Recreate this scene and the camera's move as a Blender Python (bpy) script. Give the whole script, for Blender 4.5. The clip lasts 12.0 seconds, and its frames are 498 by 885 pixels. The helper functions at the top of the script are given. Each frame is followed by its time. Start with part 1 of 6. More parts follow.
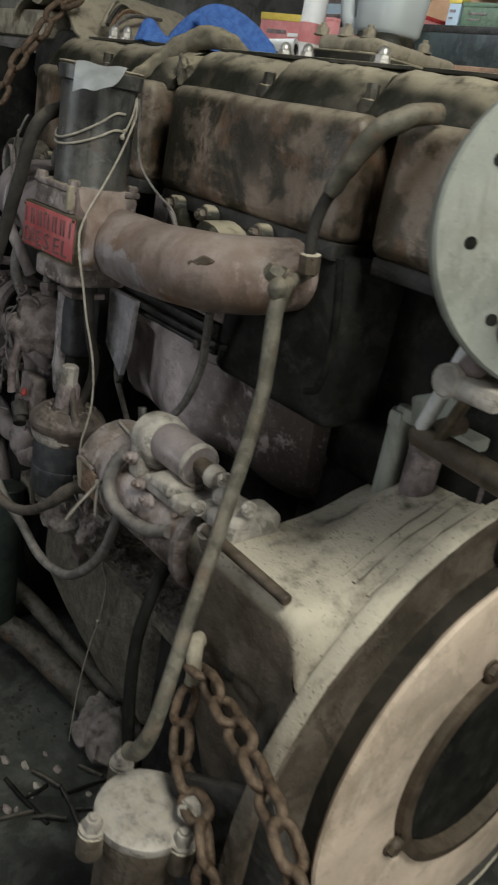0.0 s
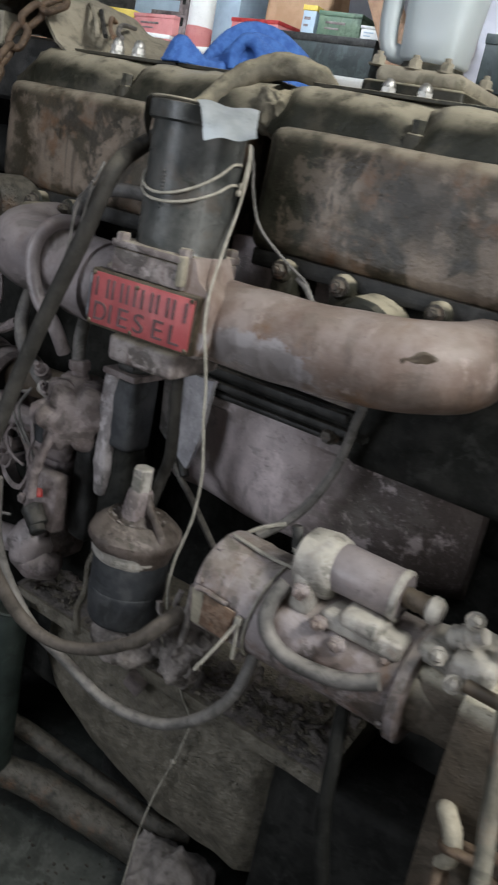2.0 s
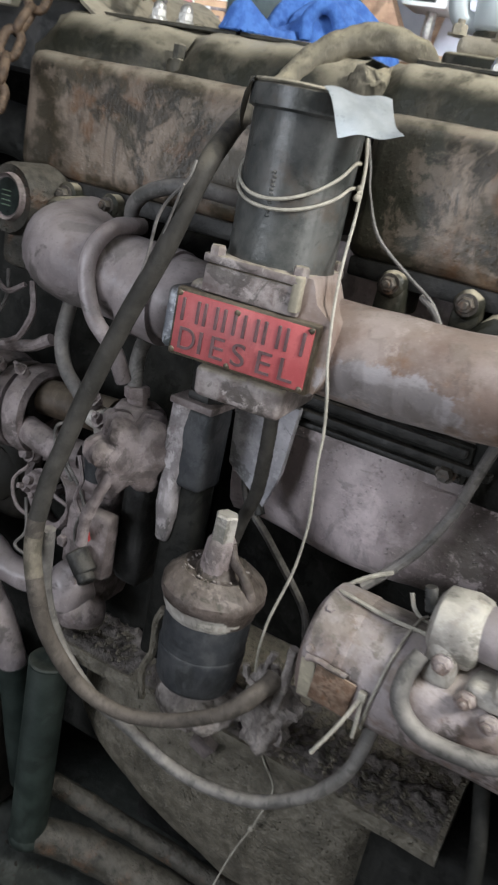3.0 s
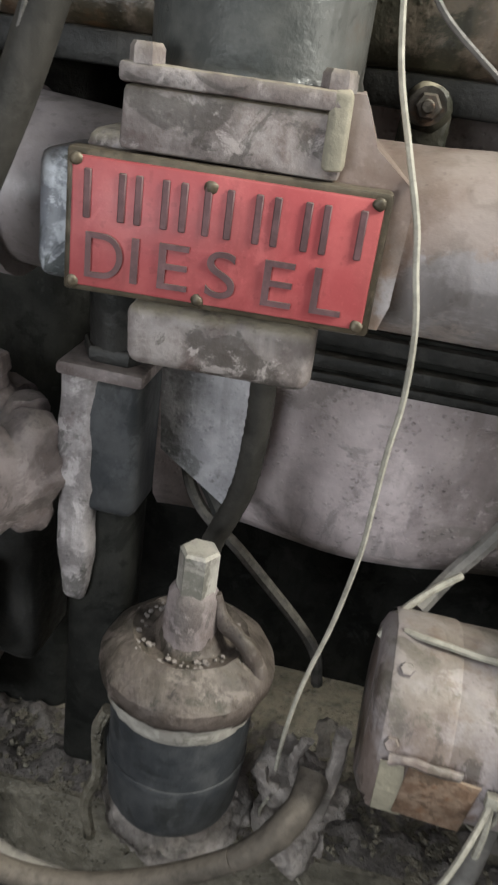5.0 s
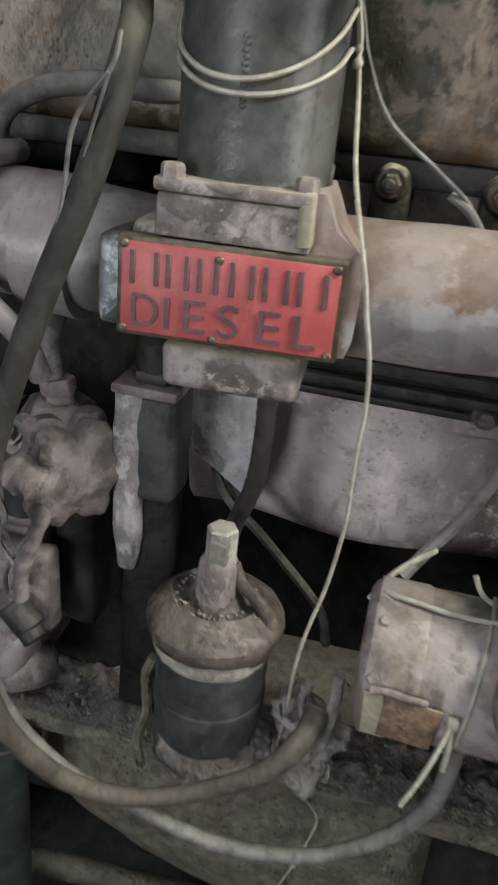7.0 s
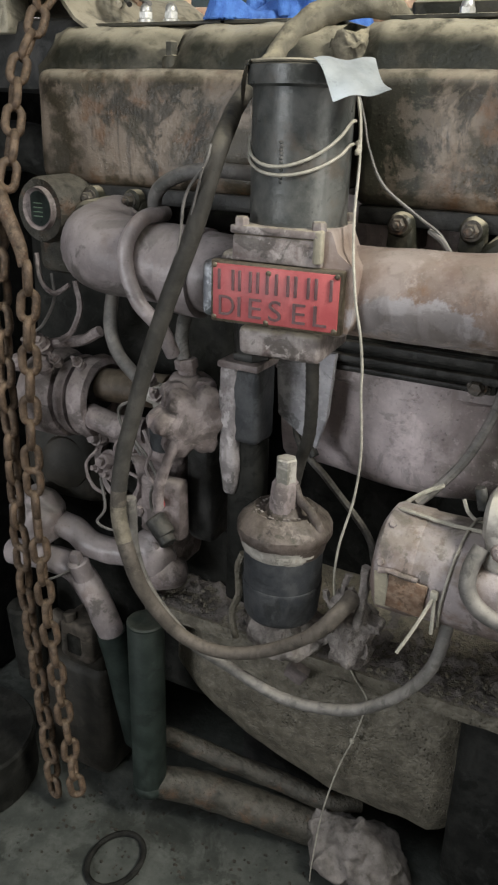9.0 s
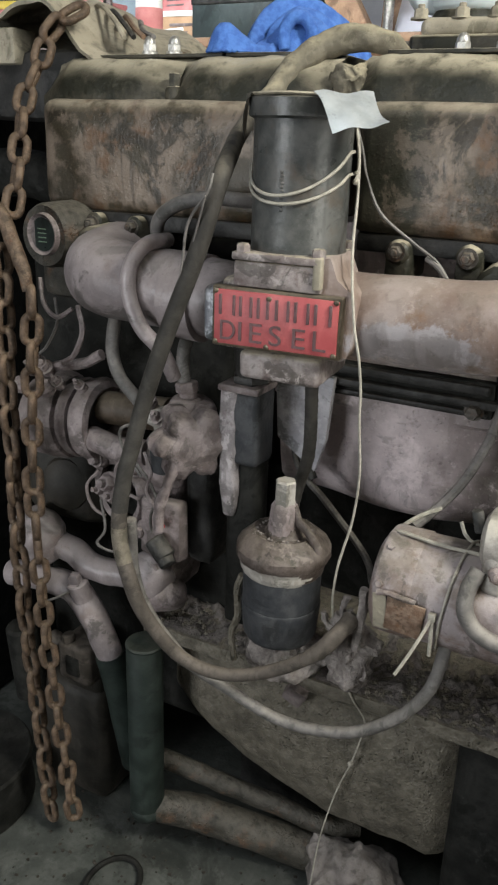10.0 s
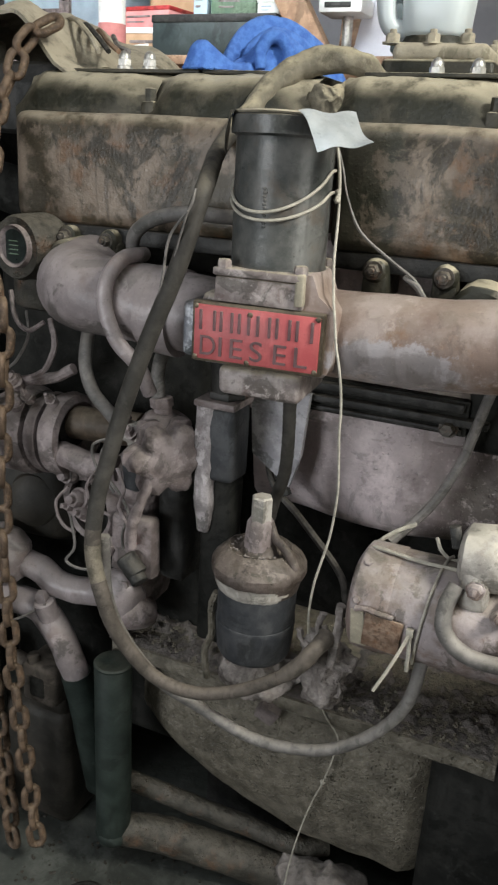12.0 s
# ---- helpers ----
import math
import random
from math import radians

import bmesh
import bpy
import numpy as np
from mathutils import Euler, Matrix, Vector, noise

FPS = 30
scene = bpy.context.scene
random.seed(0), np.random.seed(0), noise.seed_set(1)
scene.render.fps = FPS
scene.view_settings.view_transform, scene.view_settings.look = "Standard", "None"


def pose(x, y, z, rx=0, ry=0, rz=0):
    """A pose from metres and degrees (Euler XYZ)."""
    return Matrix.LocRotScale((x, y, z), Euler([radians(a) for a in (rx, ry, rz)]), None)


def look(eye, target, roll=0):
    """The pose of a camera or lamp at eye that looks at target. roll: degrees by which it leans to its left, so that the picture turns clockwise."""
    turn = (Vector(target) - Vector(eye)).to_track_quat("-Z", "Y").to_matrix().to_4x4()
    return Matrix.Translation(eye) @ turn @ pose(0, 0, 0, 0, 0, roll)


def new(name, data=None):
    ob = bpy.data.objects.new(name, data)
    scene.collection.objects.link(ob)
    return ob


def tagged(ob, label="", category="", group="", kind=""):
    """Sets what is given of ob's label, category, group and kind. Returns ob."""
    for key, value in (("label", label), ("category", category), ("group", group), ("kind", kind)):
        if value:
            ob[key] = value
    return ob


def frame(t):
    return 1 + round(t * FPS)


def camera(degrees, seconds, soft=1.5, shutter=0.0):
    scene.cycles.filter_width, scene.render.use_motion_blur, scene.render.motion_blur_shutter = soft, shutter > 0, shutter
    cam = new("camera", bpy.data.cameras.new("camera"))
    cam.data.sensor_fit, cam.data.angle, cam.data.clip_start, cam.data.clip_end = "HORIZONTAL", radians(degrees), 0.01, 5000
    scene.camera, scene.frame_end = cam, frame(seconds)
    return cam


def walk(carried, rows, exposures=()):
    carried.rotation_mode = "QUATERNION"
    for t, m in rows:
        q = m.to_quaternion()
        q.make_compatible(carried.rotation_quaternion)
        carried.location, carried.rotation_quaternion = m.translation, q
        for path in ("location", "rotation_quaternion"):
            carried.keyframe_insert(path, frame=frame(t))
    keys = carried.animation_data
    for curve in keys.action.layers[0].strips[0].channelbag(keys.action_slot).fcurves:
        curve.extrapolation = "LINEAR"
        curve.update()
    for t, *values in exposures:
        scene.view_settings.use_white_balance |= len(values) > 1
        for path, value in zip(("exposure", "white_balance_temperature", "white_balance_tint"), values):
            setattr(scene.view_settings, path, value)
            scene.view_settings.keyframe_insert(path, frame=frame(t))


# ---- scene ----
cam = camera(34.5, 12.0, soft=2.2, shutter=0.5)
PATH = [
    (0, (1.352, -0.664, 1.402), (-0.039, 0.572, 0.671), 11.0),
    (0.5, (1.2, -0.688, 1.399), (-0.153, 0.581, 0.651), 11.7),
    (1, (0.963, -0.776, 1.394), (-0.103, 0.78, 0.73), 11.8),
    (1.5, (0.889, -0.81, 1.396), (-0.117, 0.791, 0.745), 12.1),
    (2, (0.73, -0.878, 1.383), (-0.238, 0.747, 0.734), 11.8),
    (2.5, (0.561, -0.905, 1.377), (-0.284, 0.792, 0.74), 12.8),
    (2.7, (0.513, -0.885, 1.387), (-0.334, 0.8, 0.72), 12.7),
    (4.3, (0.113, -0.589, 1.293), (-0.17, 1.218, 0.484), 7.5),
    (4.5, (0.115, -0.548, 1.277), (-0.157, 1.243, 0.43), 7.7),
    (5, (0.106, -0.48, 1.261), (-0.145, 1.305, 0.395), 8.2),
    (5.5, (0.091, -0.418, 1.252), (-0.218, 1.353, 0.377), 7.3),
    (6, (0.082, -0.42, 1.254), (-0.267, 1.336, 0.362), 6.4),
    (6.5, (0.088, -0.487, 1.292), (-0.26, 1.269, 0.401), 6.3),
    (6.7, (0.112, -0.547, 1.312), (-0.231, 1.216, 0.432), 6.1),
    (8.3, (0.419, -0.883, 1.382), (-0.365, 0.784, 0.603), 2.4),
    (8.5, (0.439, -0.911, 1.385), (-0.376, 0.748, 0.62), 2.2),
    (9, (0.459, -0.957, 1.384), (-0.391, 0.685, 0.62), 1.6),
    (9.5, (0.454, -0.975, 1.389), (-0.402, 0.677, 0.655), 1.8),
    (10, (0.462, -0.971, 1.389), (-0.393, 0.692, 0.678), 1.9),
    (10.5, (0.468, -0.958, 1.39), (-0.37, 0.721, 0.698), 2.1),
    (11, (0.462, -0.966, 1.392), (-0.355, 0.727, 0.71), 2.4),
    (11.5, (0.45, -0.976, 1.389), (-0.36, 0.721, 0.706), 2.5),
    (12, (0.424, -0.985, 1.385), (-0.326, 0.744, 0.718), 3.4),
]

EXPOSURES = [(0, -1.12, 6350, 5), (0.5, -1.2, 6250, 4), (1.0, -1.1, 6150, 4), (1.5, -0.92, 6050, 6), (2.0, -0.55, 6000, 8), (2.5, -0.18, 5950, 9), (4.5, 0.08, 6300, 5), (6.5, -0.06, 6300, 5), (8.5, -0.06, 6350, 6), (12, 0.0, 6350, 6)]
walk(cam, [(t, look(eye, target, roll)) for t, eye, target, roll in PATH], EXPOSURES)

FLOOR = 0.0      # the engine's own datum lies above the floor

# ---- world and light ----
world = bpy.data.worlds.new("overcast_sky")
scene.world = world
world.use_nodes = True
wn = world.node_tree
sky = wn.nodes.new("ShaderNodeTexSky")
sky.sky_type = 'NISHITA'
sky.sun_disc = False
sky.sun_elevation, sky.sun_rotation = radians(38), radians(70)
wn.links.new(sky.outputs[0], wn.nodes["Background"].inputs[0])
wn.nodes["Background"].inputs[1].default_value = 0.1


def area_lamp(name, m, w, h, watts, colour):
    data = bpy.data.lights.new(name, 'AREA')
    data.shape, data.size, data.size_y = 'RECTANGLE', w, h
    data.energy, data.color = watts, colour
    ob = new(name, data)
    ob.matrix_world = m
    return tagged(ob, kind="structure")


# daylight in the doorway and in the window of the south wall
area_lamp("door_daylight", look((4.42, -0.9, 1.3), (0.4, 0.2, 0.9)), 2.2, 2.0, 80, (1.0, 0.95, 0.88))
area_lamp("window_daylight", pose(-1.4, -3.42, 1.10, 90, 0, 0), 1.5, 1.3, 72, (0.97, 0.97, 1.0))
# three added lamps in unseen roof openings: flywheel end, aisle fill, shelf fill
area_lamp("rear_key_lamp", look((2.1, -0.50, 2.93), (0.55, 0.1, 0.8)), 0.7, 0.7, 120, (1.0, 0.955, 0.87))
area_lamp("aisle_fill_lamp", look((0.0, -1.7, 2.93), (-0.1, 0.2, 1.0)), 1.2, 0.8, 18, (0.92, 0.95, 1.0))
area_lamp("shelf_fill_lamp", look((-1.4, 1.3, 2.93), (-1.6, 3.0, 1.8)), 2.0, 0.7, 80, (0.95, 0.97, 1.0))


# ---- materials ----
def grimy(name, c1, c2, rough=0.75, metal=0.0, dust=0.5, dust_col=(0.30, 0.26, 0.20), scale=14.0, bump=0.35,
          rust=0.0, rust_col=(0.16, 0.075, 0.035), fine=140.0, stain=0.45, speck=0.2, edge=0.12, dust_lo=0.28, patch=0.5, scuff=0.35, spec=0.35, pimple=0.0, up_lo=0.05, streak=0.35, oil_to=None, shade_from=None, bare=None):
    """Metal or rubber in two colours, with stains, rust, dust on what faces up, and a fine relief."""
    scale *= 1.9
    m = bpy.data.materials.new(name)
    m.use_nodes = True
    nt = m.node_tree
    N, L = nt.nodes, nt.links
    b = N["Principled BSDF"]
    tc = N.new("ShaderNodeTexCoord")

    def noise_tex(sc, detail=6.0, rough_=0.6, warp=0.0):
        n = N.new("ShaderNodeTexNoise")
        n.inputs["Distortion"].default_value = warp
        n.inputs["Scale"].default_value, n.inputs["Detail"].default_value, n.inputs["Roughness"].default_value = sc, detail, rough_
        L.new(tc.outputs["Object"], n.inputs["Vector"])
        return n.outputs["Fac"]

    def ramp(fac, lo, hi):
        r = N.new("ShaderNodeMapRange")
        r.interpolation_type = 'SMOOTHSTEP'
        r.inputs["From Min"].default_value, r.inputs["From Max"].default_value = lo, hi
        L.new(fac, r.inputs["Value"])
        return r.outputs["Result"]

    def times(a, k):
        t = N.new("ShaderNodeMath")
        t.operation = 'MULTIPLY'
        L.new(a, t.inputs[0])
        if isinstance(k, float):
            t.inputs[1].default_value = k
        else:
            L.new(k, t.inputs[1])
        return t.outputs[0]

    def mix(fac, a, c, blend='MIX'):
        x = N.new("ShaderNodeMix")
        x.data_type, x.blend_type = 'RGBA', blend
        L.new(fac, x.inputs["Factor"])
        for sock, v in ((x.inputs["A"], a), (x.inputs["B"], c)):
            if isinstance(v, tuple):
                sock.default_value = (*v, 1)
            else:
                L.new(v, sock)
        return x.outputs["Result"]

    col = mix(ramp(noise_tex(scale), 0.5 - edge, 0.5 + edge), c1, c2)
    col = mix(times(ramp(noise_tex(scale * 0.35, 4.0), 0.45, 0.7), stain), col, tuple(0.35 * v for v in c1))
    if rust:
        col = mix(times(ramp(noise_tex(scale * 0.8, 8.0, 0.7), 0.52, 0.66), rust), col, rust_col)
    # an old oil spill over one end
    if oil_to is not None:
        ox = N.new("ShaderNodeSeparateXYZ")
        L.new(tc.outputs["Object"], ox.inputs[0])
        edge_n = N.new("ShaderNodeMath")
        edge_n.operation = 'ADD'
        L.new(ox.outputs["X"], edge_n.inputs[0])
        L.new(times(noise_tex(28.0, 5.0), 0.06), edge_n.inputs[1])
        col = mix(times(ramp(edge_n.outputs[0], oil_to + 0.045, oil_to + 0.02), 0.85), col, (0.028, 0.030, 0.021))
    # shade over the rear end, put into the colour with a ragged edge
    if shade_from is not None:
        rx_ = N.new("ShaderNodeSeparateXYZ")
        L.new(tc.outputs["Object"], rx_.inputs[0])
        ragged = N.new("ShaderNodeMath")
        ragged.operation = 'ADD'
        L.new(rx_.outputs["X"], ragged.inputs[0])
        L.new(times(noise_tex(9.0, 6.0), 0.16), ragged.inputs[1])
        col = mix(times(ramp(ragged.outputs[0], shade_from, shade_from + 0.15), 0.93), col, (0.035, 0.026, 0.021))
    # paint rubbed to another colour in one ragged patch: centre x, z, half widths, colour
    if bare is not None:
        bx, bz, bw, bh, b_col = bare
        at = N.new("ShaderNodeVectorMath")
        at.operation = 'SUBTRACT'
        L.new(tc.outputs["Object"], at.inputs[0])
        at.inputs[1].default_value = (bx, 0, bz)
        near_ = N.new("ShaderNodeVectorMath")
        near_.operation = 'MULTIPLY'
        L.new(at.outputs[0], near_.inputs[0])
        near_.inputs[1].default_value = (1 / bw, 0, 1 / bh)
        far_ = N.new("ShaderNodeVectorMath")
        far_.operation = 'LENGTH'
        L.new(near_.outputs[0], far_.inputs[0])
        torn = N.new("ShaderNodeMath")
        torn.operation = 'ADD'
        L.new(far_.outputs["Value"], torn.inputs[0])
        L.new(times(noise_tex(34.0, 9.0, 0.68), 1.6), torn.inputs[1])
        col = mix(times(ramp(torn.outputs[0], 1.75, 1.55), 0.9), col, b_col)
    # runs of old oil
    if streak:
        mp = N.new("ShaderNodeMapping")
        mp.inputs["Scale"].default_value = (55, 55, 7)
        L.new(tc.outputs["Object"], mp.inputs["Vector"])
        sn = N.new("ShaderNodeTexNoise")
        sn.inputs["Scale"].default_value, sn.inputs["Detail"].default_value, sn.inputs["Distortion"].default_value = 1.0, 5.0, 0.6
        L.new(mp.outputs[0], sn.inputs["Vector"])
        col = mix(times(times(ramp(sn.outputs["Fac"], 0.5, 0.68), ramp(noise_tex(scale * 0.5, 3.0), 0.42, 0.62)), streak), col, (0.28 * c1[0], 0.27 * c1[1], 0.24 * c1[2]))
    # crisp oil blots and rubbed pale scuffs
    if patch:
        col = mix(times(ramp(noise_tex(scale * 0.62, 9.0, 0.66, 0.7), 0.53, 0.585), patch), col, (0.30 * c1[0], 0.32 * c1[1], 0.28 * c1[2]))
    if scuff:
        col = mix(times(ramp(noise_tex(scale * 0.9, 10.0, 0.7, 0.35), 0.56, 0.63), scuff), col, tuple(min(0.9, 1.35 * v + 0.015) for v in c2))
    fine_n = noise_tex(fine, 3.0)
    col = mix(times(ramp(noise_tex(fine * 1.6, 2.0, 0.6), 0.58, 0.72), 0.12), col, tuple(min(1, 1.5 * v + 0.01) for v in c2))
    if dust:
        geo = N.new("ShaderNodeNewGeometry")
        sep = N.new("ShaderNodeSeparateXYZ")
        L.new(geo.outputs["Normal"], sep.inputs[0])
        up = ramp(sep.outputs["Z"], up_lo, 0.9)
        col = mix(times(times(up, ramp(noise_tex(scale * 1.7, 5.0), dust_lo, dust_lo + 0.3)), dust), col, dust_col)
    if speck:
        col = mix(times(ramp(noise_tex(170.0, 2.0, 0.5), 0.64, 0.71), speck), col, tuple(0.25 * v for v in c1))
    L.new(col, b.inputs["Base Color"])
    rr = N.new("ShaderNodeMapRange")
    rr.inputs["To Min"].default_value, rr.inputs["To Max"].default_value = max(0.1, rough - 0.18), min(1.0, rough + 0.15)
    L.new(noise_tex(scale * 2.2), rr.inputs["Value"])
    L.new(rr.outputs[0], b.inputs["Roughness"])
    b.inputs["Metallic"].default_value = metal
    b.inputs["Specular IOR Level"].default_value = spec
    if bump:
        bp = N.new("ShaderNodeBump")
        bp.inputs["Strength"].default_value, bp.inputs["Distance"].default_value = bump * 0.6, 0.003
        add = N.new("ShaderNodeMath")
        add.operation = 'ADD'
        L.new(fine_n, add.inputs[0])
        L.new(times(noise_tex(scale * 2.5, 6.0), 1.6), add.inputs[1])
        if pimple:
            vo = N.new("ShaderNodeTexVoronoi")
            vo.inputs["Scale"].default_value, vo.inputs["Randomness"].default_value = 150.0, 1.0
            L.new(tc.outputs["Object"], vo.inputs["Vector"])
            dot = N.new("ShaderNodeMapRange")
            dot.interpolation_type = 'SMOOTHSTEP'
            dot.inputs["From Min"].default_value, dot.inputs["From Max"].default_value = 0.38, 0.0
            L.new(vo.outputs["Distance"], dot.inputs["Value"])
            both = N.new("ShaderNodeMath")
            both.operation = 'ADD'
            L.new(add.outputs[0], both.inputs[0])
            L.new(times(times(dot.outputs[0], ramp(noise_tex(30.0, 3.0), 0.42, 0.6)), pimple), both.inputs[1])
            L.new(both.outputs[0], bp.inputs["Height"])
        else:
            L.new(add.outputs[0], bp.inputs["Height"])
        L.new(bp.outputs[0], b.inputs["Normal"])
    return m


TAN = (0.33, 0.285, 0.215)
M_head = grimy("oily_head_paint", (0.050, 0.040, 0.025), (0.172, 0.134, 0.102), 0.42, 0.0, 0.9, TAN, 7, 0.5, 0.8, (0.120, 0.062, 0.029), stain=0.8, edge=0.06, patch=0.8, scuff=0.4, pimple=0.6, streak=0.5)
M_head_oiled = grimy("oil_spilled_head_paint", (0.050, 0.040, 0.025), (0.172, 0.134, 0.102), 0.42, 0.0, 0.9, TAN, 7, 0.5, 0.8, (0.120, 0.062, 0.029), stain=0.8, edge=0.06, patch=0.8, scuff=0.4, pimple=0.6, streak=0.5, oil_to=0.03)
M_cover = grimy("dusty_valve_cover", (0.020, 0.020, 0.013), (0.056, 0.050, 0.036), 0.5, 0.0, 1.0, (0.40, 0.355, 0.26), 9, 0.8, edge=0.07, dust_lo=0.22, fine=110, patch=0.3, up_lo=0.45)
# the block's colour also carries the shade toward its rear end
M_block = grimy("grey_block_casting", (0.45, 0.382, 0.386), (0.61, 0.525, 0.528), 0.5, 0.0, 0.4, TAN, 6, 1.1, 0.45, (0.085, 0.066, 0.063), 75, stain=0.5, patch=0.45, pimple=1.4, shade_from=0.13)
M_bracket = grimy("blue_grey_flaking_casting", (0.31, 0.30, 0.318), (0.455, 0.438, 0.46), 0.55, 0.0, 0.2, TAN, 12, 0.9, 0.4, (0.07, 0.065, 0.065), 75, patch=0.6, pimple=1.2)
M_limed = grimy("pale_crusted_paint", (0.19, 0.17, 0.17), (0.38, 0.345, 0.345), 0.6, 0.0, 0.3, TAN, 18, 0.8, 0.6, (0.12, 0.085, 0.085), patch=0.6, scuff=0.6, pimple=0.8)
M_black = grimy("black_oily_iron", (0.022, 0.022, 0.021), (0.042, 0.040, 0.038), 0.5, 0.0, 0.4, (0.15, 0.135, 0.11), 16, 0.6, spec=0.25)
# pitch black for oily parts and for shade put into the colour of hollows
M_pitch = grimy("pitch_black_oil_and_shade", (0.0125, 0.0125, 0.0112), (0.024, 0.0235, 0.021), 0.75, 0.0, 0.12, (0.035, 0.032, 0.028), 12, 0.4, spec=0.10)
M_manifold = grimy("heat_browned_iron", (0.19, 0.135, 0.110), (0.31, 0.252, 0.228), 0.48, 0.0, 0.3, (0.36, 0.31, 0.26), 6, 0.3, 0.85, (0.17, 0.092, 0.046), edge=0.12, stain=0.35, patch=0.35, scuff=0.5, bare=(0.185, 0.080, 0.105, 0.042, (0.30, 0.275, 0.28)))
M_elbow = grimy("dusty_grey_pipe", (0.19, 0.162, 0.162), (0.30, 0.26, 0.26), 0.38, 0.0, 0.5, (0.34, 0.30, 0.285), 7, 0.3, 0.45, (0.17, 0.115, 0.09), patch=0.7, scuff=0.4)
M_stack = grimy("dark_grey_steel_stack", (0.040, 0.043, 0.042), (0.098, 0.097, 0.092), 0.34, 0.0, 0.3, TAN, 8, 0.3, 0.55, (0.085, 0.062, 0.045), patch=0.6, streak=0.8)
M_cast = grimy("dusty_grey_casting", (0.155, 0.126, 0.122), (0.265, 0.222, 0.218), 0.6, 0.0, 0.7, (0.34, 0.288, 0.262), 18, 0.7, 0.35, (0.105, 0.072, 0.06), patch=0.5, scuff=0.45)
M_flange = grimy("cream_streaked_flange", (0.15, 0.122, 0.115), (0.30, 0.262, 0.25), 0.6, 0.0, 0.8, (0.40, 0.35, 0.26), 20, 0.5, 0.6, (0.10, 0.06, 0.052), patch=0.6, scuff=0.7)
M_red = grimy("red_enamel", (0.35, 0.068, 0.072), (0.42, 0.10, 0.10), 0.45, 0.0, 0.12, (0.4, 0.2, 0.17), 12, 0.1, 0.0, stain=0.15, fine=300, patch=0.15, scuff=0.3)
M_letter = grimy("worn_raised_lettering", (0.105, 0.055, 0.058), (0.135, 0.07, 0.074), 0.65, 0.0, 0.2, TAN, 30, 0.2, patch=0.2, scuff=0.15)
M_frame = grimy("tarnished_brass_edge", (0.075, 0.06, 0.042), (0.12, 0.095, 0.065), 0.5, 0.4, 0.4, TAN, 25, 0.2)
M_filter = grimy("black_filter_can", (0.025, 0.027, 0.031), (0.05, 0.051, 0.054), 0.6, 0.0, 0.1, (0.12, 0.11, 0.09), 14, 0.3)
M_fcap = grimy("dusty_filter_cap", (0.062, 0.047, 0.039), (0.125, 0.100, 0.088), 0.55, 0.0, 0.15, (0.30, 0.265, 0.20), 20, 0.8, 0.4, (0.07, 0.058, 0.05), patch=0.8, scuff=0.7)
M_start = grimy("worn_starter_paint", (0.16, 0.122, 0.108), (0.29, 0.250, 0.250), 0.48, 0.0, 0.35, (0.42, 0.375, 0.31), 10, 0.55, 0.7, (0.14, 0.076, 0.045), stain=0.6, edge=0.08, patch=0.7, scuff=0.5)
M_pale = grimy("pale_dusty_aluminium", (0.26, 0.238, 0.215), (0.43, 0.40, 0.36), 0.5, 0.0, 0.7, (0.50, 0.46, 0.385), 18, 0.35, 0.5, (0.2, 0.145, 0.11), patch=0.6, scuff=0.3)
M_hose = grimy("dusty_black_rubber", (0.026, 0.024, 0.021), (0.045, 0.041, 0.036), 0.7, 0.0, 0.5, (0.17, 0.15, 0.115), 15, 0.3, patch=0.2, scuff=0.25, spec=0.25)
M_bar = grimy("grimy_steel_bar", (0.085, 0.08, 0.062), (0.16, 0.148, 0.118), 0.6, 0.0, 0.5, TAN, 15, 0.4, 0.4)
M_dial = grimy("dark_gauge_dial", (0.015, 0.022, 0.02), (0.03, 0.042, 0.036), 0.35, 0.0, 0.1, TAN, 20, 0.1)
M_worn = grimy("worn_blue_grey_paint", (0.16, 0.165, 0.185), (0.46, 0.47, 0.50), 0.4, 0.0, 0.2, TAN, 16, 0.3, 0.3, edge=0.05, patch=0.9, scuff=0.6)
M_steel = grimy("bright_machined_steel", (0.62, 0.63, 0.64), (0.72, 0.73, 0.73), 0.35, 0.0, 0.1, TAN, 20, 0.05, patch=0.1, scuff=0.1, streak=0.0)
M_hose_worn = grimy("worn_dusty_rubber", (0.054, 0.045, 0.037), (0.086, 0.072, 0.060), 0.75, 0.0, 0.6, (0.165, 0.138, 0.112), 18, 0.6)
M_hose_pale = grimy("pale_rubbed_rubber", (0.10, 0.086, 0.066), (0.145, 0.125, 0.096), 0.85, 0.0, 0.8, (0.27, 0.235, 0.175), 18, 0.8)
M_hose_dusty = grimy("dust_caked_rubber", (0.13, 0.115, 0.085), (0.18, 0.16, 0.12), 0.9, 0.0, 1.0, (0.33, 0.29, 0.2), 20, 0.9)
M_cable = grimy("grey_rubber_cable", (0.105, 0.098, 0.092), (0.165, 0.152, 0.142), 0.6, 0.0, 0.5, (0.33, 0.30, 0.26), 20, 0.2)
M_wire = grimy("off_white_wire", (0.30, 0.28, 0.235), (0.42, 0.39, 0.33), 0.6, 0.0, 0.2, TAN, 40, 0.1, stain=0.25, patch=0.0, scuff=0.1, streak=0.0)
M_thin = grimy("dark_thin_wire", (0.06, 0.055, 0.05), (0.1, 0.09, 0.08), 0.6, 0.0, 0.3, TAN, 40, 0.1)
M_bolt = grimy("dull_steel_bolt", (0.050, 0.044, 0.037), (0.105, 0.092, 0.080), 0.55, 0.2, 0.35, TAN, 40, 0.4, 0.5)
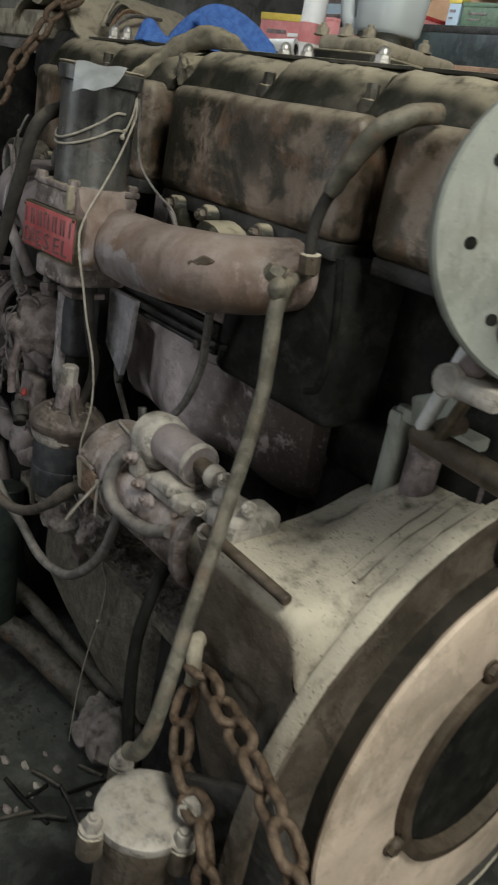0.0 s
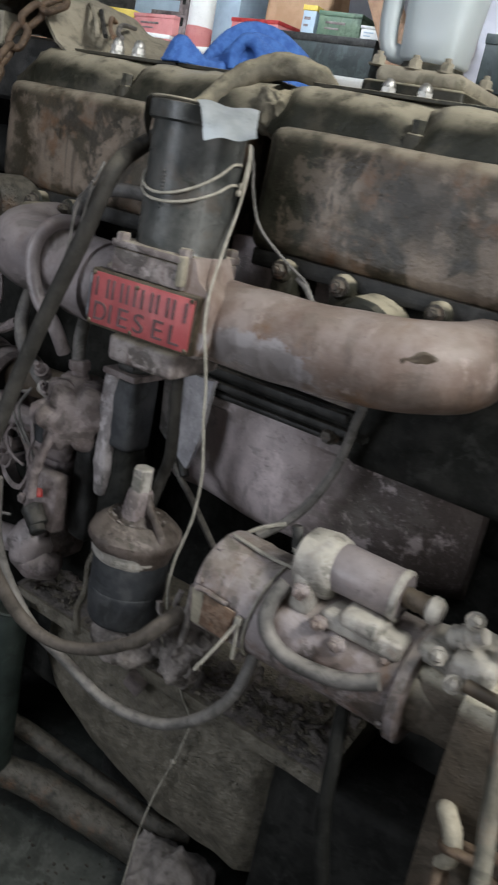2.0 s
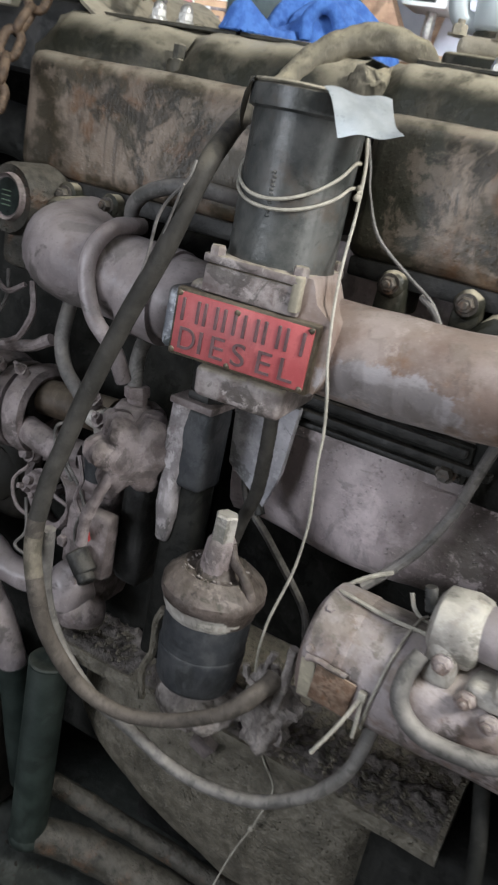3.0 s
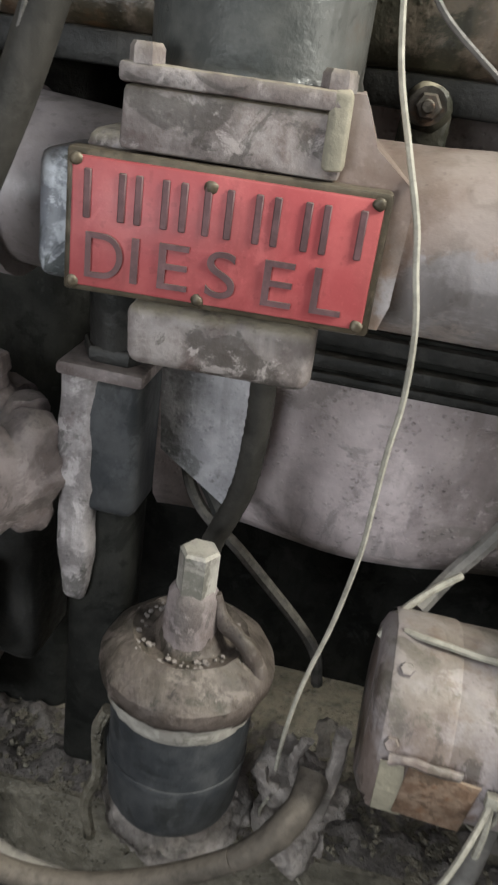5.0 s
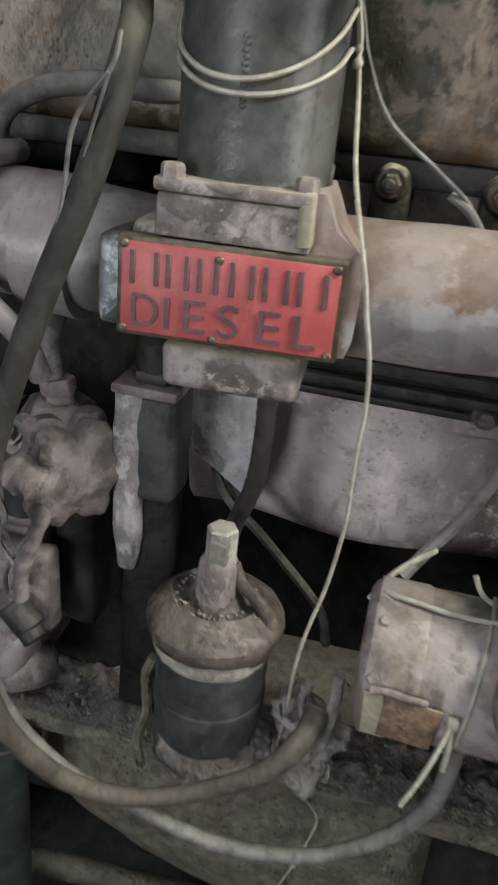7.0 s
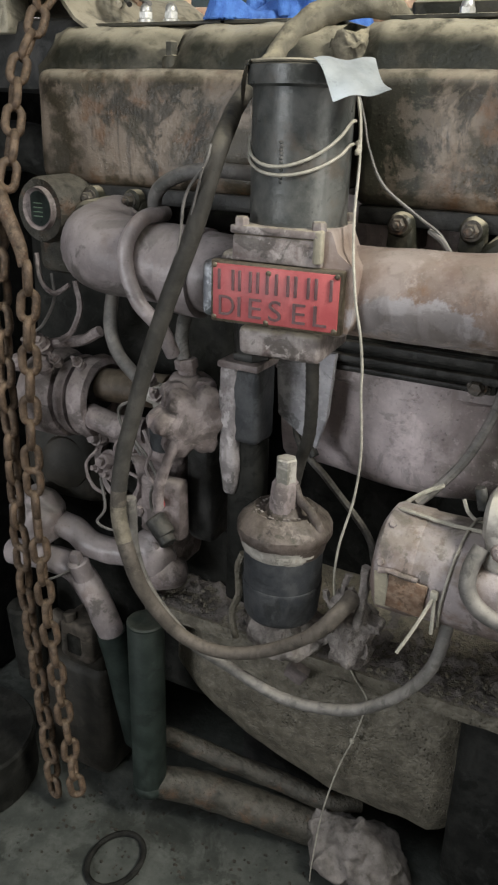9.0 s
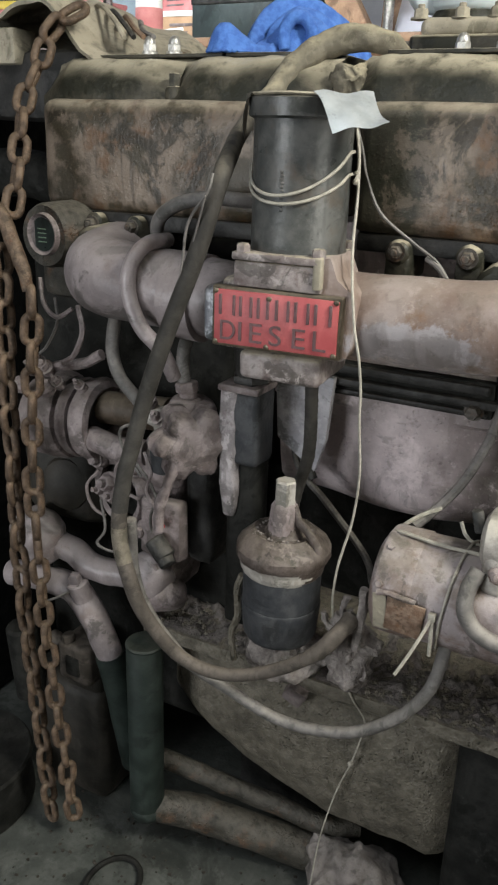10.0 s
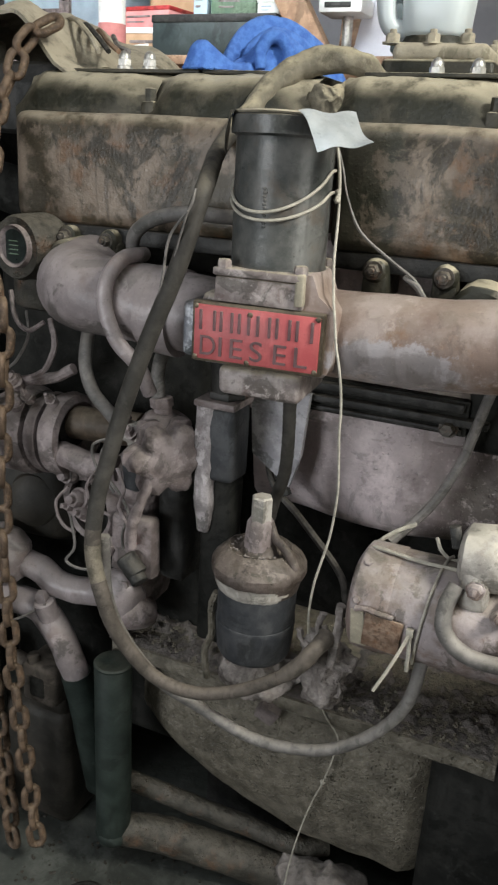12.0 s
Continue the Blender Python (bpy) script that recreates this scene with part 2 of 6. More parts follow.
M_chrome = grimy("bright_acorn_nut", (0.5, 0.49, 0.46), (0.62, 0.6, 0.57), 0.42, 0.7, 0.35, TAN, 60, 0.1, stain=0.2)
M_chain = grimy("rusty_chain_steel", (0.075, 0.050, 0.034), (0.155, 0.108, 0.072), 0.6, 0.2, 0.35, (0.22, 0.165, 0.11), 40, 0.6, 0.6, (0.115, 0.05, 0.022))
M_pan = grimy("oily_sump_casting", (0.112, 0.099, 0.075), (0.182, 0.162, 0.128), 0.42, 0.0, 0.5, TAN, 24, 1.6, 0.4, (0.045, 0.038, 0.03), 90, stain=0.6, patch=0.15, pimple=1.6)
M_dirt = grimy("caked_oily_dirt", (0.165, 0.142, 0.130), (0.31, 0.275, 0.255), 0.95, 0.0, 0.6, (0.34, 0.30, 0.27), 24, 1.6, 0.3, (0.09, 0.078, 0.07), 70, stain=0.3, patch=0.4)
M_floor = grimy("dirty_concrete_floor", (0.046, 0.050, 0.044), (0.084, 0.088, 0.078), 0.75, 0.0, 0.0, TAN, 6, 0.7, 0.35, (0.045, 0.043, 0.037), 60)
M_green = grimy("dark_green_pipe_paint", (0.010, 0.016, 0.013), (0.022, 0.031, 0.026), 0.6, 0.0, 0.35, (0.10, 0.10, 0.08), 9, 0.2)
M_bell = grimy("tan_dusty_housing", (0.070, 0.054, 0.038), (0.13, 0.106, 0.082), 0.8, 0.0, 1.0, (0.55, 0.505, 0.40), 6, 1.3, 0.4, (0.05, 0.036, 0.025), 80, dust_lo=0.22, speck=0.55, pimple=0.8, patch=0.45, scuff=0.3)
M_wheel = grimy("tan_painted_wheel", (0.62, 0.505, 0.395), (0.72, 0.59, 0.47), 0.6, 0.0, 0.3, TAN, 7, 0.2, 0.25, (0.26, 0.18, 0.11), patch=0.25, scuff=0.2, streak=0.0)
M_runpipe = grimy("oily_brown_pipe", (0.035, 0.032, 0.025), (0.075, 0.067, 0.054), 0.55, 0.0, 0.6, (0.15, 0.135, 0.11), 18, 1.2, 0.4, pimple=1.4, edge=0.2)
M_rustplate = grimy("rusty_brown_plate", (0.14, 0.085, 0.055), (0.23, 0.16, 0.115), 0.7, 0.0, 0.3, TAN, 40, 0.6, 0.6)
# also for the flywheel's unlit side, its shade put into the colour
M_darkbrown = grimy("dark_brown_oily_and_shaded_steel", (0.018, 0.016, 0.012), (0.034, 0.029, 0.023), 0.6, 0.0, 0.2, (0.10, 0.085, 0.065), 9, 0.4)
M_brown = grimy("brown_oiled_iron", (0.055, 0.040, 0.027), (0.095, 0.071, 0.05), 0.55, 0.0, 0.2, TAN, 10, 0.4)
M_disc = grimy("pale_green_grey_plate", (0.25, 0.265, 0.235), (0.31, 0.325, 0.285), 0.6, 0.0, 0.2, (0.35, 0.33, 0.27), 5, 0.2, 0.2, (0.2, 0.17, 0.12), patch=0.25, scuff=0.2)
M_tape = grimy("silver_duct_tape", (0.36, 0.385, 0.40), (0.43, 0.455, 0.47), 0.35, 0.25, 0.15, (0.5, 0.48, 0.42), 20, 0.15, stain=0.15, patch=0.0, scuff=0.1, streak=0.0)
M_blue = grimy("blue_towel_cloth", (0.05, 0.125, 0.40), (0.08, 0.19, 0.52), 0.95, 0.0, 0.1, (0.2, 0.25, 0.4), 40, 0.8, stain=0.1, fine=300, patch=0.0, scuff=0.15, speck=0.0, streak=0.0)
M_rag = grimy("dirty_grey_rag", (0.11, 0.095, 0.085), (0.20, 0.175, 0.16), 0.95, 0.0, 0.4, (0.4, 0.36, 0.33), 14, 0.8)
M_tarp = grimy("dusty_canvas", (0.24, 0.215, 0.165), (0.34, 0.305, 0.235), 0.9, 0.0, 0.8, (0.42, 0.37, 0.28), 12, 0.6)
M_wood = grimy("old_brown_wood", (0.22, 0.13, 0.08), (0.32, 0.2, 0.125), 0.7, 0.0, 0.3, TAN, 9, 0.3)
M_card = grimy("brown_cardboard", (0.38, 0.24, 0.14), (0.46, 0.3, 0.185), 0.8, 0.0, 0.1, TAN, 5, 0.1, stain=0.15, patch=0.0, scuff=0.1, streak=0.0)
M_pink = grimy("pink_carton", (0.55, 0.2, 0.2), (0.62, 0.27, 0.26), 0.6, 0.0, 0.0, TAN, 5, 0.05, stain=0.1, patch=0.0, scuff=0.1, streak=0.0)
M_white = grimy("white_plastic", (0.7, 0.7, 0.68), (0.78, 0.78, 0.76), 0.45, 0.0, 0.1, (0.5, 0.48, 0.42), 6, 0.05, stain=0.1, patch=0.0, scuff=0.1, streak=0.0)
M_paleblue = grimy("pale_blue_steel", (0.36, 0.45, 0.54), (0.42, 0.52, 0.6), 0.5, 0.0, 0.1, TAN, 5, 0.1, stain=0.15, patch=0.0, scuff=0.1, streak=0.0)
M_dgreen = grimy("green_tin", (0.10, 0.16, 0.11), (0.15, 0.21, 0.14), 0.5, 0.0, 0.2, TAN, 6, 0.1)
M_wall = grimy("grey_board_wall", (0.23, 0.22, 0.205), (0.30, 0.285, 0.265), 0.85, 0.0, 0.0, TAN, 3, 0.3)
M_palewall = grimy("pale_lavender_wall_paint", (0.50, 0.50, 0.56), (0.58, 0.58, 0.63), 0.8, 0.0, 0.0, TAN, 2, 0.1, stain=0.15, speck=0.1, patch=0.0, scuff=0.1, streak=0.0)
M_teal = grimy("dark_teal_paint", (0.026, 0.036, 0.037), (0.045, 0.058, 0.058), 0.5, 0.0, 0.1, TAN, 6, 0.1)
M_ceiling = grimy("dark_roof_boards", (0.12, 0.10, 0.08), (0.17, 0.145, 0.12), 0.85, 0.0, 0.0, TAN, 4, 0.3)
M_redplug = grimy("red_plastic", (0.35, 0.03, 0.03), (0.45, 0.05, 0.05), 0.5, 0.0, 0.2, TAN, 30, 0.1)
M_yellow = grimy("yellow_label", (0.6, 0.45, 0.08), (0.68, 0.52, 0.12), 0.6, 0.0, 0.0, TAN, 8, 0.05, stain=0.1, patch=0.0, scuff=0.1, streak=0.0)


def jug_material():
    m = bpy.data.materials.new("translucent_milky_plastic")
    m.use_nodes = True
    b = m.node_tree.nodes["Principled BSDF"]
    b.inputs["Base Color"].default_value = (0.72, 0.78, 0.80, 1)
    b.inputs["Roughness"].default_value = 0.35
    b.inputs["Transmission Weight"].default_value = 0.35
    b.inputs["Subsurface Weight"].default_value = 0.4
    b.inputs["Subsurface Radius"].default_value = (0.05, 0.05, 0.05)
    return m


M_jug = jug_material()



# ---- mesh kit (all shapes are laid out in the engine's own coordinates) ----
def smooth(bm, angle=40):
    for f in bm.faces:
        f.smooth = True
    lim = radians(angle)
    for e in bm.edges:
        if len(e.link_faces) == 2 and e.calc_face_angle(0) > lim:
            e.smooth = False
    return bm


def origin_of(ob):
    p = Vector((0, 0, 0))
    while ob is not None:
        p += ob.location
        ob = ob.parent
    return p


def part(name, bm, material, parent=None, label="", sharp=40):
    """Links a bmesh, given in world coordinates, as one mesh under its thing."""
    off = origin_of(parent)
    bmesh.ops.recalc_face_normals(bm, faces=bm.faces)
    smooth(bm, sharp)
    for v in bm.verts:
        v.co -= off
    me = bpy.data.meshes.new(name)
    bm.to_mesh(me)
    bm.free()
    me.materials.append(material)
    ob = new(name, me)
    ob.parent = parent
    if label:
        ob["label"] = label
    return ob


def thing(name, at, label, category, group="", kind=""):
    ob = new(name)
    ob.empty_display_size = 0.05
    ob.location = at
    return tagged(ob, label, category, group, kind)


def join(*bms):
    out = bms[0]
    for b in bms[1:]:
        me = bpy.data.meshes.new("tmp")
        b.to_mesh(me)
        out.from_mesh(me)
        bpy.data.meshes.remove(me)
        b.free()
    return out


def roughen(bm, amount, size, seed=0.0):
    for v in bm.verts:
        n = noise.noise_vector(v.co / size + Vector((seed, seed * 1.7, -seed)))
        v.co += n * amount
    return bm


def box(lo, hi, bevel=0.0, seg=2):
    bm = bmesh.new()
    lo, hi = Vector(lo), Vector(hi)
    bmesh.ops.create_cube(bm, size=1, matrix=Matrix.Translation((lo + hi) / 2) @ Matrix.Diagonal((*(hi - lo), 1)))
    if bevel:
        bmesh.ops.bevel(bm, geom=bm.edges[:], offset=bevel, segments=seg, profile=0.5, affect='EDGES')
    return bm


def moved(bm, m):
    bmesh.ops.transform(bm, matrix=m, verts=bm.verts)
    return bm


def basis(d):
    """A turn that takes the z axis to d."""
    return Vector(d).to_track_quat('Z', 'Y').to_matrix().to_4x4()


def lathe(profile, at, axis=(0, 0, 1), seg=32, cap=True):
    """Turns a profile of (along, radius) round an axis through a point."""
    bm = bmesh.new()
    m = Matrix.Translation(at) @ basis(axis)
    rings = []
    for z, r in profile:
        rings.append([bm.verts.new(m @ Vector((r * math.cos(2 * math.pi * k / seg), r * math.sin(2 * math.pi * k / seg), z))) for k in range(seg)])
    for a, b in zip(rings, rings[1:]):
        for k in range(seg):
            bm.faces.new((a[k], a[(k + 1) % seg], b[(k + 1) % seg], b[k]))
    if cap:
        bm.faces.new(rings[0][::-1])
        bm.faces.new(rings[-1])
    return bm


def cyl(a, b, r, seg=20, bevel=0.0, r2=None):
    a, b = Vector(a), Vector(b)
    n = (b - a).length
    r2 = r if r2 is None else r2
    if bevel:
        return lathe([(0, r - bevel), (bevel, r), (n - bevel, r2), (n, r2 - bevel)], a, b - a, seg)
    return lathe([(0, r), (n, r2)], a, b - a, seg)


def spline(points, steps=8):
    p = [Vector(q) for q in points]
    p = [2 * p[0] - p[1]] + p + [2 * p[-1] - p[-2]]
    out = []
    for i in range(1, len(p) - 2):
        for k in range(steps):
            t = k / steps
            a, b, c, d = p[i - 1], p[i], p[i + 1], p[i + 2]
            out.append(0.5 * (2 * b + (c - a) * t + (2 * a - 5 * b + 4 * c - d) * t * t + (3 * b - a - 3 * c + d) * t ** 3))
    out.append(p[-2])
    return out


def tube(points, r, seg=12, steps=8, taper=None, closed=False, hollow=False):
    """A round tube along a smooth line; taper gives radii along it."""
    line = spline(points, steps)
    n = len(line)
    bm = bmesh.new()
    rings = []
    up = None
    for i, p in enumerate(line):
        d = (line[min(i + 1, n - 1)] - line[max(i - 1, 0)]).normalized()
        if up is None:
            up = d.orthogonal().normalized()
        up = (up - d * up.dot(d)).normalized()
        side = d.cross(up)
        f = i / (n - 1)
        rad = r if taper is None else float(np.interp(f, [k / (len(taper) - 1) for k in range(len(taper))], taper))
        rings.append([bm.verts.new(p + rad * (math.cos(2 * math.pi * k / seg) * up + math.sin(2 * math.pi * k / seg) * side)) for k in range(seg)])
    for a, b in zip(rings, rings[1:]):
        for k in range(seg):
            bm.faces.new((a[k], a[(k + 1) % seg], b[(k + 1) % seg], b[k]))
    bm.faces.new(rings[0][::-1])
    bm.faces.new(rings[-1])
    return bm


def hexhead(at, axis, r=0.014, h=0.012, washer=True, stud=0.0):
    bms = []
    at, axis = Vector(at), Vector(axis).normalized()
    base = 0.0
    if washer:
        bms.append(cyl(at, at + axis * 0.003, r * 1.35, 16))
        base = 0.003
    bms.append(lathe([(base, r), (base + h * 0.75, r), (base + h, r * 0.82)], at, axis, 6))
    if stud:
        bms.append(cyl(at + axis * base, at + axis * (base + h + stud), r * 0.5, 10, 0.001))
    return join(*bms)


def prism(profile, x0, x1, steps=1):
    """A closed (y, z) outline drawn along x."""
    bm = bmesh.new()
    rings = []
    for i in range(steps + 1):
        x = x0 + (x1 - x0) * i / steps
        rings.append([bm.verts.new((x, y, z)) for y, z in profile])
    n = len(profile)
    for a, b in zip(rings, rings[1:]):
        for k in range(n):
            bm.faces.new((a[k], a[(k + 1) % n], b[(k + 1) % n], b[k]))
    bm.faces.new(rings[0][::-1])
    bm.faces.new(rings[-1])
    return bm


def plate(outline, thick, m):
    """A flat piece: an (x, y) outline with thickness, laid by m."""
    bm = bmesh.new()
    lo = [bm.verts.new(m @ Vector((x, y, 0))) for x, y in outline]
    hi = [bm.verts.new(m @ Vector((x, y, thick))) for x, y in outline]
    n = len(outline)
    for k in range(n):
        bm.faces.new((lo[k], lo[(k + 1) % n], hi[(k + 1) % n], hi[k]))
    bm.faces.new(lo[::-1])
    bm.faces.new(hi)
    return bm


def link_mesh(length=0.066, width=0.042, wire=0.0058):
    """One chain link, long side along z."""
    r = width / 2 - wire
    s = length / 2 - wire - r
    pts = []
    for k in range(9):
        a = math.pi * k / 8
        pts.append((r * math.cos(a), 0, s + r * math.sin(a)))
    for k in range(9):
        a = math.pi + math.pi * k / 8
        pts.append((r * math.cos(a), 0, -s + r * math.sin(a)))
    bm = bmesh.new()
    rings = []
    n = len(pts)
    for i in range(n):
        p = Vector(pts[i])
        d = (Vector(pts[(i + 1) % n]) - Vector(pts[i - 1])).normalized()
        up = Vector((0, 1, 0))
        side = d.cross(up)
        rings.append([bm.verts.new(p + wire * (math.cos(2 * math.pi * k / 8) * up + math.sin(2 * math.pi * k / 8) * side)) for k in range(8)])
    for i in range(n):
        a, b = rings[i], rings[(i + 1) % n]
        for k in range(8):
            bm.faces.new((a[k], a[(k + 1) % 8], b[(k + 1) % 8], b[k]))
    return smooth(bm)


def chain(parent, points, length=0.066, width=0.042, wire=0.0058, twist=0.0, seed=1):
    """Links strung along a line, each a part on one shared mesh."""
    bm = link_mesh(length, width, wire)
    bmesh.ops.recalc_face_normals(bm, faces=bm.faces)
    me = bpy.data.meshes.new("link")
    bm.to_mesh(me)
    bm.free()
    me.materials.append(M_chain)
    line = spline(points, 24)
    pitch = length - 2.1 * wire
    off = origin_of(parent)
    rnd = random.Random(seed)
    dist, k, need = 0.0, 0, pitch / 2
    for a, b in zip(line, line[1:]):
        seg = (b - a).length
        while dist + seg >= need:
            p = a.lerp(b, (need - dist) / seg)
            ob = new("link", me)
            ob.parent = parent
            turn = radians(twist) + (math.pi / 2 if k % 2 else 0) + rnd.uniform(-0.25, 0.25)
            ob.matrix_local = Matrix.Translation(p - off) @ basis(a - b) @ Matrix.Rotation(turn, 4, 'Z') @ Matrix.Rotation(rnd.uniform(-0.12, 0.12), 4, 'Y')
            need += pitch
            k += 1
        dist += seg


def crumpled(nx, ny, fn, thick=0.003):
    """A cloth or sheet from fn(u, v) -> place, given thickness."""
    bm = bmesh.new()
    g = [[bm.verts.new(fn(i / nx, j / ny)) for j in range(ny + 1)] for i in range(nx + 1)]
    for i in range(nx):
        for j in range(ny):
            bm.faces.new((g[i][j], g[i + 1][j], g[i + 1][j + 1], g[i][j + 1]))
    bmesh.ops.recalc_face_normals(bm, faces=bm.faces)
    bmesh.ops.solidify(bm, geom=bm.faces[:], thickness=thick)
    return bm


def lump(at, r, scale=(1, 1, 1), rough=0.0, size=0.03, sub=3, seed=0.0):
    bm = bmesh.new()
    bmesh.ops.create_icosphere(bm, subdivisions=sub, radius=1, matrix=Matrix.Translation(at) @ Matrix.Diagonal((r * scale[0], r * scale[1], r * scale[2], 1)))
    return roughen(bm, rough, size, seed) if rough else bm


# ---- the shed ----
X0, X1, Y0, Y1, ZC = -4.6, 4.4, -3.4, 5.4, 2.9
tagged(part("floor", box((X0, Y0, FLOOR - 0.12), (X1, Y1, FLOOR)), M_floor), "grey stained concrete workshop floor with oily dirt", "floor", kind="structure")


def slab(cuts_a, cuts_b, holes, place):
    """Boxes that fill a grid of cuts but for the holes; place(a0, a1, b0, b1) gives each box."""
    bms = []
    for a0, a1 in zip(cuts_a, cuts_a[1:]):
        for b0, b1 in zip(cuts_b, cuts_b[1:]):
            ca, cb = (a0 + a1) / 2, (b0 + b1) / 2
            if not any(h[0] < ca < h[1] and h[2] < cb < h[3] for h in holes):
                bms.append(place(a0, a1, b0, b1))
    return join(*bms)


# unseen roof openings made for the three added lamps
lamp_openings = ((1.6, 2.6, -1.0, 0.0), (-0.7, 0.7, -2.2, -1.2), (-2.5, -0.3, 0.85, 1.75))
ceil = slab((X0, -2.5, -0.7, -0.3, 0.7, 1.6, 2.6, X1), (Y0, -2.2, -1.2, -1.0, 0.0, 0.85, 1.75, Y1), lamp_openings, lambda a, b, c, d: box((a, c, ZC), (b, d, ZC + 0.12)))
tagged(part("ceiling", ceil, M_ceiling), "dark boarded roof of the workshop with three unseen openings for added lamps", "ceiling", kind="structure")
tagged(part("wall_west", box((X0 - 0.15, Y0, FLOOR), (X0, Y1, ZC)), M_wall), "grey boarded workshop wall", "wall", kind="structure")
south = slab((X0, -2.2, -0.6, X1), (FLOOR, 0.40, 1.80, ZC), ((-2.2, -0.6, 0.40, 1.80),), lambda a, b, c, d: box((a, Y0 - 0.15, c), (b, Y0, d)))
tagged(part("wall_south", south, M_wall), "grey boarded workshop wall with a window", "wall", kind="structure")
# east wall with the open doorway
east = join(box((X1, Y0, FLOOR), (X1 + 0.15, -2.4, ZC)), box((X1, 0.6, FLOOR), (X1 + 0.15, Y1, ZC)), box((X1, -2.4, 2.45), (X1 + 0.15, 0.6, ZC)))
tagged(part("wall_east", east, M_wall), "grey boarded wall with an open doorway", "wall", kind="structure")
tagged(part("wall_north", box((X0, Y1, FLOOR), (X1, Y1 + 0.15, ZC)), M_palewall), "pale lavender painted wall behind the shelf", "wall", kind="structure")

# ---- engine ----
engine = thing("diesel_engine", (0.1, 0.45, 0.2), "large grey-brown diesel engine caked in dust and oil, standing on blocks", "engine")
# crankcase: rail under the head, bulging side panel, hollow below, and the ledge
case = [(0.24, 1.27), (0.24, 1.09), (0.20, 1.075), (0.188, 1.066), (0.19, 0.995), (0.203, 0.985),
        (0.207, 0.94), (0.210, 0.90), (0.214, 0.865), (0.224, 0.835), (0.245, 0.812), (0.285, 0.792), (0.36, 0.775), (0.42, 0.74), (0.42, 0.50), (0.8, 0.50), (0.8, 1.27)]
bm = prism(case, -0.088, 0.475, 44)
for v in bm.verts:
    if 0.77 < v.co.z < 0.99 and v.co.y < 0.38:
        bulge = 0.5 + 0.5 * math.cos(2 * math.pi * (v.co.x - 0.13) / 0.36)
        v.co.y += 0.012 - 0.03 * bulge + 4.0 * max(0.0, v.co.x - 0.35) ** 2
roughen(bm, 0.0018, 0.05, 4.0)
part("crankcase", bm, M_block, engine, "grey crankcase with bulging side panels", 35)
# black wall gives the hollow its shade by colour
part("lower_wall", roughen(box((-0.17, 0.335, 0.50), (0.40, 0.37, 0.80), 0.01), 0.003, 0.05), M_pitch, engine, "black wall with the shade under the side panel put into its colour")
for z0, z1, y0, x1 in ((1.016, 1.024, 0.172, 0.262), (1.031, 1.043, 0.163, 0.30), (1.050, 1.064, 0.168, 0.262)):
    part("side_rail", roughen(box((-0.08, y0, z0), (x1, 0.195, z1), 0.003), 0.0008, 0.02), M_black, engine, "black oily side rail")
part("rail_back", roughen(box((-0.085, 0.178, 1.012), (0.268, 0.20, 1.068), 0.004), 0.001, 0.02), M_pitch, engine)
# web and rear casings are black so the shade sits in their colour
part("upper_web", roughen(box((0.262, 0.181, 0.986), (0.56, 0.30, 1.25), 0.02, 3), 0.004, 0.05), M_pitch, engine, "oily web under the head, coloured black for the shade there")
part("rear_casing", roughen(box((0.39, 0.292, 0.88), (0.86, 0.75, 1.26), 0.03, 3), 0.006, 0.1), M_pitch, engine, "oily rear casing with its deep shade put into a pitch-black colour")
part("rail_bolt", hexhead((0.243, 0.170, 1.026), (0, -1, 0), 0.011, 0.014), M_bolt, engine)
part("end_casing", roughen(box((-0.62, 0.24, 0.30), (-0.18, 0.75, 1.24), 0.03, 3), 0.006, 0.09), M_black, engine, "black oily front casing")
part("rear_casing", roughen(box((0.415, 0.30, 0.45), (0.80, 0.75, 0.90), 0.03, 3), 0.006, 0.1), M_pitch, engine, "oily rear casing coloured pitch black for shade")
# three heads
for k, (a, b) in enumerate(((-0.545, -0.035), (0.03, 0.522), (0.578, 0.86))):
    hd = box((a, 0.164, 1.262), (b, 0.78, 1.440), 0.022, 4)
    bmesh.ops.subdivide_edges(hd, edges=[e for e in hd.edges if e.calc_length() > 0.1], cuts=6, use_grid_fill=True)
    roughen(hd, 0.0035, 0.12, k * 3.1)
    h_ob = part("cylinder_head", hd, M_head_oiled if k == 1 else M_head, engine, "oily brown cylinder head with flaking paint", 50)
    part("gasket_lip", box((a + 0.01, 0.172, 1.238), (b - 0.01, 0.70, 1.264), 0.004), M_black, h_ob)
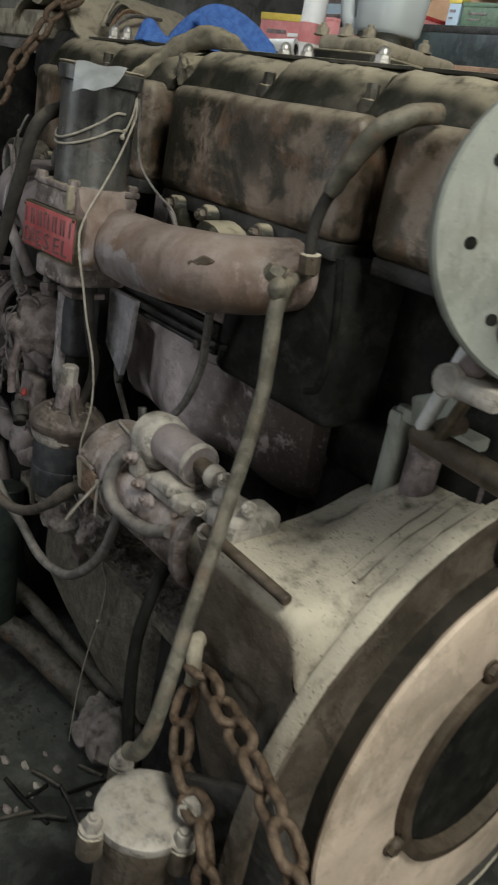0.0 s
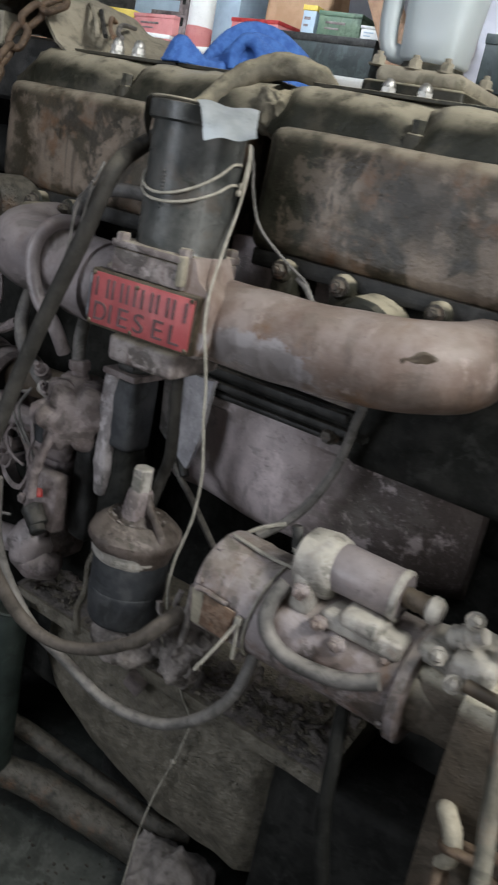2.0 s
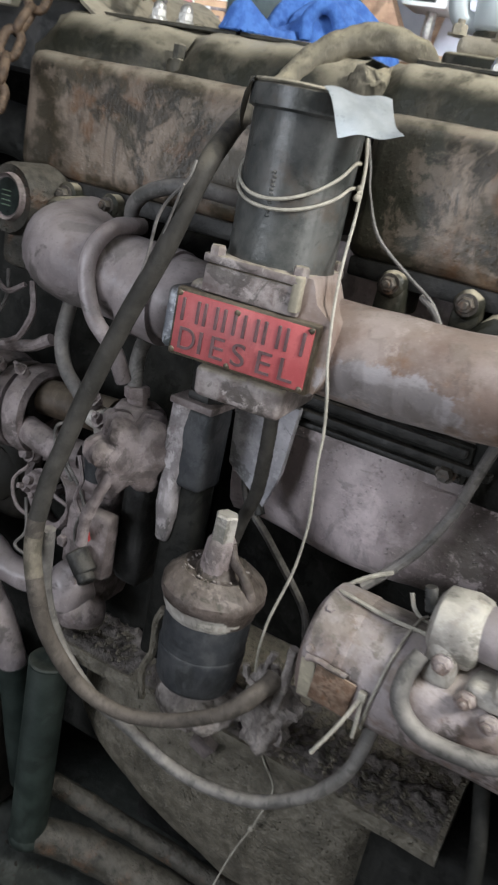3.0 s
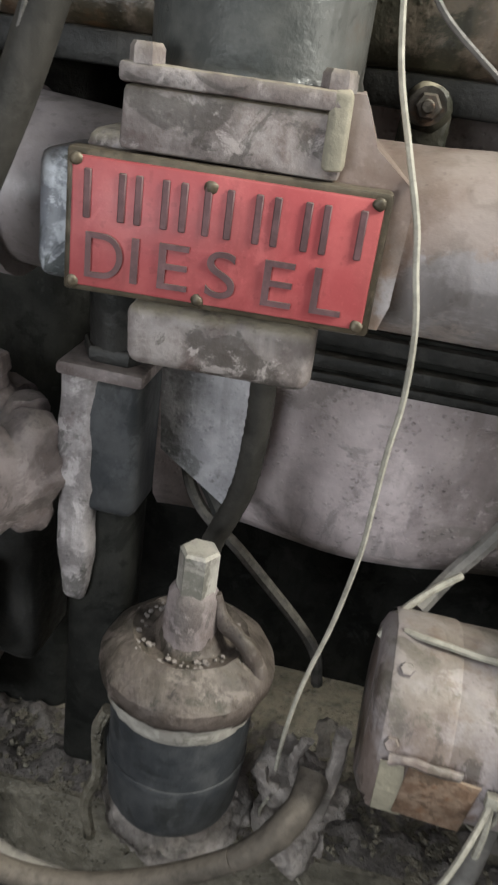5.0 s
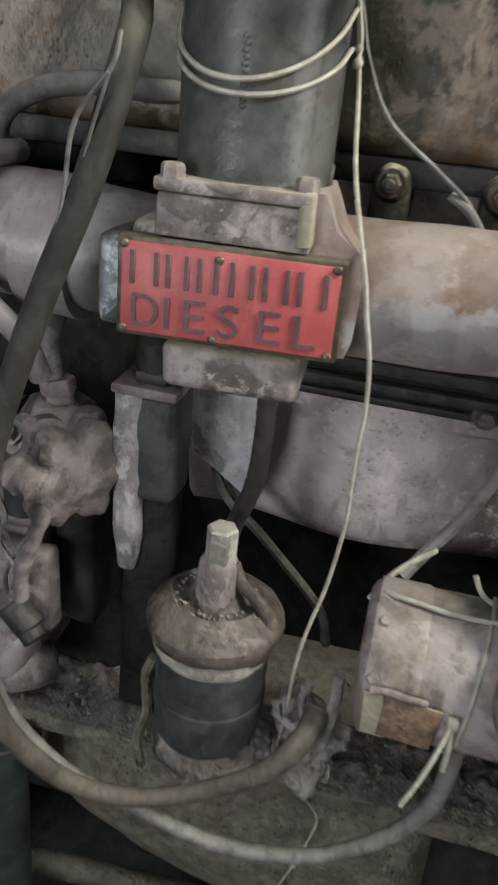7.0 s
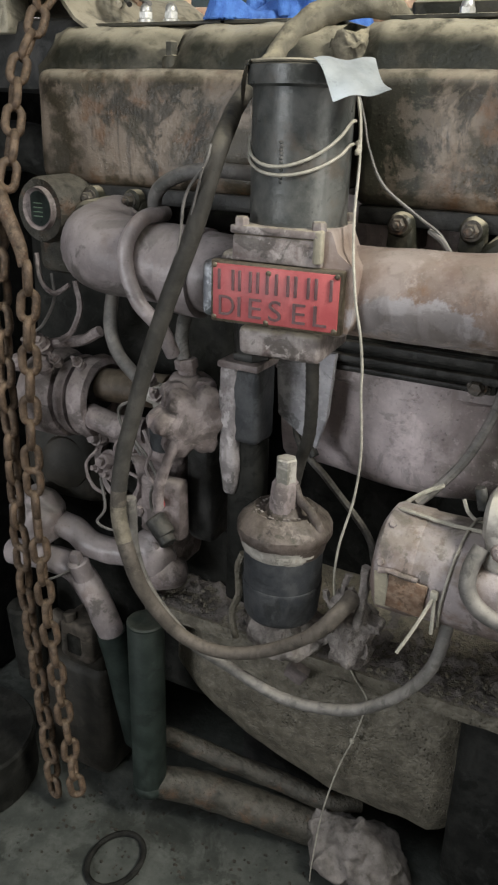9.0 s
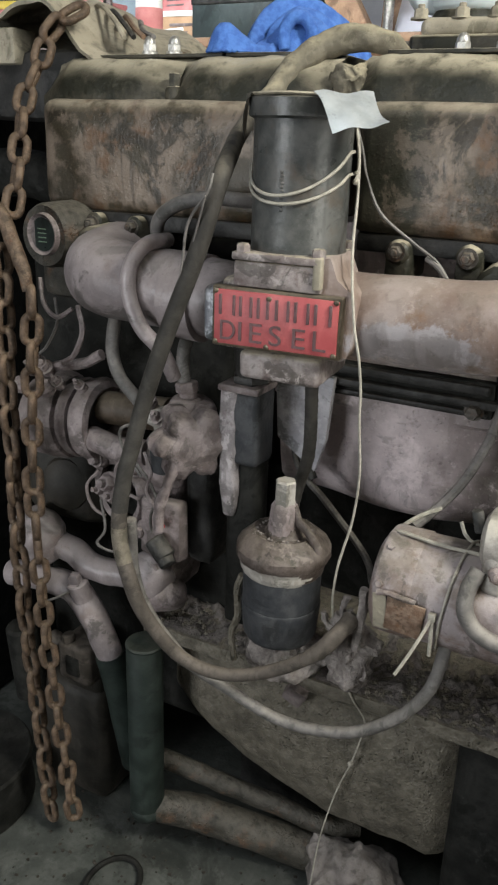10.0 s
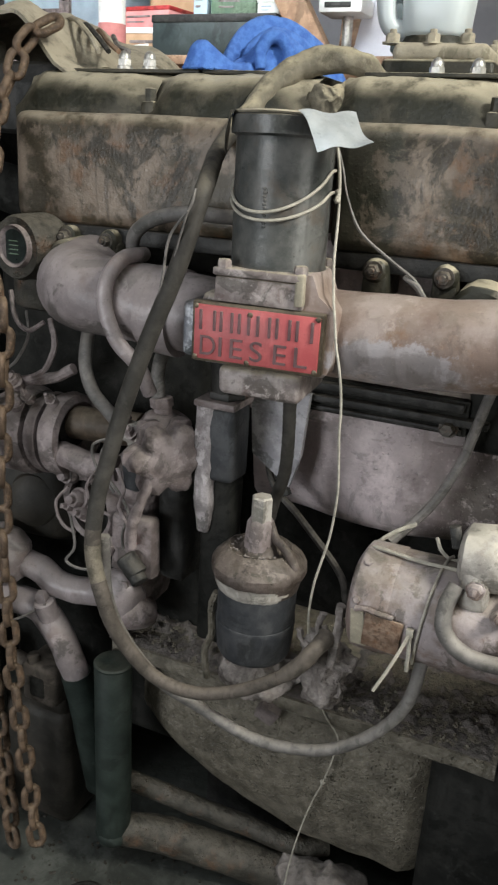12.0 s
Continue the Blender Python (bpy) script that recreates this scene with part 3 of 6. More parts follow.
# scalloped valve covers, two to a head, with the plate above them
for k, (a, b) in enumerate(((-0.565, -0.304), (-0.304, -0.034), (0.004, 0.238), (0.238, 0.475), (0.475, 0.70), (0.70, 0.9))):
    bm = bmesh.new()
    nu, nv = 26, 14
    g = []
    for i in range(nu + 1):
        u = i / nu
        left = min(1.0, u / 0.20)
        right = min(1.0, (1 - u) / 0.44)
        hgt = min(1.0, 1.15 * math.sin(left * math.pi / 2) * math.sin(right * math.pi / 2))
        row = []
        for j in range(nv + 1):
            v = j / nv
            side = min(1.0, v / 0.4)
            yy = 0.198 + 0.06 * side + (0.36 * (v - 0.4) / 0.6 if v > 0.4 else 0)
            zz = 1.438 + 0.070 * (hgt * math.sin(side * math.pi / 2) ** 0.6 + (1 - hgt) * (0.12 + 0.86 * side ** 1.3))
            row.append(bm.verts.new((a + (b - a) * u, yy + (1 - hgt) * 0.008 * (1 - side), zz)))
        g.append(row)
    for i in range(nu):
        for j in range(nv):
            bm.faces.new((g[i][j], g[i + 1][j], g[i + 1][j + 1], g[i][j + 1]))
    rim = [g[i][0] for i in range(nu + 1)] + [g[nu][j] for j in range(1, nv + 1)] + [g[i][nv] for i in range(nu - 1, -1, -1)] + [g[0][j] for j in range(nv - 1, 0, -1)]
    low = [bm.verts.new((v.co.x, v.co.y, 1.43)) for v in rim]
    for q in range(len(rim)):
        bm.faces.new((rim[q], rim[(q + 1) % len(rim)], low[(q + 1) % len(rim)], low[q]))
    bm.faces.new(low)
    roughen(bm, 0.004, 0.05, k * 2.3)
    roughen(bm, 0.002, 0.012, k)
    part("valve_cover", bm, M_cover, engine, "dust-caked rounded valve cover", 60)
for k, (a, b) in enumerate(((-0.50, -0.24), (-0.235, -0.05), (0.035, 0.50), (0.52, 0.86))):
    part("cover_plate", roughen(box((a, 0.258, 1.508), (b, 0.62, 1.514), 0.002), 0.001, 0.1), M_cover, engine)
for x in (-0.305, 0.239, 0.475):
    bt = roughen(join(box((x - 0.013, 0.205, 1.43), (x + 0.013, 0.24, 1.462), 0.006), cyl((x, 0.218, 1.45), (x, 0.218, 1.482), 0.010, 6, 0.002)), 0.0015, 0.012)
    part("cover_bolt", bt, M_cover, engine, "dusty square clamp bolt")
for x, y in ((-0.389, 0.272), (-0.344, 0.278), (0.123, 0.335), (0.184, 0.335), (0.40, 0.30)):
    an = join(cyl((x, y, 1.513), (x, y, 1.519), 0.0135, 18, 0.001), cyl((x, y, 1.518), (x, y, 1.530), 0.0118, 6, 0.001), lump((x, y, 1.531), 0.0098, (1, 1, 1.25), sub=3))
    part("acorn_nut", an, M_chrome, engine, "shiny domed acorn nut")
# lugs and bolts along the foot of the heads
for x, r in ((-0.427, 0.015), (-0.345, 0.014), (0.11, 0.015), (0.211, 0.016), (0.358, 0.014)):
    lug = roughen(join(cyl((x, 0.15, 1.243), (x, 0.24, 1.243), 0.0175, 18, 0.004), box((x - 0.018, 0.155, 1.20), (x + 0.018, 0.24, 1.245), 0.006)), 0.003, 0.015, x)
    lb = part("manifold_lug", lug, M_cover, engine)
    part("lug_nut", hexhead((x, 0.151, 1.244), (0, -1, 0), r * 0.66, 0.010, True, 0.004), M_bolt, lb)
# branch ports behind the manifold
for x in (0.27, -0.40):
    part("port_neck", roughen(cyl((x, 0.12, 1.19), (x, 0.25, 1.20), 0.052, 20, 0.006), 0.004, 0.03), M_cover, engine)
# ledge with caked dirt, and the sump below
ledge = [(0.098, 0.525), (0.098, 0.50), (0.112, 0.488), (0.5, 0.488), (0.5, 0.56), (0.28, 0.56), (0.2, 0.542)]
part("side_ledge", roughen(prism(ledge, -0.30, 0.40, 24), 0.002, 0.04), M_pan, engine, "dusty cast ledge of the sump")
bm = bmesh.new()
nu, nv = 150, 44
g = [[bm.verts.new((-0.31 + 0.70 * i / nu, 0.103 + 0.21 * j / nv, 0.526 + 0.03 * (j / nv) + 0.020 * max(0, noise.noise(Vector((i * 0.19, j * 0.2, 2)))) * math.sin(math.pi * j / nv) ** 0.5
      + (0.009 * noise.noise(Vector((i * 0.47, j * 0.49, 5))) + 0.006 * abs(noise.noise(Vector((i * 1.1, j * 1.1, 9))))) * math.sin(math.pi * j / nv) ** 0.6)) for j in range(nv + 1)] for i in range(nu + 1)]
for i in range(nu):
    for j in range(nv):
        bm.faces.new((g[i][j], g[i + 1][j], g[i + 1][j + 1], g[i][j + 1]))
bmesh.ops.solidify(bm, geom=bm.faces[:], thickness=-0.012)
tagged(part("caked_dirt", bm, M_dirt, None, sharp=80), "thick grey crumbly oily dirt on the engine ledge", "dirt", kind="stuff")
sump = [(0.125, 0.50), (0.12, 0.36), (0.128, 0.27), (0.15, 0.20), (0.21, 0.15), (0.42, 0.14), (0.62, 0.2), (0.7, 0.3), (0.7, 0.50)]
sm = prism(sump, -0.27, 0.40, 36)
for v in sm.verts:
    if v.co.x < -0.12:
        f = (-0.12 - v.co.x) / 0.15
        v.co.y += 0.05 * f * f
    elif v.co.x > 0.27:
        v.co.y += 0.24 * ((v.co.x - 0.27) / 0.13) ** 1.5 * (1 if v.co.y < 0.5 else 0)
    if v.co.x < 0.08 and v.co.z < 0.36:
        v.co.z += 0.16 * ((0.08 - v.co.x) / 0.33) ** 1.2 * (0.36 - v.co.z) / 0.22
roughen(sm, 0.004, 0.06)
part("sump", sm, M_pan, engine, "oily brown cast sump with a curved lower edge", 50)
part("sump_tab", roughen(moved(box((-0.018, -0.012, -0.022), (0.018, 0.012, 0.022), 0.004), pose(0.02, 0.10, 0.485, 20, 25, 10)), 0.002, 0.02), M_cast, engine, "small bent tab on the ledge edge")
# black box put in for the shade beyond the sump's end
part("sump_end_shade", roughen(box((0.297, 0.135, 0.10), (0.70, 0.66, 0.487), 0.02, 3), 0.005, 0.07), M_pitch, engine, "black box standing in for the shade at the sump's rear end")
for x in (-0.1, 0.45):
    tagged(part("support_block", roughen(box((x - 0.1, 0.32, FLOOR), (x + 0.1, 0.66, 0.17), 0.008), 0.003, 0.1), M_black), "black oily timber block under the engine sump", "block", "blocks under the engine")

# flywheel housing behind the block
AX = Vector((0, 0.395, 0.505))          # crank line
hs = roughen(lathe([(0.74, 0.33), (0.80, 0.43), (0.815, 0.492), (0.840, 0.4965), (0.846, 0.493), (0.847, 0.484), (0.843, 0.481)], (0, AX.y, AX.z), (1, 0, 0), 72, False), 0.002, 0.06)
part("bell_bowl", roughen(lathe([(0.8435, 0.4815), (0.838, 0.478), (0.76, 0.455), (0.74, 0.39), (0.74, 0.05)], (0, AX.y, AX.z), (1, 0, 0), 72, False), 0.0015, 0.06), M_darkbrown, engine, "dark brown inside of the housing")
part("bell_rim", hs, M_bell, engine, "round tan rim of the open flywheel housing", 50)
# body of the housing: flat starter boss blended into the round top
def housing_row(x):
    f = min(1.0, max(0.0, (x - 0.765) / 0.065))
    f = f * f * (3 - 2 * f)
    y0 = -0.022 - 0.006 * f
    top = 0.853 - 0.088 * f
    g_ = min(1.0, max(0.0, (x - 0.585) / 0.10))
    r = 0.395 + 0.060 * g_ * g_ * (3 - 2 * g_) + 0.012 * (x - 0.575) / 0.25 + 0.012 * f
    row = [(y0 + 0.09, 0.36), (y0 + 0.045, 0.50), (y0 + 0.012, 0.66), (y0 + 0.001, 0.76), (y0, top - 0.035)]
    # lower front swings out to meet the rim
    row = [(y + f * (min(y, AX.y - math.sqrt(0.483 ** 2 - (z - AX.z) ** 2)) - y), z) for y, z in row]
    for a in (30, 60, 90):
        row.append((y0 + 0.028 - 0.028 * math.cos(radians(a)), top - 0.035 + 0.028 * math.sin(radians(a))))
    for k in range(1, 15):
        y = y0 + 0.028 + (AX.y - y0 - 0.028) * k / 14
        circ = AX.z + math.sqrt(max(0.0, r * r - (y - AX.y) ** 2))
        boss = top - 0.007 + 0.05 * max(0, y)
        h = max(0.0, 1 - abs(circ - boss) / 0.07)
        row.append((y, max(circ, boss) + 0.07 * h * h * h / 6))
    row += [(0.55, 0.90), (0.68, 0.80), (0.68, 0.36)]
    return row


pk = bmesh.new()
rows_ = [[pk.verts.new((x, y, z)) for y, z in housing_row(x)] for x in [0.578 + 0.256 * k / 20 for k in range(21)]]
for p_, q_ in zip(rows_, rows_[1:]):
    for k in range(len(p_)):
        pk.faces.new((p_[k], p_[(k + 1) % len(p_)], q_[(k + 1) % len(p_)], q_[k]))
pk.faces.new(rows_[0][::-1])
pk.faces.new(rows_[-1])
part("starter_boss", roughen(pk, 0.003, 0.06), M_bell, engine, "tan dusty flywheel housing with a flat starter boss", 50)
for x in (0.742, 0.764, 0.796):
    part("housing_rib", roughen(tube([(x, y, z - 0.001) for y, z in housing_row(x)[10:23]], 0.0034, 8, 4), 0.0028, 0.035), M_bell, engine)
part("pocket_hole", cyl((0.668, -0.012, 0.682), (0.668, 0.02, 0.682), 0.016, 20, 0.003), M_black, engine, "dark bolt hole")
part("drip_rod", roughen(cyl((0.575, -0.024, 0.866), (0.757, -0.020, 0.858), 0.0085, 12, 0.002), 0.001, 0.02), M_brown, engine, "brown rod lying on the boss")
# fittings on the housing's top
for x, y, z0, z1, r in ((0.640, 0.262, 0.9, 1.045, 0.019), (0.695, 0.265, 0.9, 1.03, 0.026), (0.785, 0.31, 0.9, 1.02, 0.02)):
    ft = join(cyl((x, y, z0), (x, y, z1), r, 18, 0.004), cyl((x, y, z1 - 0.02), (x, y, z1 + 0.004), r * 1.15, 6, 0.002))
    part("stud_post", roughen(ft, 0.001, 0.03), M_disc if r < 0.0195 else M_cast, engine, "grey steel post on the housing")
part("post_nut", join(hexhead((0.640, 0.262, 1.04), (0, 0, 1), 0.013, 0.014), box((0.652, 0.24, 1.04), (0.78, 0.285, 1.062), 0.006)), M_disc, engine)
# flywheel
WY, WZ = 0.39, 0.53
fly = thing("flywheel", (0.83, WY, WZ), "tan painted flywheel with a wide flat rim inside the housing", "flywheel")
part("rim_face", roughen(lathe([(0.862, 0.360), (0.868, 0.3625), (0.8735, 0.360), (0.8745, 0.354), (0.8745, 0.207), (0.870, 0.199)], (0, WY, WZ), (1, 0, 0), 72, False), 0.001, 0.08), M_wheel, fly)
# tan wheel's side darkened in colour, as it faces away from light
part("rim_body", lathe([(0.75, 0.34), (0.76, 0.3605), (0.8675, 0.3605), (0.869, 0.34), (0.869, 0.198), (0.77, 0.185)], (0, WY, WZ), (1, 0, 0), 72, False), M_darkbrown, fly, "side of the rim, its shade put into a dark brown colour")
part("inner_ring", lathe([(0.79, 0.1985), (0.885, 0.1985), (0.888, 0.194), (0.888, 0.181), (0.79, 0.175)], (0, WY, WZ), (1, 0, 0), 64, False), M_brown, fly, "brown oiled inner ring")
# hub and disc are black: the hollow's shade is in their colour
part("hub", lathe([(0.55, 0.174), (0.78, 0.174), (0.79, 0.05), (0.82, 0.045)], (0, WY, WZ), (1, 0, 0), 40), M_pitch, fly, "hub coloured black for the shade inside the wheel")
part("hub_shade_disc", lathe([(0.80, 0.1745), (0.862, 0.1745)], (0, WY, WZ), (1, 0, 0), 40), M_pitch, fly, "black disc standing in for the shaded hollow of the wheel")
for a in (1.95, 3.6, 5.4):
    c, s_ = math.cos(a), math.sin(a)
    part("bolt_lug", roughen(join(hexhead((0.876, WY + 0.215 * c, WZ + 0.215 * s_), (1, 0, 0), 0.012, 0.01), lump((0.88, WY + 0.207 * c, WZ + 0.207 * s_), 0.017, (0.6, 1, 1), sub=2)), 0.001, 0.02), M_brown, fly)

# manifold: adapter box, stack, two pipes
mani = thing("intake_manifold", (0.0, 0.09, 1.06), "brown and grey cast intake manifold bolted along the heads", "manifold")
rp = [(0.03, 0.072, 1.160), (0.085, 0.070, 1.163), (0.17, 0.062, 1.166), (0.25, 0.062, 1.170), (0.33, 0.064, 1.177), (0.385, 0.078, 1.185), (0.422, 0.115, 1.192), (0.43, 0.19, 1.20)]
part("branch_pipe", roughen(tube(rp, 0.06, 28, 10, (0.056, 0.060, 0.061, 0.060, 0.060, 0.060, 0.058, 0.055)), 0.0022, 0.06), M_manifold, mani, "heat-browned curved branch pipe", 60)
part("casting_scar", roughen(moved(lump((0, 0, 0), 0.018, (1.3, 0.3, 0.5), 0.004, 0.01), pose(0.399, 0.0268, 1.203, 0, -20, 25)), 0.001, 0.01), M_brown, mani, "dark scar in the casting")
lp = [(-0.03, 0.078, 1.156), (-0.09, 0.075, 1.158), (-0.18, 0.072, 1.164), (-0.266, 0.070, 1.169), (-0.330, 0.075, 1.172), (-0.366, 0.10, 1.177), (-0.379, 0.15, 1.184), (-0.382, 0.21, 1.194)]
part("elbow_pipe", roughen(tube(lp, 0.06, 28, 10, (0.055, 0.058, 0.060, 0.061, 0.064, 0.066, 0.064, 0.06)), 0.0015, 0.05), M_elbow, mani, "dusty grey elbow pipe", 60)
part("pipe_collar", roughen(tube([(-0.152, 0.072, 1.159), (-0.205, 0.072, 1.161)], 0.066, 28, 2), 0.001, 0.03), M_elbow, mani)
# the adapter casting stands a little askew, its front end nearer the aisle
AD = Matrix.Translation((0.010, -0.027, 1.1625)) @ Matrix.Rotation(radians(4.0), 4, 'Z') @ Matrix.Diagonal((0.93, 1, 0.91, 1)) @ Matrix.Translation((0.0015, 0, -1.151))
STACK = Matrix.Translation((0.011, -0.022, 0.004))
ad = box((-0.096, 0.0145, 1.098), (0.100, 0.135, 1.206), 0.010, 3)
part("adapter_box", moved(roughen(ad, 0.002, 0.04), AD), M_flange, mani, "streaked grey adapter casting")
part("adapter_cheek", moved(roughen(roughen(box((-0.128, 0.018, 1.105), (-0.100, 0.10, 1.190), 0.010, 3), 0.003, 0.02), 0.001, 0.006), AD), M_worn, mani, "worn blue-grey paint beside the nameplate")
gus = [(0.050, 1.246), (0.0705, 1.246), (0.076, 1.236), (0.083, 1.218), (0.098, 1.206), (0.1075, 1.198), (0.110, 1.185), (0.1085, 1.125), (0.103, 1.108), (0.050, 1.108)]
part("adapter_shoulder", moved(roughen(plate(gus, 0.09, Matrix(((1, 0, 0, 0), (0, 0, 1, 0.008), (0, 1, 0, 0), (0, 0, 0, 1)))), 0.0015, 0.02), AD), M_manifold, mani, "brown gusset round the nameplate's edge", 75)
part("lower_flange", moved(roughen(box((-0.060, 0.004, 1.057), (0.066, 0.13, 1.101), 0.009, 3), 0.002, 0.02), AD), M_flange, mani)
part("stack_flange", moved(roughen(box((-0.069, -0.002, 1.197), (0.062, 0.135, 1.2345), 0.004, 2), 0.0015, 0.02), AD), M_flange, mani)
part("stack_flange", moved(roughen(box((-0.071, -0.005, 1.2352), (0.064, 0.138, 1.247), 0.003, 2), 0.001, 0.02), AD), M_flange, mani)
part("paint_streak", moved(roughen(roughen(box((0.0515, -0.0052, 1.203), (0.0645, 0.006, 1.2475), 0.003, 3), 0.002, 0.01), 0.001, 0.004), AD), M_tarp, mani, "chipped cream paint on the flange corner")
for x, y in ((-0.0565, 0.004), (0.0545, 0.008), (-0.0565, 0.125), (0.0545, 0.125)):
    part("flange_bolt", moved(hexhead((x, y, 1.246), (0, 0, 1), 0.0105, 0.012, False), AD), M_flange, mani)
part("stack_pipe", moved(roughen(lathe([(1.245, 0.066), (1.25, 0.064), (1.408, 0.0645), (1.411, 0.071), (1.432, 0.072), (1.434, 0.069)], (-0.006, 0.066, 0), (0, 0, 1), 40), 0.0008, 0.05), STACK), M_stack, mani, "dark grey steel stack pipe with a rim", 45)
wd = bmesh.new()
for k in range(11):
    wd = join(wd, lump((0.0006 * math.sin(k * 3) - 0.004, 0.0022, 1.300 + 0.0046 * k), 0.0026, (1.2, 0.5, 0.8), sub=2))
part("weld_seam", moved(wd, STACK), M_stack, mani, "short row of weld beads")
npl = part("nameplate", moved(box((-0.100, -0.004, 1.106), (0.097, 0.013, 1.196), 0.003), AD), M_frame, mani, "red enamel nameplate with a worn brass edge")
part("enamel_field", moved(box((-0.0955, -0.0065, 1.1105), (0.0925, -0.002, 1.1915), 0.002), AD), M_red, npl, "red enamel field")
for u, w in ((0.113, 0.026), (0.268, 0.021), (0.41, 0.019), (0.566, 0.022), (0.72, 0.023), (0.885, 0.026)):
    for side in (-0.5, 0.5):
        x = -0.0955 + 0.188 * u + side * (w - 0.0046)
        part("plain_bar", moved(box((x - 0.0023, -0.0080, 1.1545), (x + 0.0023, -0.005, 1.1845), 0.0007, 1), AD), M_letter, npl)


def lettering(text, x, z, size, wide, y, material, parent):
    """One raised letter facing the aisle."""
    cu = bpy.data.curves.new("lettering", 'FONT')
    cu.body, cu.size, cu.extrude, cu.align_x, cu.offset = text, size, 0.0016, 'CENTER', -0.0001
    tmp = bpy.data.objects.new("lettering_tmp", cu)
    scene.collection.objects.link(tmp)
    bpy.context.view_layer.update()
    me = bpy.data.meshes.new_from_object(tmp)
    bpy.data.objects.remove(tmp)
    bm = bmesh.new()
    bm.from_mesh(me)
    bpy.data.meshes.remove(me)
    moved(bm, AD @ Matrix(((wide, 0, 0, x), (0, 0, -1, y), (0, 1, 0, z), (0, 0, 0, 1))))
    return part("letter", bm, material, parent, "worn raised letter")


for ch, u in zip("DIESEL", (0.118, 0.225, 0.35, 0.515, 0.70, 0.862)):
    lettering(ch, -0.0955 + 0.188 * u, 1.1175, 0.0425, 0.9 if ch == "D" else 1.14, -0.0066, M_letter, npl)
for x, z in ((-0.010, 1.184), (-0.012, 1.113), (-0.093, 1.189), (0.089, 1.189), (0.089, 1.113), (-0.093, 1.113)):
    part("rivet", moved(roughen(lump((x, -0.0065, z), 0.0042, (1, 0.5, 1), sub=2), 0.0008, 0.004, x * 50), AD), M_frame, npl)

# duct tape over the stack's mouth
tape = thing("duct_tape_cover", (-0.006, 0.066, 1.434), "silver duct tape sealing the stack's mouth, one corner lifted", "tape")
part("top_sheet", roughen(lathe([(1.4345, 0.070), (1.4365, 0.072), (1.4385, 0.070)], (-0.006, 0.066, 0), (0, 0, 1), 40), 0.0006, 0.03), M_tarp, tape, "dusty tape top")


def flap(u, v):
    a, b, c, d = Vector((0.035, -0.003, 1.4385)), Vector((0.086, 0.062, 1.441)), Vector((0.129, 0.004, 1.405)), Vector((0.070, -0.022, 1.394))
    p = a.lerp(b, u).lerp(d.lerp(c, u), v)
    return p + Vector((0.0, -0.006 * math.sin(math.pi * u) * math.sin(math.pi * v), 0.006 * math.sin(math.pi * v) * math.cos(3 * u) + 0.002 * math.sin(9 * u + 5 * v)))


part("loose_flap", crumpled(14, 10, flap, 0.0008), M_tape, tape, "shiny lifted flap of silver tape", 60)


def flap2(u, v):
    a = math.radians(192 + 40 * u)
    return Vector((-0.006 + 0.0745 * math.cos(a) - 0.006 * v, 0.066 + 0.0745 * math.sin(a), 1.4375 - 0.055 * v * (1 - 0.9 * u)))


part("side_flap", crumpled(8, 8, flap2, 0.0008), M_stack, tape, "dull tape corner")
tape.matrix_basis = STACK @ tape.matrix_basis

# ---- attachments on the side of the engine ----
# breather column, bracket plate and hose under the adapter
col = thing("breather_column", (-0.085, 0.15, 0.55), "dark square steel column with a pale dusty edge", "pipe")
part("column", roughen(box((-0.119, 0.066, 0.90), (-0.058, 0.13, 1.026), 0.011, 3), 0.0025, 0.03), M_filter, col)
# lower column is pitch black: its shade is in the colour
part("column_foot", roughen(box((-0.116, 0.078, 0.60), (-0.062, 0.128, 0.902), 0.010, 3), 0.003, 0.03), M_pitch, col, "lower column coloured black for the shade round it")
es = box((-0.1245, 0.0628, 0.806), (-0.094, 0.12, 1.028), 0.007, 2)
bmesh.ops.subdivide_edges(es, edges=[e for e in es.edges if e.calc_length() > 0.02], cuts=14, use_grid_fill=True)
for v in es.verts:
    low = max(0.0, 0.88 - v.co.z) / 0.074
    v.co.x += (-0.110 - v.co.x) * 0.35 * low * low
    v.co.y += (0.09 - v.co.y) * 0.25 * low * low
part("edge_strip", roughen(roughen(es, 0.0026, 0.03), 0.0018, 0.009), M_limed, col, "pale dusty edge", 70)
part("column_rim", roughen(box((-0.127, 0.060, 1.022), (-0.056, 0.135, 1.034), 0.004), 0.0015, 0.012), M_cast, col, "crusted rim on the column's top")
part("coupling", roughen(join(cyl((-0.088, 0.098, 1.03), (-0.086, 0.085, 1.12), 0.024, 16, 0.003), cyl((-0.088, 0.098, 1.034), (-0.088, 0.098, 1.046), 0.031, 6, 0.002)), 0.0015, 0.02), M_black, col)
tagged(part("bracket_plate", roughen(plate([(-0.070, 1.045), (0.03, 1.045), (0.022, 0.94), (0.006, 0.884), (-0.062, 0.932)], 0.012, Matrix(((1, 0, 0, 0), (0, 0, 1, 0.15), (0, 1, 0, 0), (0, 0, 0, 1)))), 0.001, 0.03),
            M_bracket, None), "grey pointed bracket plate behind the hose", "bracket")
sh = spline([Vector(p) for p in ((0.036, 0.045, 1.085), (0.036, 0.052, 1.02), (0.031, 0.066, 0.965), (0.021, 0.082, 0.925), (0.006, 0.09, 0.88), (0.002, 0.075, 0.83))], 14)
tagged(part("short_hose", roughen(tube(sh, 0.0095, 16, 1, [0.0097 + 0.0003 * (-1) ** k for k in range(len(sh))]), 0.0008, 0.008), M_hose, None, "", 80), "short black rubber hose from manifold to filter", "hose")
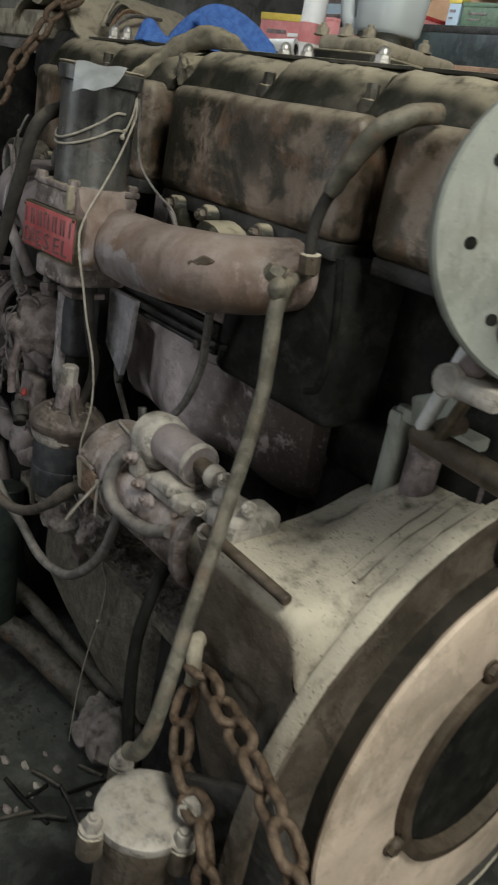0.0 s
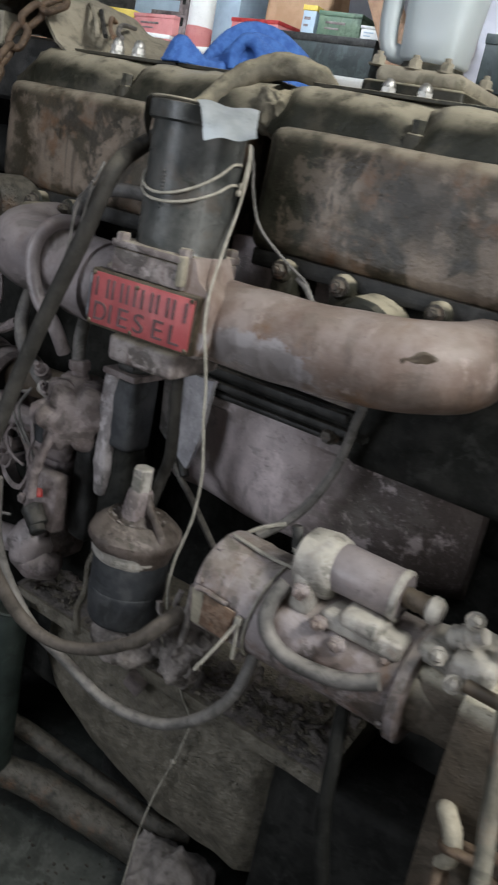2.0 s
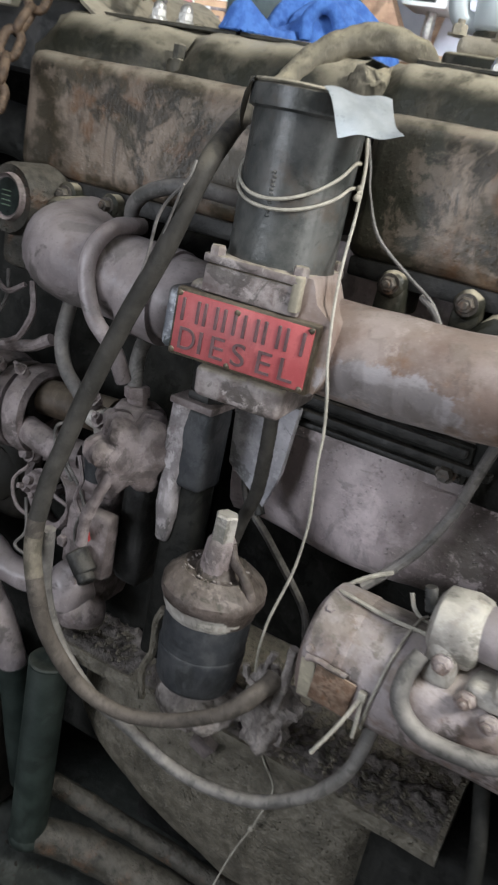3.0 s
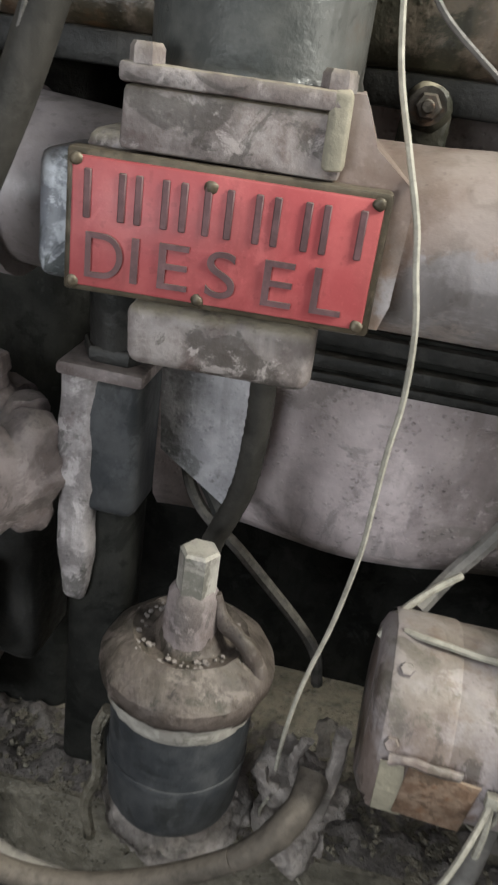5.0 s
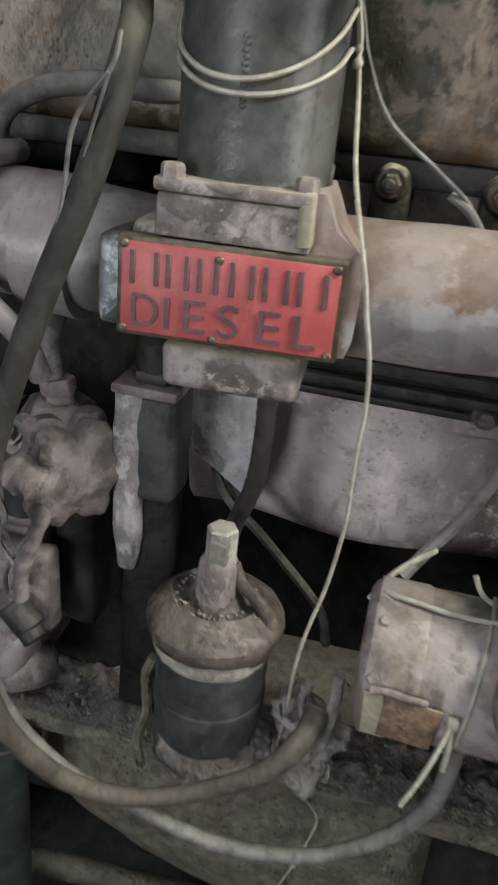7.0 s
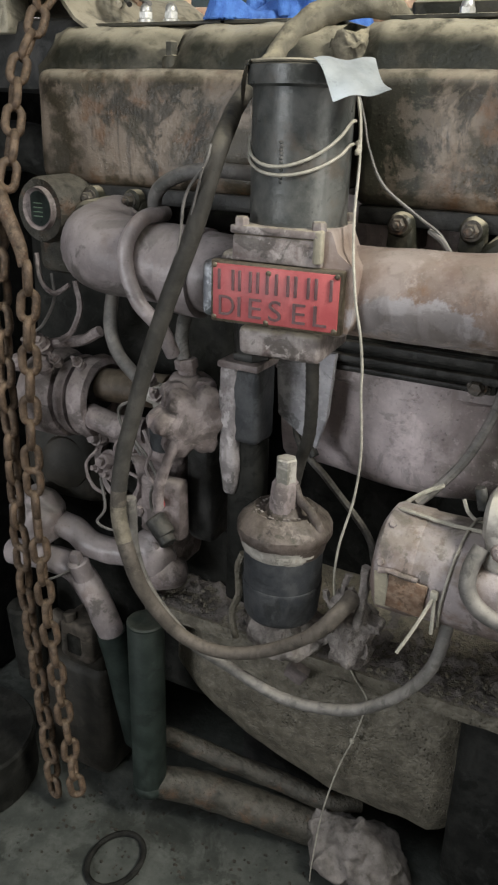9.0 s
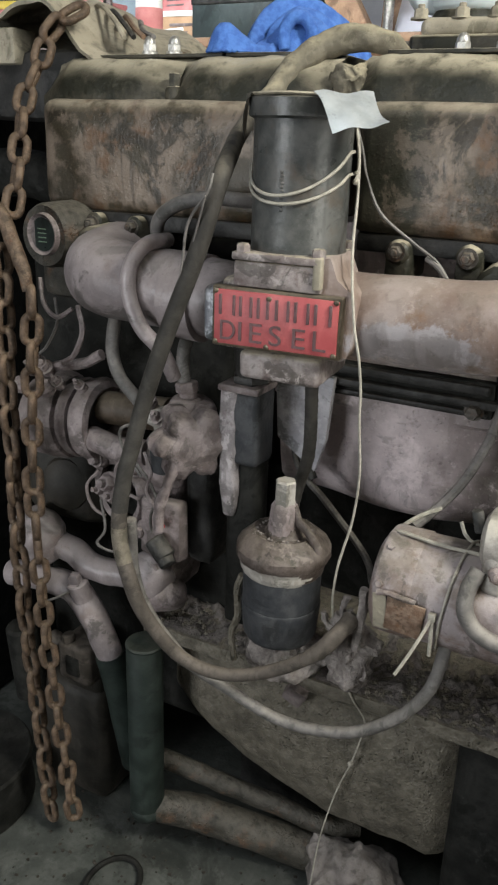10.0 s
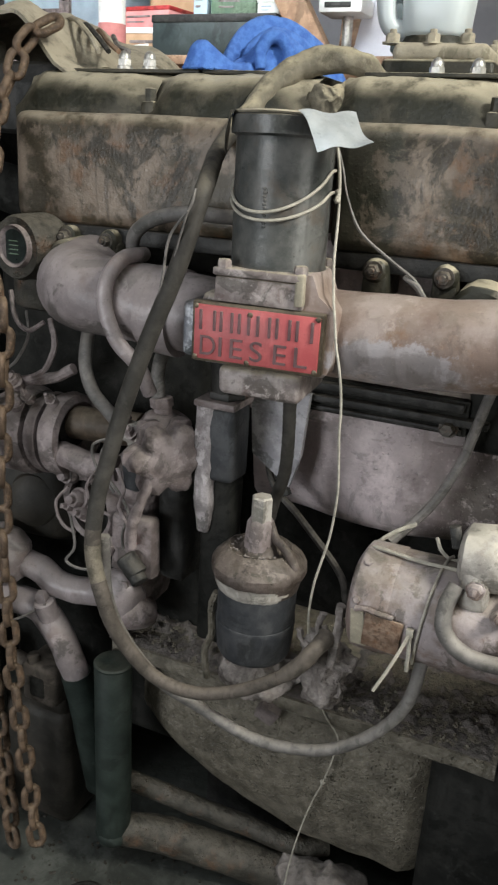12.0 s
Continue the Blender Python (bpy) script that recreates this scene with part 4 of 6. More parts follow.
tagged(part("copper_line", tube([(-0.06, 0.20, 0.965), (-0.03, 0.165, 0.885), (0.03, 0.152, 0.835), (0.105, 0.15, 0.757), (0.12, 0.16, 0.70)], 0.006, 8), M_thin), "thin dark fuel line behind the filter", "pipe")
tagged(part("steel_line", tube([(-0.055, 0.18, 0.945), (-0.03, 0.17, 0.915), (0.004, 0.155, 0.868)], 0.008, 8), M_black), "short black steel line", "pipe")

# fuel filter
FX, FY = 0.006, 0.046
flt = thing("fuel_filter", (FX, FY, 0.62), "black cylindrical fuel filter with a dust-covered cap", "filter")
part("can", roughen(lathe([(0.662, 0.055), (0.668, 0.060), (0.676, 0.0615), (0.77, 0.0625)], (FX, FY, 0), (0, 0, 1), 40), 0.0006, 0.03), M_filter, flt)
part("bowl", roughen(lathe([(0.630, 0.050), (0.634, 0.056), (0.642, 0.0595), (0.690, 0.0632), (0.693, 0.0634), (0.6955, 0.0628), (0.696, 0.0621)], (FX, FY, 0), (0, 0, 1), 40), 0.0006, 0.03), M_filter, flt, "black lower bowl with a rolled seam")
cap_line = [(0.748, 0.0600), (0.754, 0.0640), (0.768, 0.0672), (0.776, 0.0715), (0.784, 0.0745), (0.793, 0.0742), (0.801, 0.0690), (0.809, 0.0600), (0.8155, 0.0520), (0.8175, 0.0490), (0.8150, 0.0455), (0.8125, 0.0400), (0.8130, 0.0330), (0.8185, 0.0285), (0.828, 0.0255), (0.838, 0.0225)]
part("cap", roughen(roughen(lathe(cap_line, (FX, FY, 0), (0, 0, 1), 64), 0.0016, 0.02), 0.0008, 0.006), M_fcap, flt, "dusty dark filter cap", 28)
lip = lathe([(0.7475, 0.0606), (0.7505, 0.0628), (0.7545, 0.0652), (0.759, 0.0667), (0.764, 0.0678), (0.769, 0.0688), (0.7735, 0.0710)], (FX, FY, 0), (0, 0, 1), 96, False)
worn = [f for f in lip.faces if f.calc_center_median().y - FY + 0.04 + 0.022 * noise.noise(f.calc_center_median() * 90) + 2.2 * abs(f.calc_center_median().z - 0.760) > 0.016]
bmesh.ops.delete(lip, geom=worn, context='FACES')
part("cap_lip", roughen(lip, 0.0012, 0.008), M_pale, flt, "chipped pale lip of the cap")
part("neck", roughen(lathe([(0.812, 0.0255), (0.84, 0.0225), (0.858, 0.021), (0.866, 0.0165)], (FX, FY - 0.004, 0), (0, 0, 1), 24), 0.0014, 0.02), M_cast, flt)
part("hex_nut", cyl((FX + 0.001, FY - 0.006, 0.862), (FX + 0.001, FY - 0.006, 0.903), 0.0165, 6, 0.0025), M_pale, flt, "pale steel hexagon nut")
ear = tube([(FX + 0.019, FY - 0.004, 0.862), (FX + 0.027, FY - 0.008, 0.842), (FX + 0.041, FY - 0.012, 0.832), (FX + 0.055, FY - 0.014, 0.819), (FX + 0.063, FY - 0.014, 0.800)], 0.01, 14, 8, (0.004, 0.006, 0.0065, 0.008, 0.007))
part("cap_lug", roughen(roughen(ear, 0.003, 0.02), 0.0012, 0.007), M_fcap, flt)
dust = bmesh.new()
rnd = random.Random(5)
for k in range(110):
    a, r = rnd.uniform(0, 6.3), 0.030 + 0.022 * math.sqrt(rnd.random())
    dust = join(dust, lump((FX + r * math.cos(a), FY + r * math.sin(a), 0.8135 + rnd.uniform(0, 0.002)), rnd.uniform(0.001, 0.0032), (1, 1, 0.6), sub=1))
part("grit", dust, M_dirt, flt, "crumbs of dirt on the cap")
part("side_bracket", roughen(tube([(-0.054, 0.024, 0.73), (-0.062, 0.024, 0.70), (-0.058, 0.02, 0.655), (-0.067, 0.016, 0.62), (-0.062, 0.02, 0.57)], 0.006, 8), 0.001, 0.01), M_pan, flt)
flt.location.z += 0.007

# starter motor
SY, SZ = 0.066, 0.782
st = thing("starter_motor", (0.35, SY, SZ - 0.075), "worn grey starter motor with rusty patches and a solenoid on top", "starter")
part("body", roughen(lathe([(0.163, 0.064), (0.168, 0.074), (0.178, 0.0785), (0.355, 0.0795), (0.36, 0.0775), (0.49, 0.0775), (0.497, 0.074)], (0, SY, SZ), (1, 0, 0), 48), 0.001, 0.05), M_start, st)
part("end_band", roughen(lathe([(0.172, 0.0795), (0.175, 0.0808), (0.222, 0.0808), (0.225, 0.0795)], (0, SY, SZ), (1, 0, 0), 48, False), 0.0006, 0.02), M_start, st)
part("band_plate", roughen(roughen(moved(box((-0.027, -0.0015, -0.027), (0.027, 0.0015, 0.027), 0.001, 2), pose(0.222, -0.0145, 0.770, 8, 4, 0)), 0.003, 0.02), 0.001, 0.006), M_rustplate, st, "brown rusty cover plate")
part("torn_gasket", roughen(roughen(moved(box((-0.010, -0.0015, -0.028), (0.010, 0.0015, 0.028), 0.001, 2), pose(0.187, -0.0138, 0.768, 8, -5, 0)), 0.005, 0.02), 0.0015, 0.006), M_tarp, st, "pale torn gasket")
part("band_lip", roughen(roughen(tube([(0.180, -0.0155, 0.800), (0.20, -0.017, 0.803), (0.235, -0.0155, 0.798)], 0.004, 8, 6), 0.0015, 0.012), 0.001, 0.005), M_start, st)
for x, a in ((0.18, 20), (0.18, -35), (0.182, 60), (0.40, -20), (0.47, 35), (0.487, -30)):
    c, s_ = math.cos(radians(a)), math.sin(radians(a))
    part("case_screw", hexhead((x, SY - 0.079 * c, SZ + 0.079 * s_), (0, -c, s_), 0.0062, 0.005, False), M_start, st)
part("mount_flange", roughen(lathe([(0.490, 0.078), (0.493, 0.086), (0.507, 0.086), (0.510, 0.078)], (0, SY, SZ), (1, 0, 0), 40), 0.001, 0.03), M_start, st)
nose = roughen(join(lathe([(0.505, 0.066), (0.53, 0.06), (0.575, 0.052), (0.60, 0.046)], (0, SY, SZ), (1, 0, 0), 32), box((0.505, 0.01, 0.74), (0.59, 0.12, 0.84), 0.02)), 0.003, 0.03)
part("nose_housing", nose, M_bell, st, "brown dusty nose housing", 50)
part("lever_housing", roughen(join(box((0.545, -0.005, 0.835), (0.60, 0.10, 0.885), 0.012), box((0.50, 0.012, 0.84), (0.56, 0.09, 0.872), 0.012)), 0.003, 0.02), M_pale, st, "pale lever housing", 50)
bootp = lathe([(0.0, 0.013), (0.006, 0.017), (0.012, 0.013), (0.018, 0.017), (0.024, 0.013), (0.03, 0.017), (0.036, 0.012), (0.05, 0.010)], (0.535, 0.03, 0.885), (0.75, -0.25, 0.55), 18)
part("rubber_boot", bootp, M_pale, st, "ribbed dusty boot")
for p in ((0.531, -0.004, 0.872), (0.558, 0.012, 0.928), (0.60, 0.03, 0.90), (0.56, -0.01, 0.85)):
    part("nose_screw", roughen(hexhead(p, (0.3, -0.8, 0.5), 0.009, 0.012, True, 0.006), 0.0008, 0.01), M_pale, st)
# solenoid
part("solenoid_cap", roughen(join(lathe([(0.304, 0.030), (0.312, 0.043), (0.345, 0.047), (0.362, 0.044), (0.368, 0.036)], (0, 0.045, 0.893), (1, 0, 0), 32), box((0.312, 0.0, 0.825), (0.352, 0.09, 0.89), 0.012)), 0.002, 0.03), M_pale, st, "pale solenoid end cap", 50)
part("solenoid_body", roughen(lathe([(0.36, 0.032), (0.366, 0.034), (0.455, 0.034), (0.46, 0.030)], (0, 0.04, 0.902), (1, 0, 0), 32), 0.001, 0.03), M_elbow, st)
part("rim_ring", roughen(lathe([(0.450, 0.0335), (0.4515, 0.0352), (0.459, 0.0352), (0.461, 0.031)], (0, 0.04, 0.902), (1, 0, 0), 32, False), 0.0006, 0.02), M_pale, st, "bright worn rim")
part("plunger", lathe([(0.458, 0.013), (0.466, 0.0145), (0.472, 0.013), (0.478, 0.0145), (0.484, 0.013), (0.49, 0.0145), (0.497, 0.011)], (0, 0.038, 0.905), (1, 0, 0), 18), M_brown, st, "ribbed brown plunger")
part("knob", roughen(lathe([(0.492, 0.012), (0.497, 0.0185), (0.507, 0.0185), (0.513, 0.013)], (0, 0.036, 0.905), (1, 0, 0), 20), 0.001, 0.02), M_pale, st)
part("clamp_saddle", roughen(roughen(join(box((0.368, -0.004, 0.828), (0.485, 0.08, 0.856), 0.010, 3), box((0.395, -0.010, 0.846), (0.455, 0.06, 0.872), 0.010, 3)), 0.004, 0.03), 0.002, 0.01), M_pale, st, "pale dusty clamp saddle", 50)
for p in ((0.372, -0.006, 0.836), (0.405, -0.008, 0.822), (0.335, -0.004, 0.866)):
    part("terminal", roughen(join(hexhead(p, (0, -1, 0.2), 0.009, 0.009, True, 0.006), lump(p, 0.011, (1.2, 0.7, 1), sub=3)), 0.002, 0.008), M_start, st)
part("jumper_cable", tube([(0.31, 0.0, 0.865), (0.302, -0.016, 0.838), (0.306, -0.025, 0.808), (0.33, -0.027, 0.785), (0.37, -0.025, 0.777), (0.43, -0.02, 0.785), (0.475, -0.012, 0.805)], 0.0115, 12), M_cable, st, "thick grey jumper cable")
part("top_terminal", roughen(cyl((0.30, 0.03, 0.905), (0.292, 0.03, 0.935), 0.008, 8, 0.001), 0.001, 0.01), M_black, st)
# zip tie round the body, and the pale strap across the top
zt = []
for k in range(15):
    a = radians(-95 + 15 * k)
    zt.append((0.258 + 0.03 * (k / 14), SY - 0.082 * math.cos(a), SZ + 0.082 * math.sin(a)))
zip_ = thing("zip_tie", (0.265, -0.006, 0.78), "white plastic zip tie round the starter with a long tail", "zip tie")
part("loop", tube(zt, 0.0022, 6, 4), M_wire, zip_)
part("tail", tube([(0.261, -0.018, 0.786), (0.254, -0.030, 0.765), (0.242, -0.045, 0.735), (0.228, -0.055, 0.704)], 0.0026, 6, 4), M_wire, zip_)
part("tail_end", tube([(0.261, -0.018, 0.786), (0.263, -0.020, 0.755), (0.263, -0.018, 0.725)], 0.003, 6, 4), M_wire, zip_)
part("lock", box((0.256, -0.022, 0.780), (0.266, -0.014, 0.792), 0.001), M_wire, zip_)
tagged(part("cable_strip", roughen(tube([(0.178, 0.06, 0.862), (0.20, 0.05, 0.866), (0.25, 0.045, 0.864), (0.305, 0.05, 0.862)], 0.003, 6, 4), 0.0005, 0.01), M_wire), "pale wire lying along the starter's top", "wire")

# strap wire from the rail to the starter
tagged(part("sheathed_lead", tube([(0.30, 0.13, 1.10), (0.283, 0.145, 1.03), (0.272, 0.15, 0.985), (0.245, 0.15, 0.92), (0.215, 0.14, 0.875), (0.19, 0.11, 0.85)], 0.0075, 8), M_cable), "dusty grey sheathed lead hanging to the starter", "cable")
tagged(part("bare_lead_end", tube([(0.222, 0.135, 0.878), (0.197, 0.115, 0.868), (0.175, 0.10, 0.850), (0.162, 0.09, 0.828)], 0.0034, 6, 6), M_wire), "stripped pale end of a lead", "wire")
tagged(part("dangling_wire", tube([(0.262, 0.09, 0.885), (0.272, 0.085, 0.868), (0.29, 0.08, 0.86), (0.31, 0.075, 0.868)], 0.003, 6, 6), M_wire), "short loose pale wire on the starter", "wire")

# hoses and cables
BH = [(0.060, 0.315, 1.500), (0.046, 0.30, 1.515), (0.021, 0.28, 1.526), (-0.014, 0.271, 1.529), (-0.050, 0.261, 1.520), (-0.078, 0.244, 1.502), (-0.102, 0.218, 1.470), (-0.123, 0.16, 1.417), (-0.115, 0.10, 1.386), (-0.094, 0.045, 1.368),
      (-0.074, -0.010, 1.346), (-0.076, -0.033, 1.308), (-0.099, -0.04, 1.231), (-0.138, -0.045, 1.134), (-0.171, -0.055, 1.033), (-0.190, -0.065, 0.953), (-0.202, -0.073, 0.897),
      (-0.204, -0.085, 0.816), (-0.182, -0.093, 0.749), (-0.161, -0.08, 0.677), (-0.116, -0.052, 0.602), (-0.05, -0.035, 0.581), (0.026, -0.025, 0.606), (0.098, -0.018, 0.658), (0.13, 0.0, 0.697), (0.14, 0.03, 0.71)]
bigh = thing("rubber_hose", (0.06, 0.30, 1.51), "long black rubber hose draped over the engine, grey with dust", "hose")
part("hose_top", roughen(tube(BH[:8], 0.0165, 18, 12, (0.010, 0.014, 0.018, 0.020, 0.021, 0.020, 0.017, 0.0122)), 0.004, 0.02), M_hose_dusty, bigh, "dust-caked upper hose", 70)
hl = spline(BH[6:], 10)
ka = min(k for k, p in enumerate(hl) if p.z < 0.855)
kd = min(k for k, p in enumerate(hl) if p.z < 0.825)
ke = min(k for k, p in enumerate(hl) if p.z < 0.775)
kb = min(k for k, p in enumerate(hl) if p.z < 0.74)
kc = min(k for k, p in enumerate(hl) if p.x > 0.085)
part("hose_body", tube(hl[:ka + 1], 0.0125, 16, 1), M_hose, bigh)
part("worn_band", tube(hl[kd:ke + 1], 0.0125, 16, 1), M_hose_pale, bigh, "pale worn patch on the hose")
part("dust_fringe", tube(hl[ka:kd + 1], 0.0125, 16, 1), M_hose_worn, bigh)
part("dust_fringe", tube(hl[ke:kb + 1], 0.0125, 16, 1), M_hose_worn, bigh)
part("lower_run", tube(hl[kb:kc + 1], 0.0115, 16, 1, (0.0125, 0.0112, 0.0105, 0.0105)), M_hose_worn, bigh, "brown dusty lower hose")
part("hose_end", roughen(tube(hl[kc:], 0.012, 16, 1, (0.0105, 0.0135, 0.0125, 0.0145)), 0.0015, 0.012), M_hose_worn, bigh, "dirt-wrapped hose end")
bigh.location += Vector((-0.008, 0, 0.003))
tagged(part("starter_cable", tube([(-0.208, -0.06, 0.83), (-0.213, -0.045, 0.72), (-0.188, -0.03, 0.637), (-0.13, -0.015, 0.567), (-0.062, 0.0, 0.530), (0.018, 0.0, 0.508), (0.088, 0.0, 0.511), (0.163, 0.0, 0.537), (0.228, 0.002, 0.592), (0.267, 0.008, 0.655), (0.278, 0.02, 0.725)], 0.0095, 12), M_cable),
       "grey rubber cable looping below the starter", "cable")
tagged(part("front_pipe", tube([(-0.235, 0.09, 1.238), (-0.235, 0.03, 1.236), (-0.246, 0.005, 1.205), (-0.245, 0.0, 1.165), (-0.225, 0.0, 1.12), (-0.195, 0.01, 1.085), (-0.185, 0.03, 1.04)], 0.0115, 12), M_elbow), "thin grey pipe bent round the elbow pipe", "pipe")
tagged(part("arched_line", tube([(-0.27, 0.14, 1.18), (-0.268, 0.11, 1.235), (-0.255, 0.10, 1.27), (-0.215, 0.10, 1.294), (-0.165, 0.11, 1.303), (-0.12, 0.14, 1.30), (-0.10, 0.20, 1.30)], 0.011, 12), M_cable), "arched grey fuel line above the manifold", "pipe")
for run in (tube([(-0.078, -0.045, 1.345), (-0.08, -0.055, 1.322), (-0.109, -0.055, 1.282), (-0.122, -0.05, 1.222), (-0.143, -0.05, 1.136), (-0.15, -0.05, 1.10)], 0.002, 6),
            tube([(-0.08, -0.06, 1.318), (-0.10, -0.05, 1.27), (-0.12, -0.045, 1.20), (-0.15, -0.045, 1.11)], 0.0015, 6)):
    tagged(part("loose_wire", run, M_cable), "thin grey wire running down beside the hose", "wire", "wires beside the hose")

# white wire: twice round the stack, down to the ledge and across to a lug
ww = thing("white_wire", (0.09, 0.0, 1.35), "off-white wire tied round the stack and hanging to the ledge", "wire")


def ring_pts(z_left, z_right, z_front, r=0.0672):
    out = []
    for k in range(13):
        a = radians(170 + 205 * k / 12)
        x, y = math.cos(a), math.sin(a)
        z = (z_left * (1 - x) + z_right * (1 + x)) / 2 + (z_front - (z_left + z_right) / 2) * max(0, -y)
        out.append((0.005 + r * x, 0.044 + r * y, z + 0.004))
    return out


part("loop", tube(ring_pts(1.362, 1.372, 1.318), 0.0021, 6, 4), M_wire, ww)
part("loop", tube(ring_pts(1.345, 1.345, 1.308), 0.0021, 6, 4), M_wire, ww)
part("knot", roughen(join(lump((0.0765, 0.056, 1.340), 0.0045, sub=2), lump((0.0755, 0.060, 1.350), 0.0035, sub=2)), 0.001, 0.005), M_wire, ww)
part("hanging_run", tube([(0.062, 0.084, 1.404), (0.069, 0.082, 1.375), (0.080, 0.058, 1.321), (0.090, 0.027, 1.266), (0.105, -0.006, 1.222), (0.116, -0.024, 1.190), (0.121, -0.027, 1.165), (0.128, -0.024, 1.131), (0.131, -0.014, 1.085), (0.129, -0.004, 1.043), (0.1285, 0.010, 0.995), (0.128, 0.020, 0.954), (0.124, 0.028, 0.91), (0.118, 0.032, 0.867), (0.109, 0.031, 0.825), (0.103, 0.028, 0.791), (0.099, 0.030, 0.745), (0.098, 0.040, 0.70)], 0.002, 6), M_wire, ww)
part("second_run", tube([(0.062, 0.084, 1.404), (0.070, 0.076, 1.378), (0.076, 0.064, 1.355), (0.0765, 0.054, 1.338)], 0.002, 6), M_wire, ww)
part("side_run", tube([(0.062, 0.088, 1.404), (0.072, 0.087, 1.375), (0.081, 0.084, 1.345), (0.105, 0.082, 1.301), (0.150, 0.09, 1.266), (0.178, 0.108, 1.243), (0.195, 0.11, 1.222), (0.208, 0.115, 1.20)], 0.0022, 6), M_cable, ww, "greyed run of the wire")
part("side_sheath", tube([(0.165, 0.11, 1.245), (0.185, 0.108, 1.232), (0.205, 0.108, 1.205)], 0.0042, 8), M_cable, ww)
lw = thing("hanging_string", (0.1, 0.08, 0.62), "thin knotted white string hanging from the ledge to the floor", "string")
part("string", tube([(0.105, 0.03, 0.68), (0.10, 0.06, 0.622), (0.115, 0.09, 0.56), (0.135, 0.095, 0.52), (0.158, 0.095, 0.487), (0.152, 0.097, 0.44), (0.139, 0.10, 0.385), (0.122, 0.10, 0.33), (0.108, 0.10, 0.27), (0.093, 0.10, 0.183), (0.082, 0.10, 0.06), (0.08, 0.10, FLOOR + 0.01)], 0.0016, 6), M_wire, lw)
part("knot", roughen(lump((0.139, 0.10, 0.385), 0.005, sub=2), 0.001, 0.004), M_wire, lw)
lw.location += Vector((-0.009, 0, -0.006))
# clotted stubs beside the starter
cl = lump((0.122, 0.075, 0.625), 0.040, (0.8, 0.9, 1.7), 0.0, sub=5)
for size, amt in ((0.05, 0.022), (0.02, 0.012), (0.008, 0.005)):
    roughen(cl, amt, size, size * 100)
tagged(part("clotted_fitting", cl, M_dirt, None, sharp=80), "fitting clotted with grey oily dirt beside the starter", "fitting")
tagged(part("fitting_stub", roughen(tube([(0.14, 0.035, 0.66), (0.146, 0.03, 0.72), (0.148, 0.03, 0.77)], 0.007, 8, 4), 0.002, 0.01), M_dirt), "dirty stub standing beside the starter", "stub")

crumbs = bmesh.new()
rnd = random.Random(77)
for k in range(420):
    x, y = rnd.uniform(-0.27, 0.36), 0.105 + 0.16 * rnd.random() ** 1.4
    r = rnd.uniform(0.001, 0.0038) * (1.6 if rnd.random() < 0.1 else 1)
    m = Matrix.Translation((x, y, 0.533 + 0.12 * (y - 0.105))) @ Matrix.Rotation(rnd.uniform(0, 6), 4, 'Z') @ Matrix.Diagonal((r * rnd.uniform(0.8, 1.6), r, r * rnd.uniform(0.5, 1.0), 1))
    bmesh.ops.create_icosphere(crumbs, subdivisions=1, radius=1, matrix=m)
roughen(crumbs, 0.0016, 0.003)
tagged(part("dirt_crumbs", crumbs, M_pan, None, sharp=30), "loose crumbs of oily dirt scattered on the ledge", "dirt", kind="stuff")

for k, pts in enumerate((((0.118, 0.05, 0.68), (0.112, 0.042, 0.715), (0.120, 0.038, 0.745)), ((0.13, 0.05, 0.69), (0.143, 0.042, 0.705), (0.150, 0.04, 0.735)), ((0.105, 0.045, 0.67), (0.09, 0.035, 0.69), (0.086, 0.032, 0.71)))):
    tagged(part("clotted_wire_end", roughen(tube(pts, 0.005, 8, 6, (0.006, 0.0045, 0.005)), 0.003, 0.007), M_dirt), "short dirt-clotted wire end beside the starter", "wire", "clotted wire ends")

ped = lump((FX, FY + 0.03, 0.582), 0.066, (1.1, 0.9, 0.62), 0.0, sub=5)
for size, amt in ((0.05, 0.010), (0.018, 0.008), (0.007, 0.004)):
    roughen(ped, amt, size, size * 60)
tagged(part("dirt_mound", ped, M_dirt, None, sharp=80), "mound of grey oily dirt round the filter's foot", "dirt", kind="stuff")
grit = bmesh.new()
for k in range(260):
    x, y = rnd.uniform(-0.50, 0.06), rnd.uniform(-0.22, 0.16)
    r = rnd.uniform(0.0012, 0.0042)
    bmesh.ops.create_icosphere(grit, subdivisions=1, radius=1, matrix=Matrix.Translation((x, y, FLOOR + r * 0.3)) @ Matrix.Diagonal((r * rnd.uniform(0.8, 1.7), r, r * 0.6, 1)))
roughen(grit, 0.001, 0.004)
tagged(part("floor_grit", grit, M_darkbrown, None, sharp=30), "dark grit and crumbs strewn on the floor", "grit", kind="stuff")

# ---- pumps and pipes at the engine's front end ----
pump = thing("water_pump", (-0.42, 0.13, 0.80), "dusty grey pump with two round flanges on a shaft", "pump")
PY, PZ = 0.125, 0.915
part("rear_flange", roughen(lathe([(-0.462, 0.045), (-0.460, 0.07), (-0.446, 0.074), (-0.436, 0.072), (-0.434, 0.05)], (0, PY, PZ), (1, 0, 0.06), 36), 0.0015, 0.03), M_cast, pump)
part("front_flange", roughen(lathe([(-0.428, 0.05), (-0.426, 0.074), (-0.410, 0.078), (-0.394, 0.074), (-0.390, 0.062), (-0.40, 0.05), (-0.41, 0.04)], (0, PY, PZ), (1, 0, 0.06), 36), 0.0015, 0.03), M_cast, pump)
part("neck", cyl((-0.47, PY, PZ), (-0.40, PY, PZ), 0.045, 24), M_black, pump)
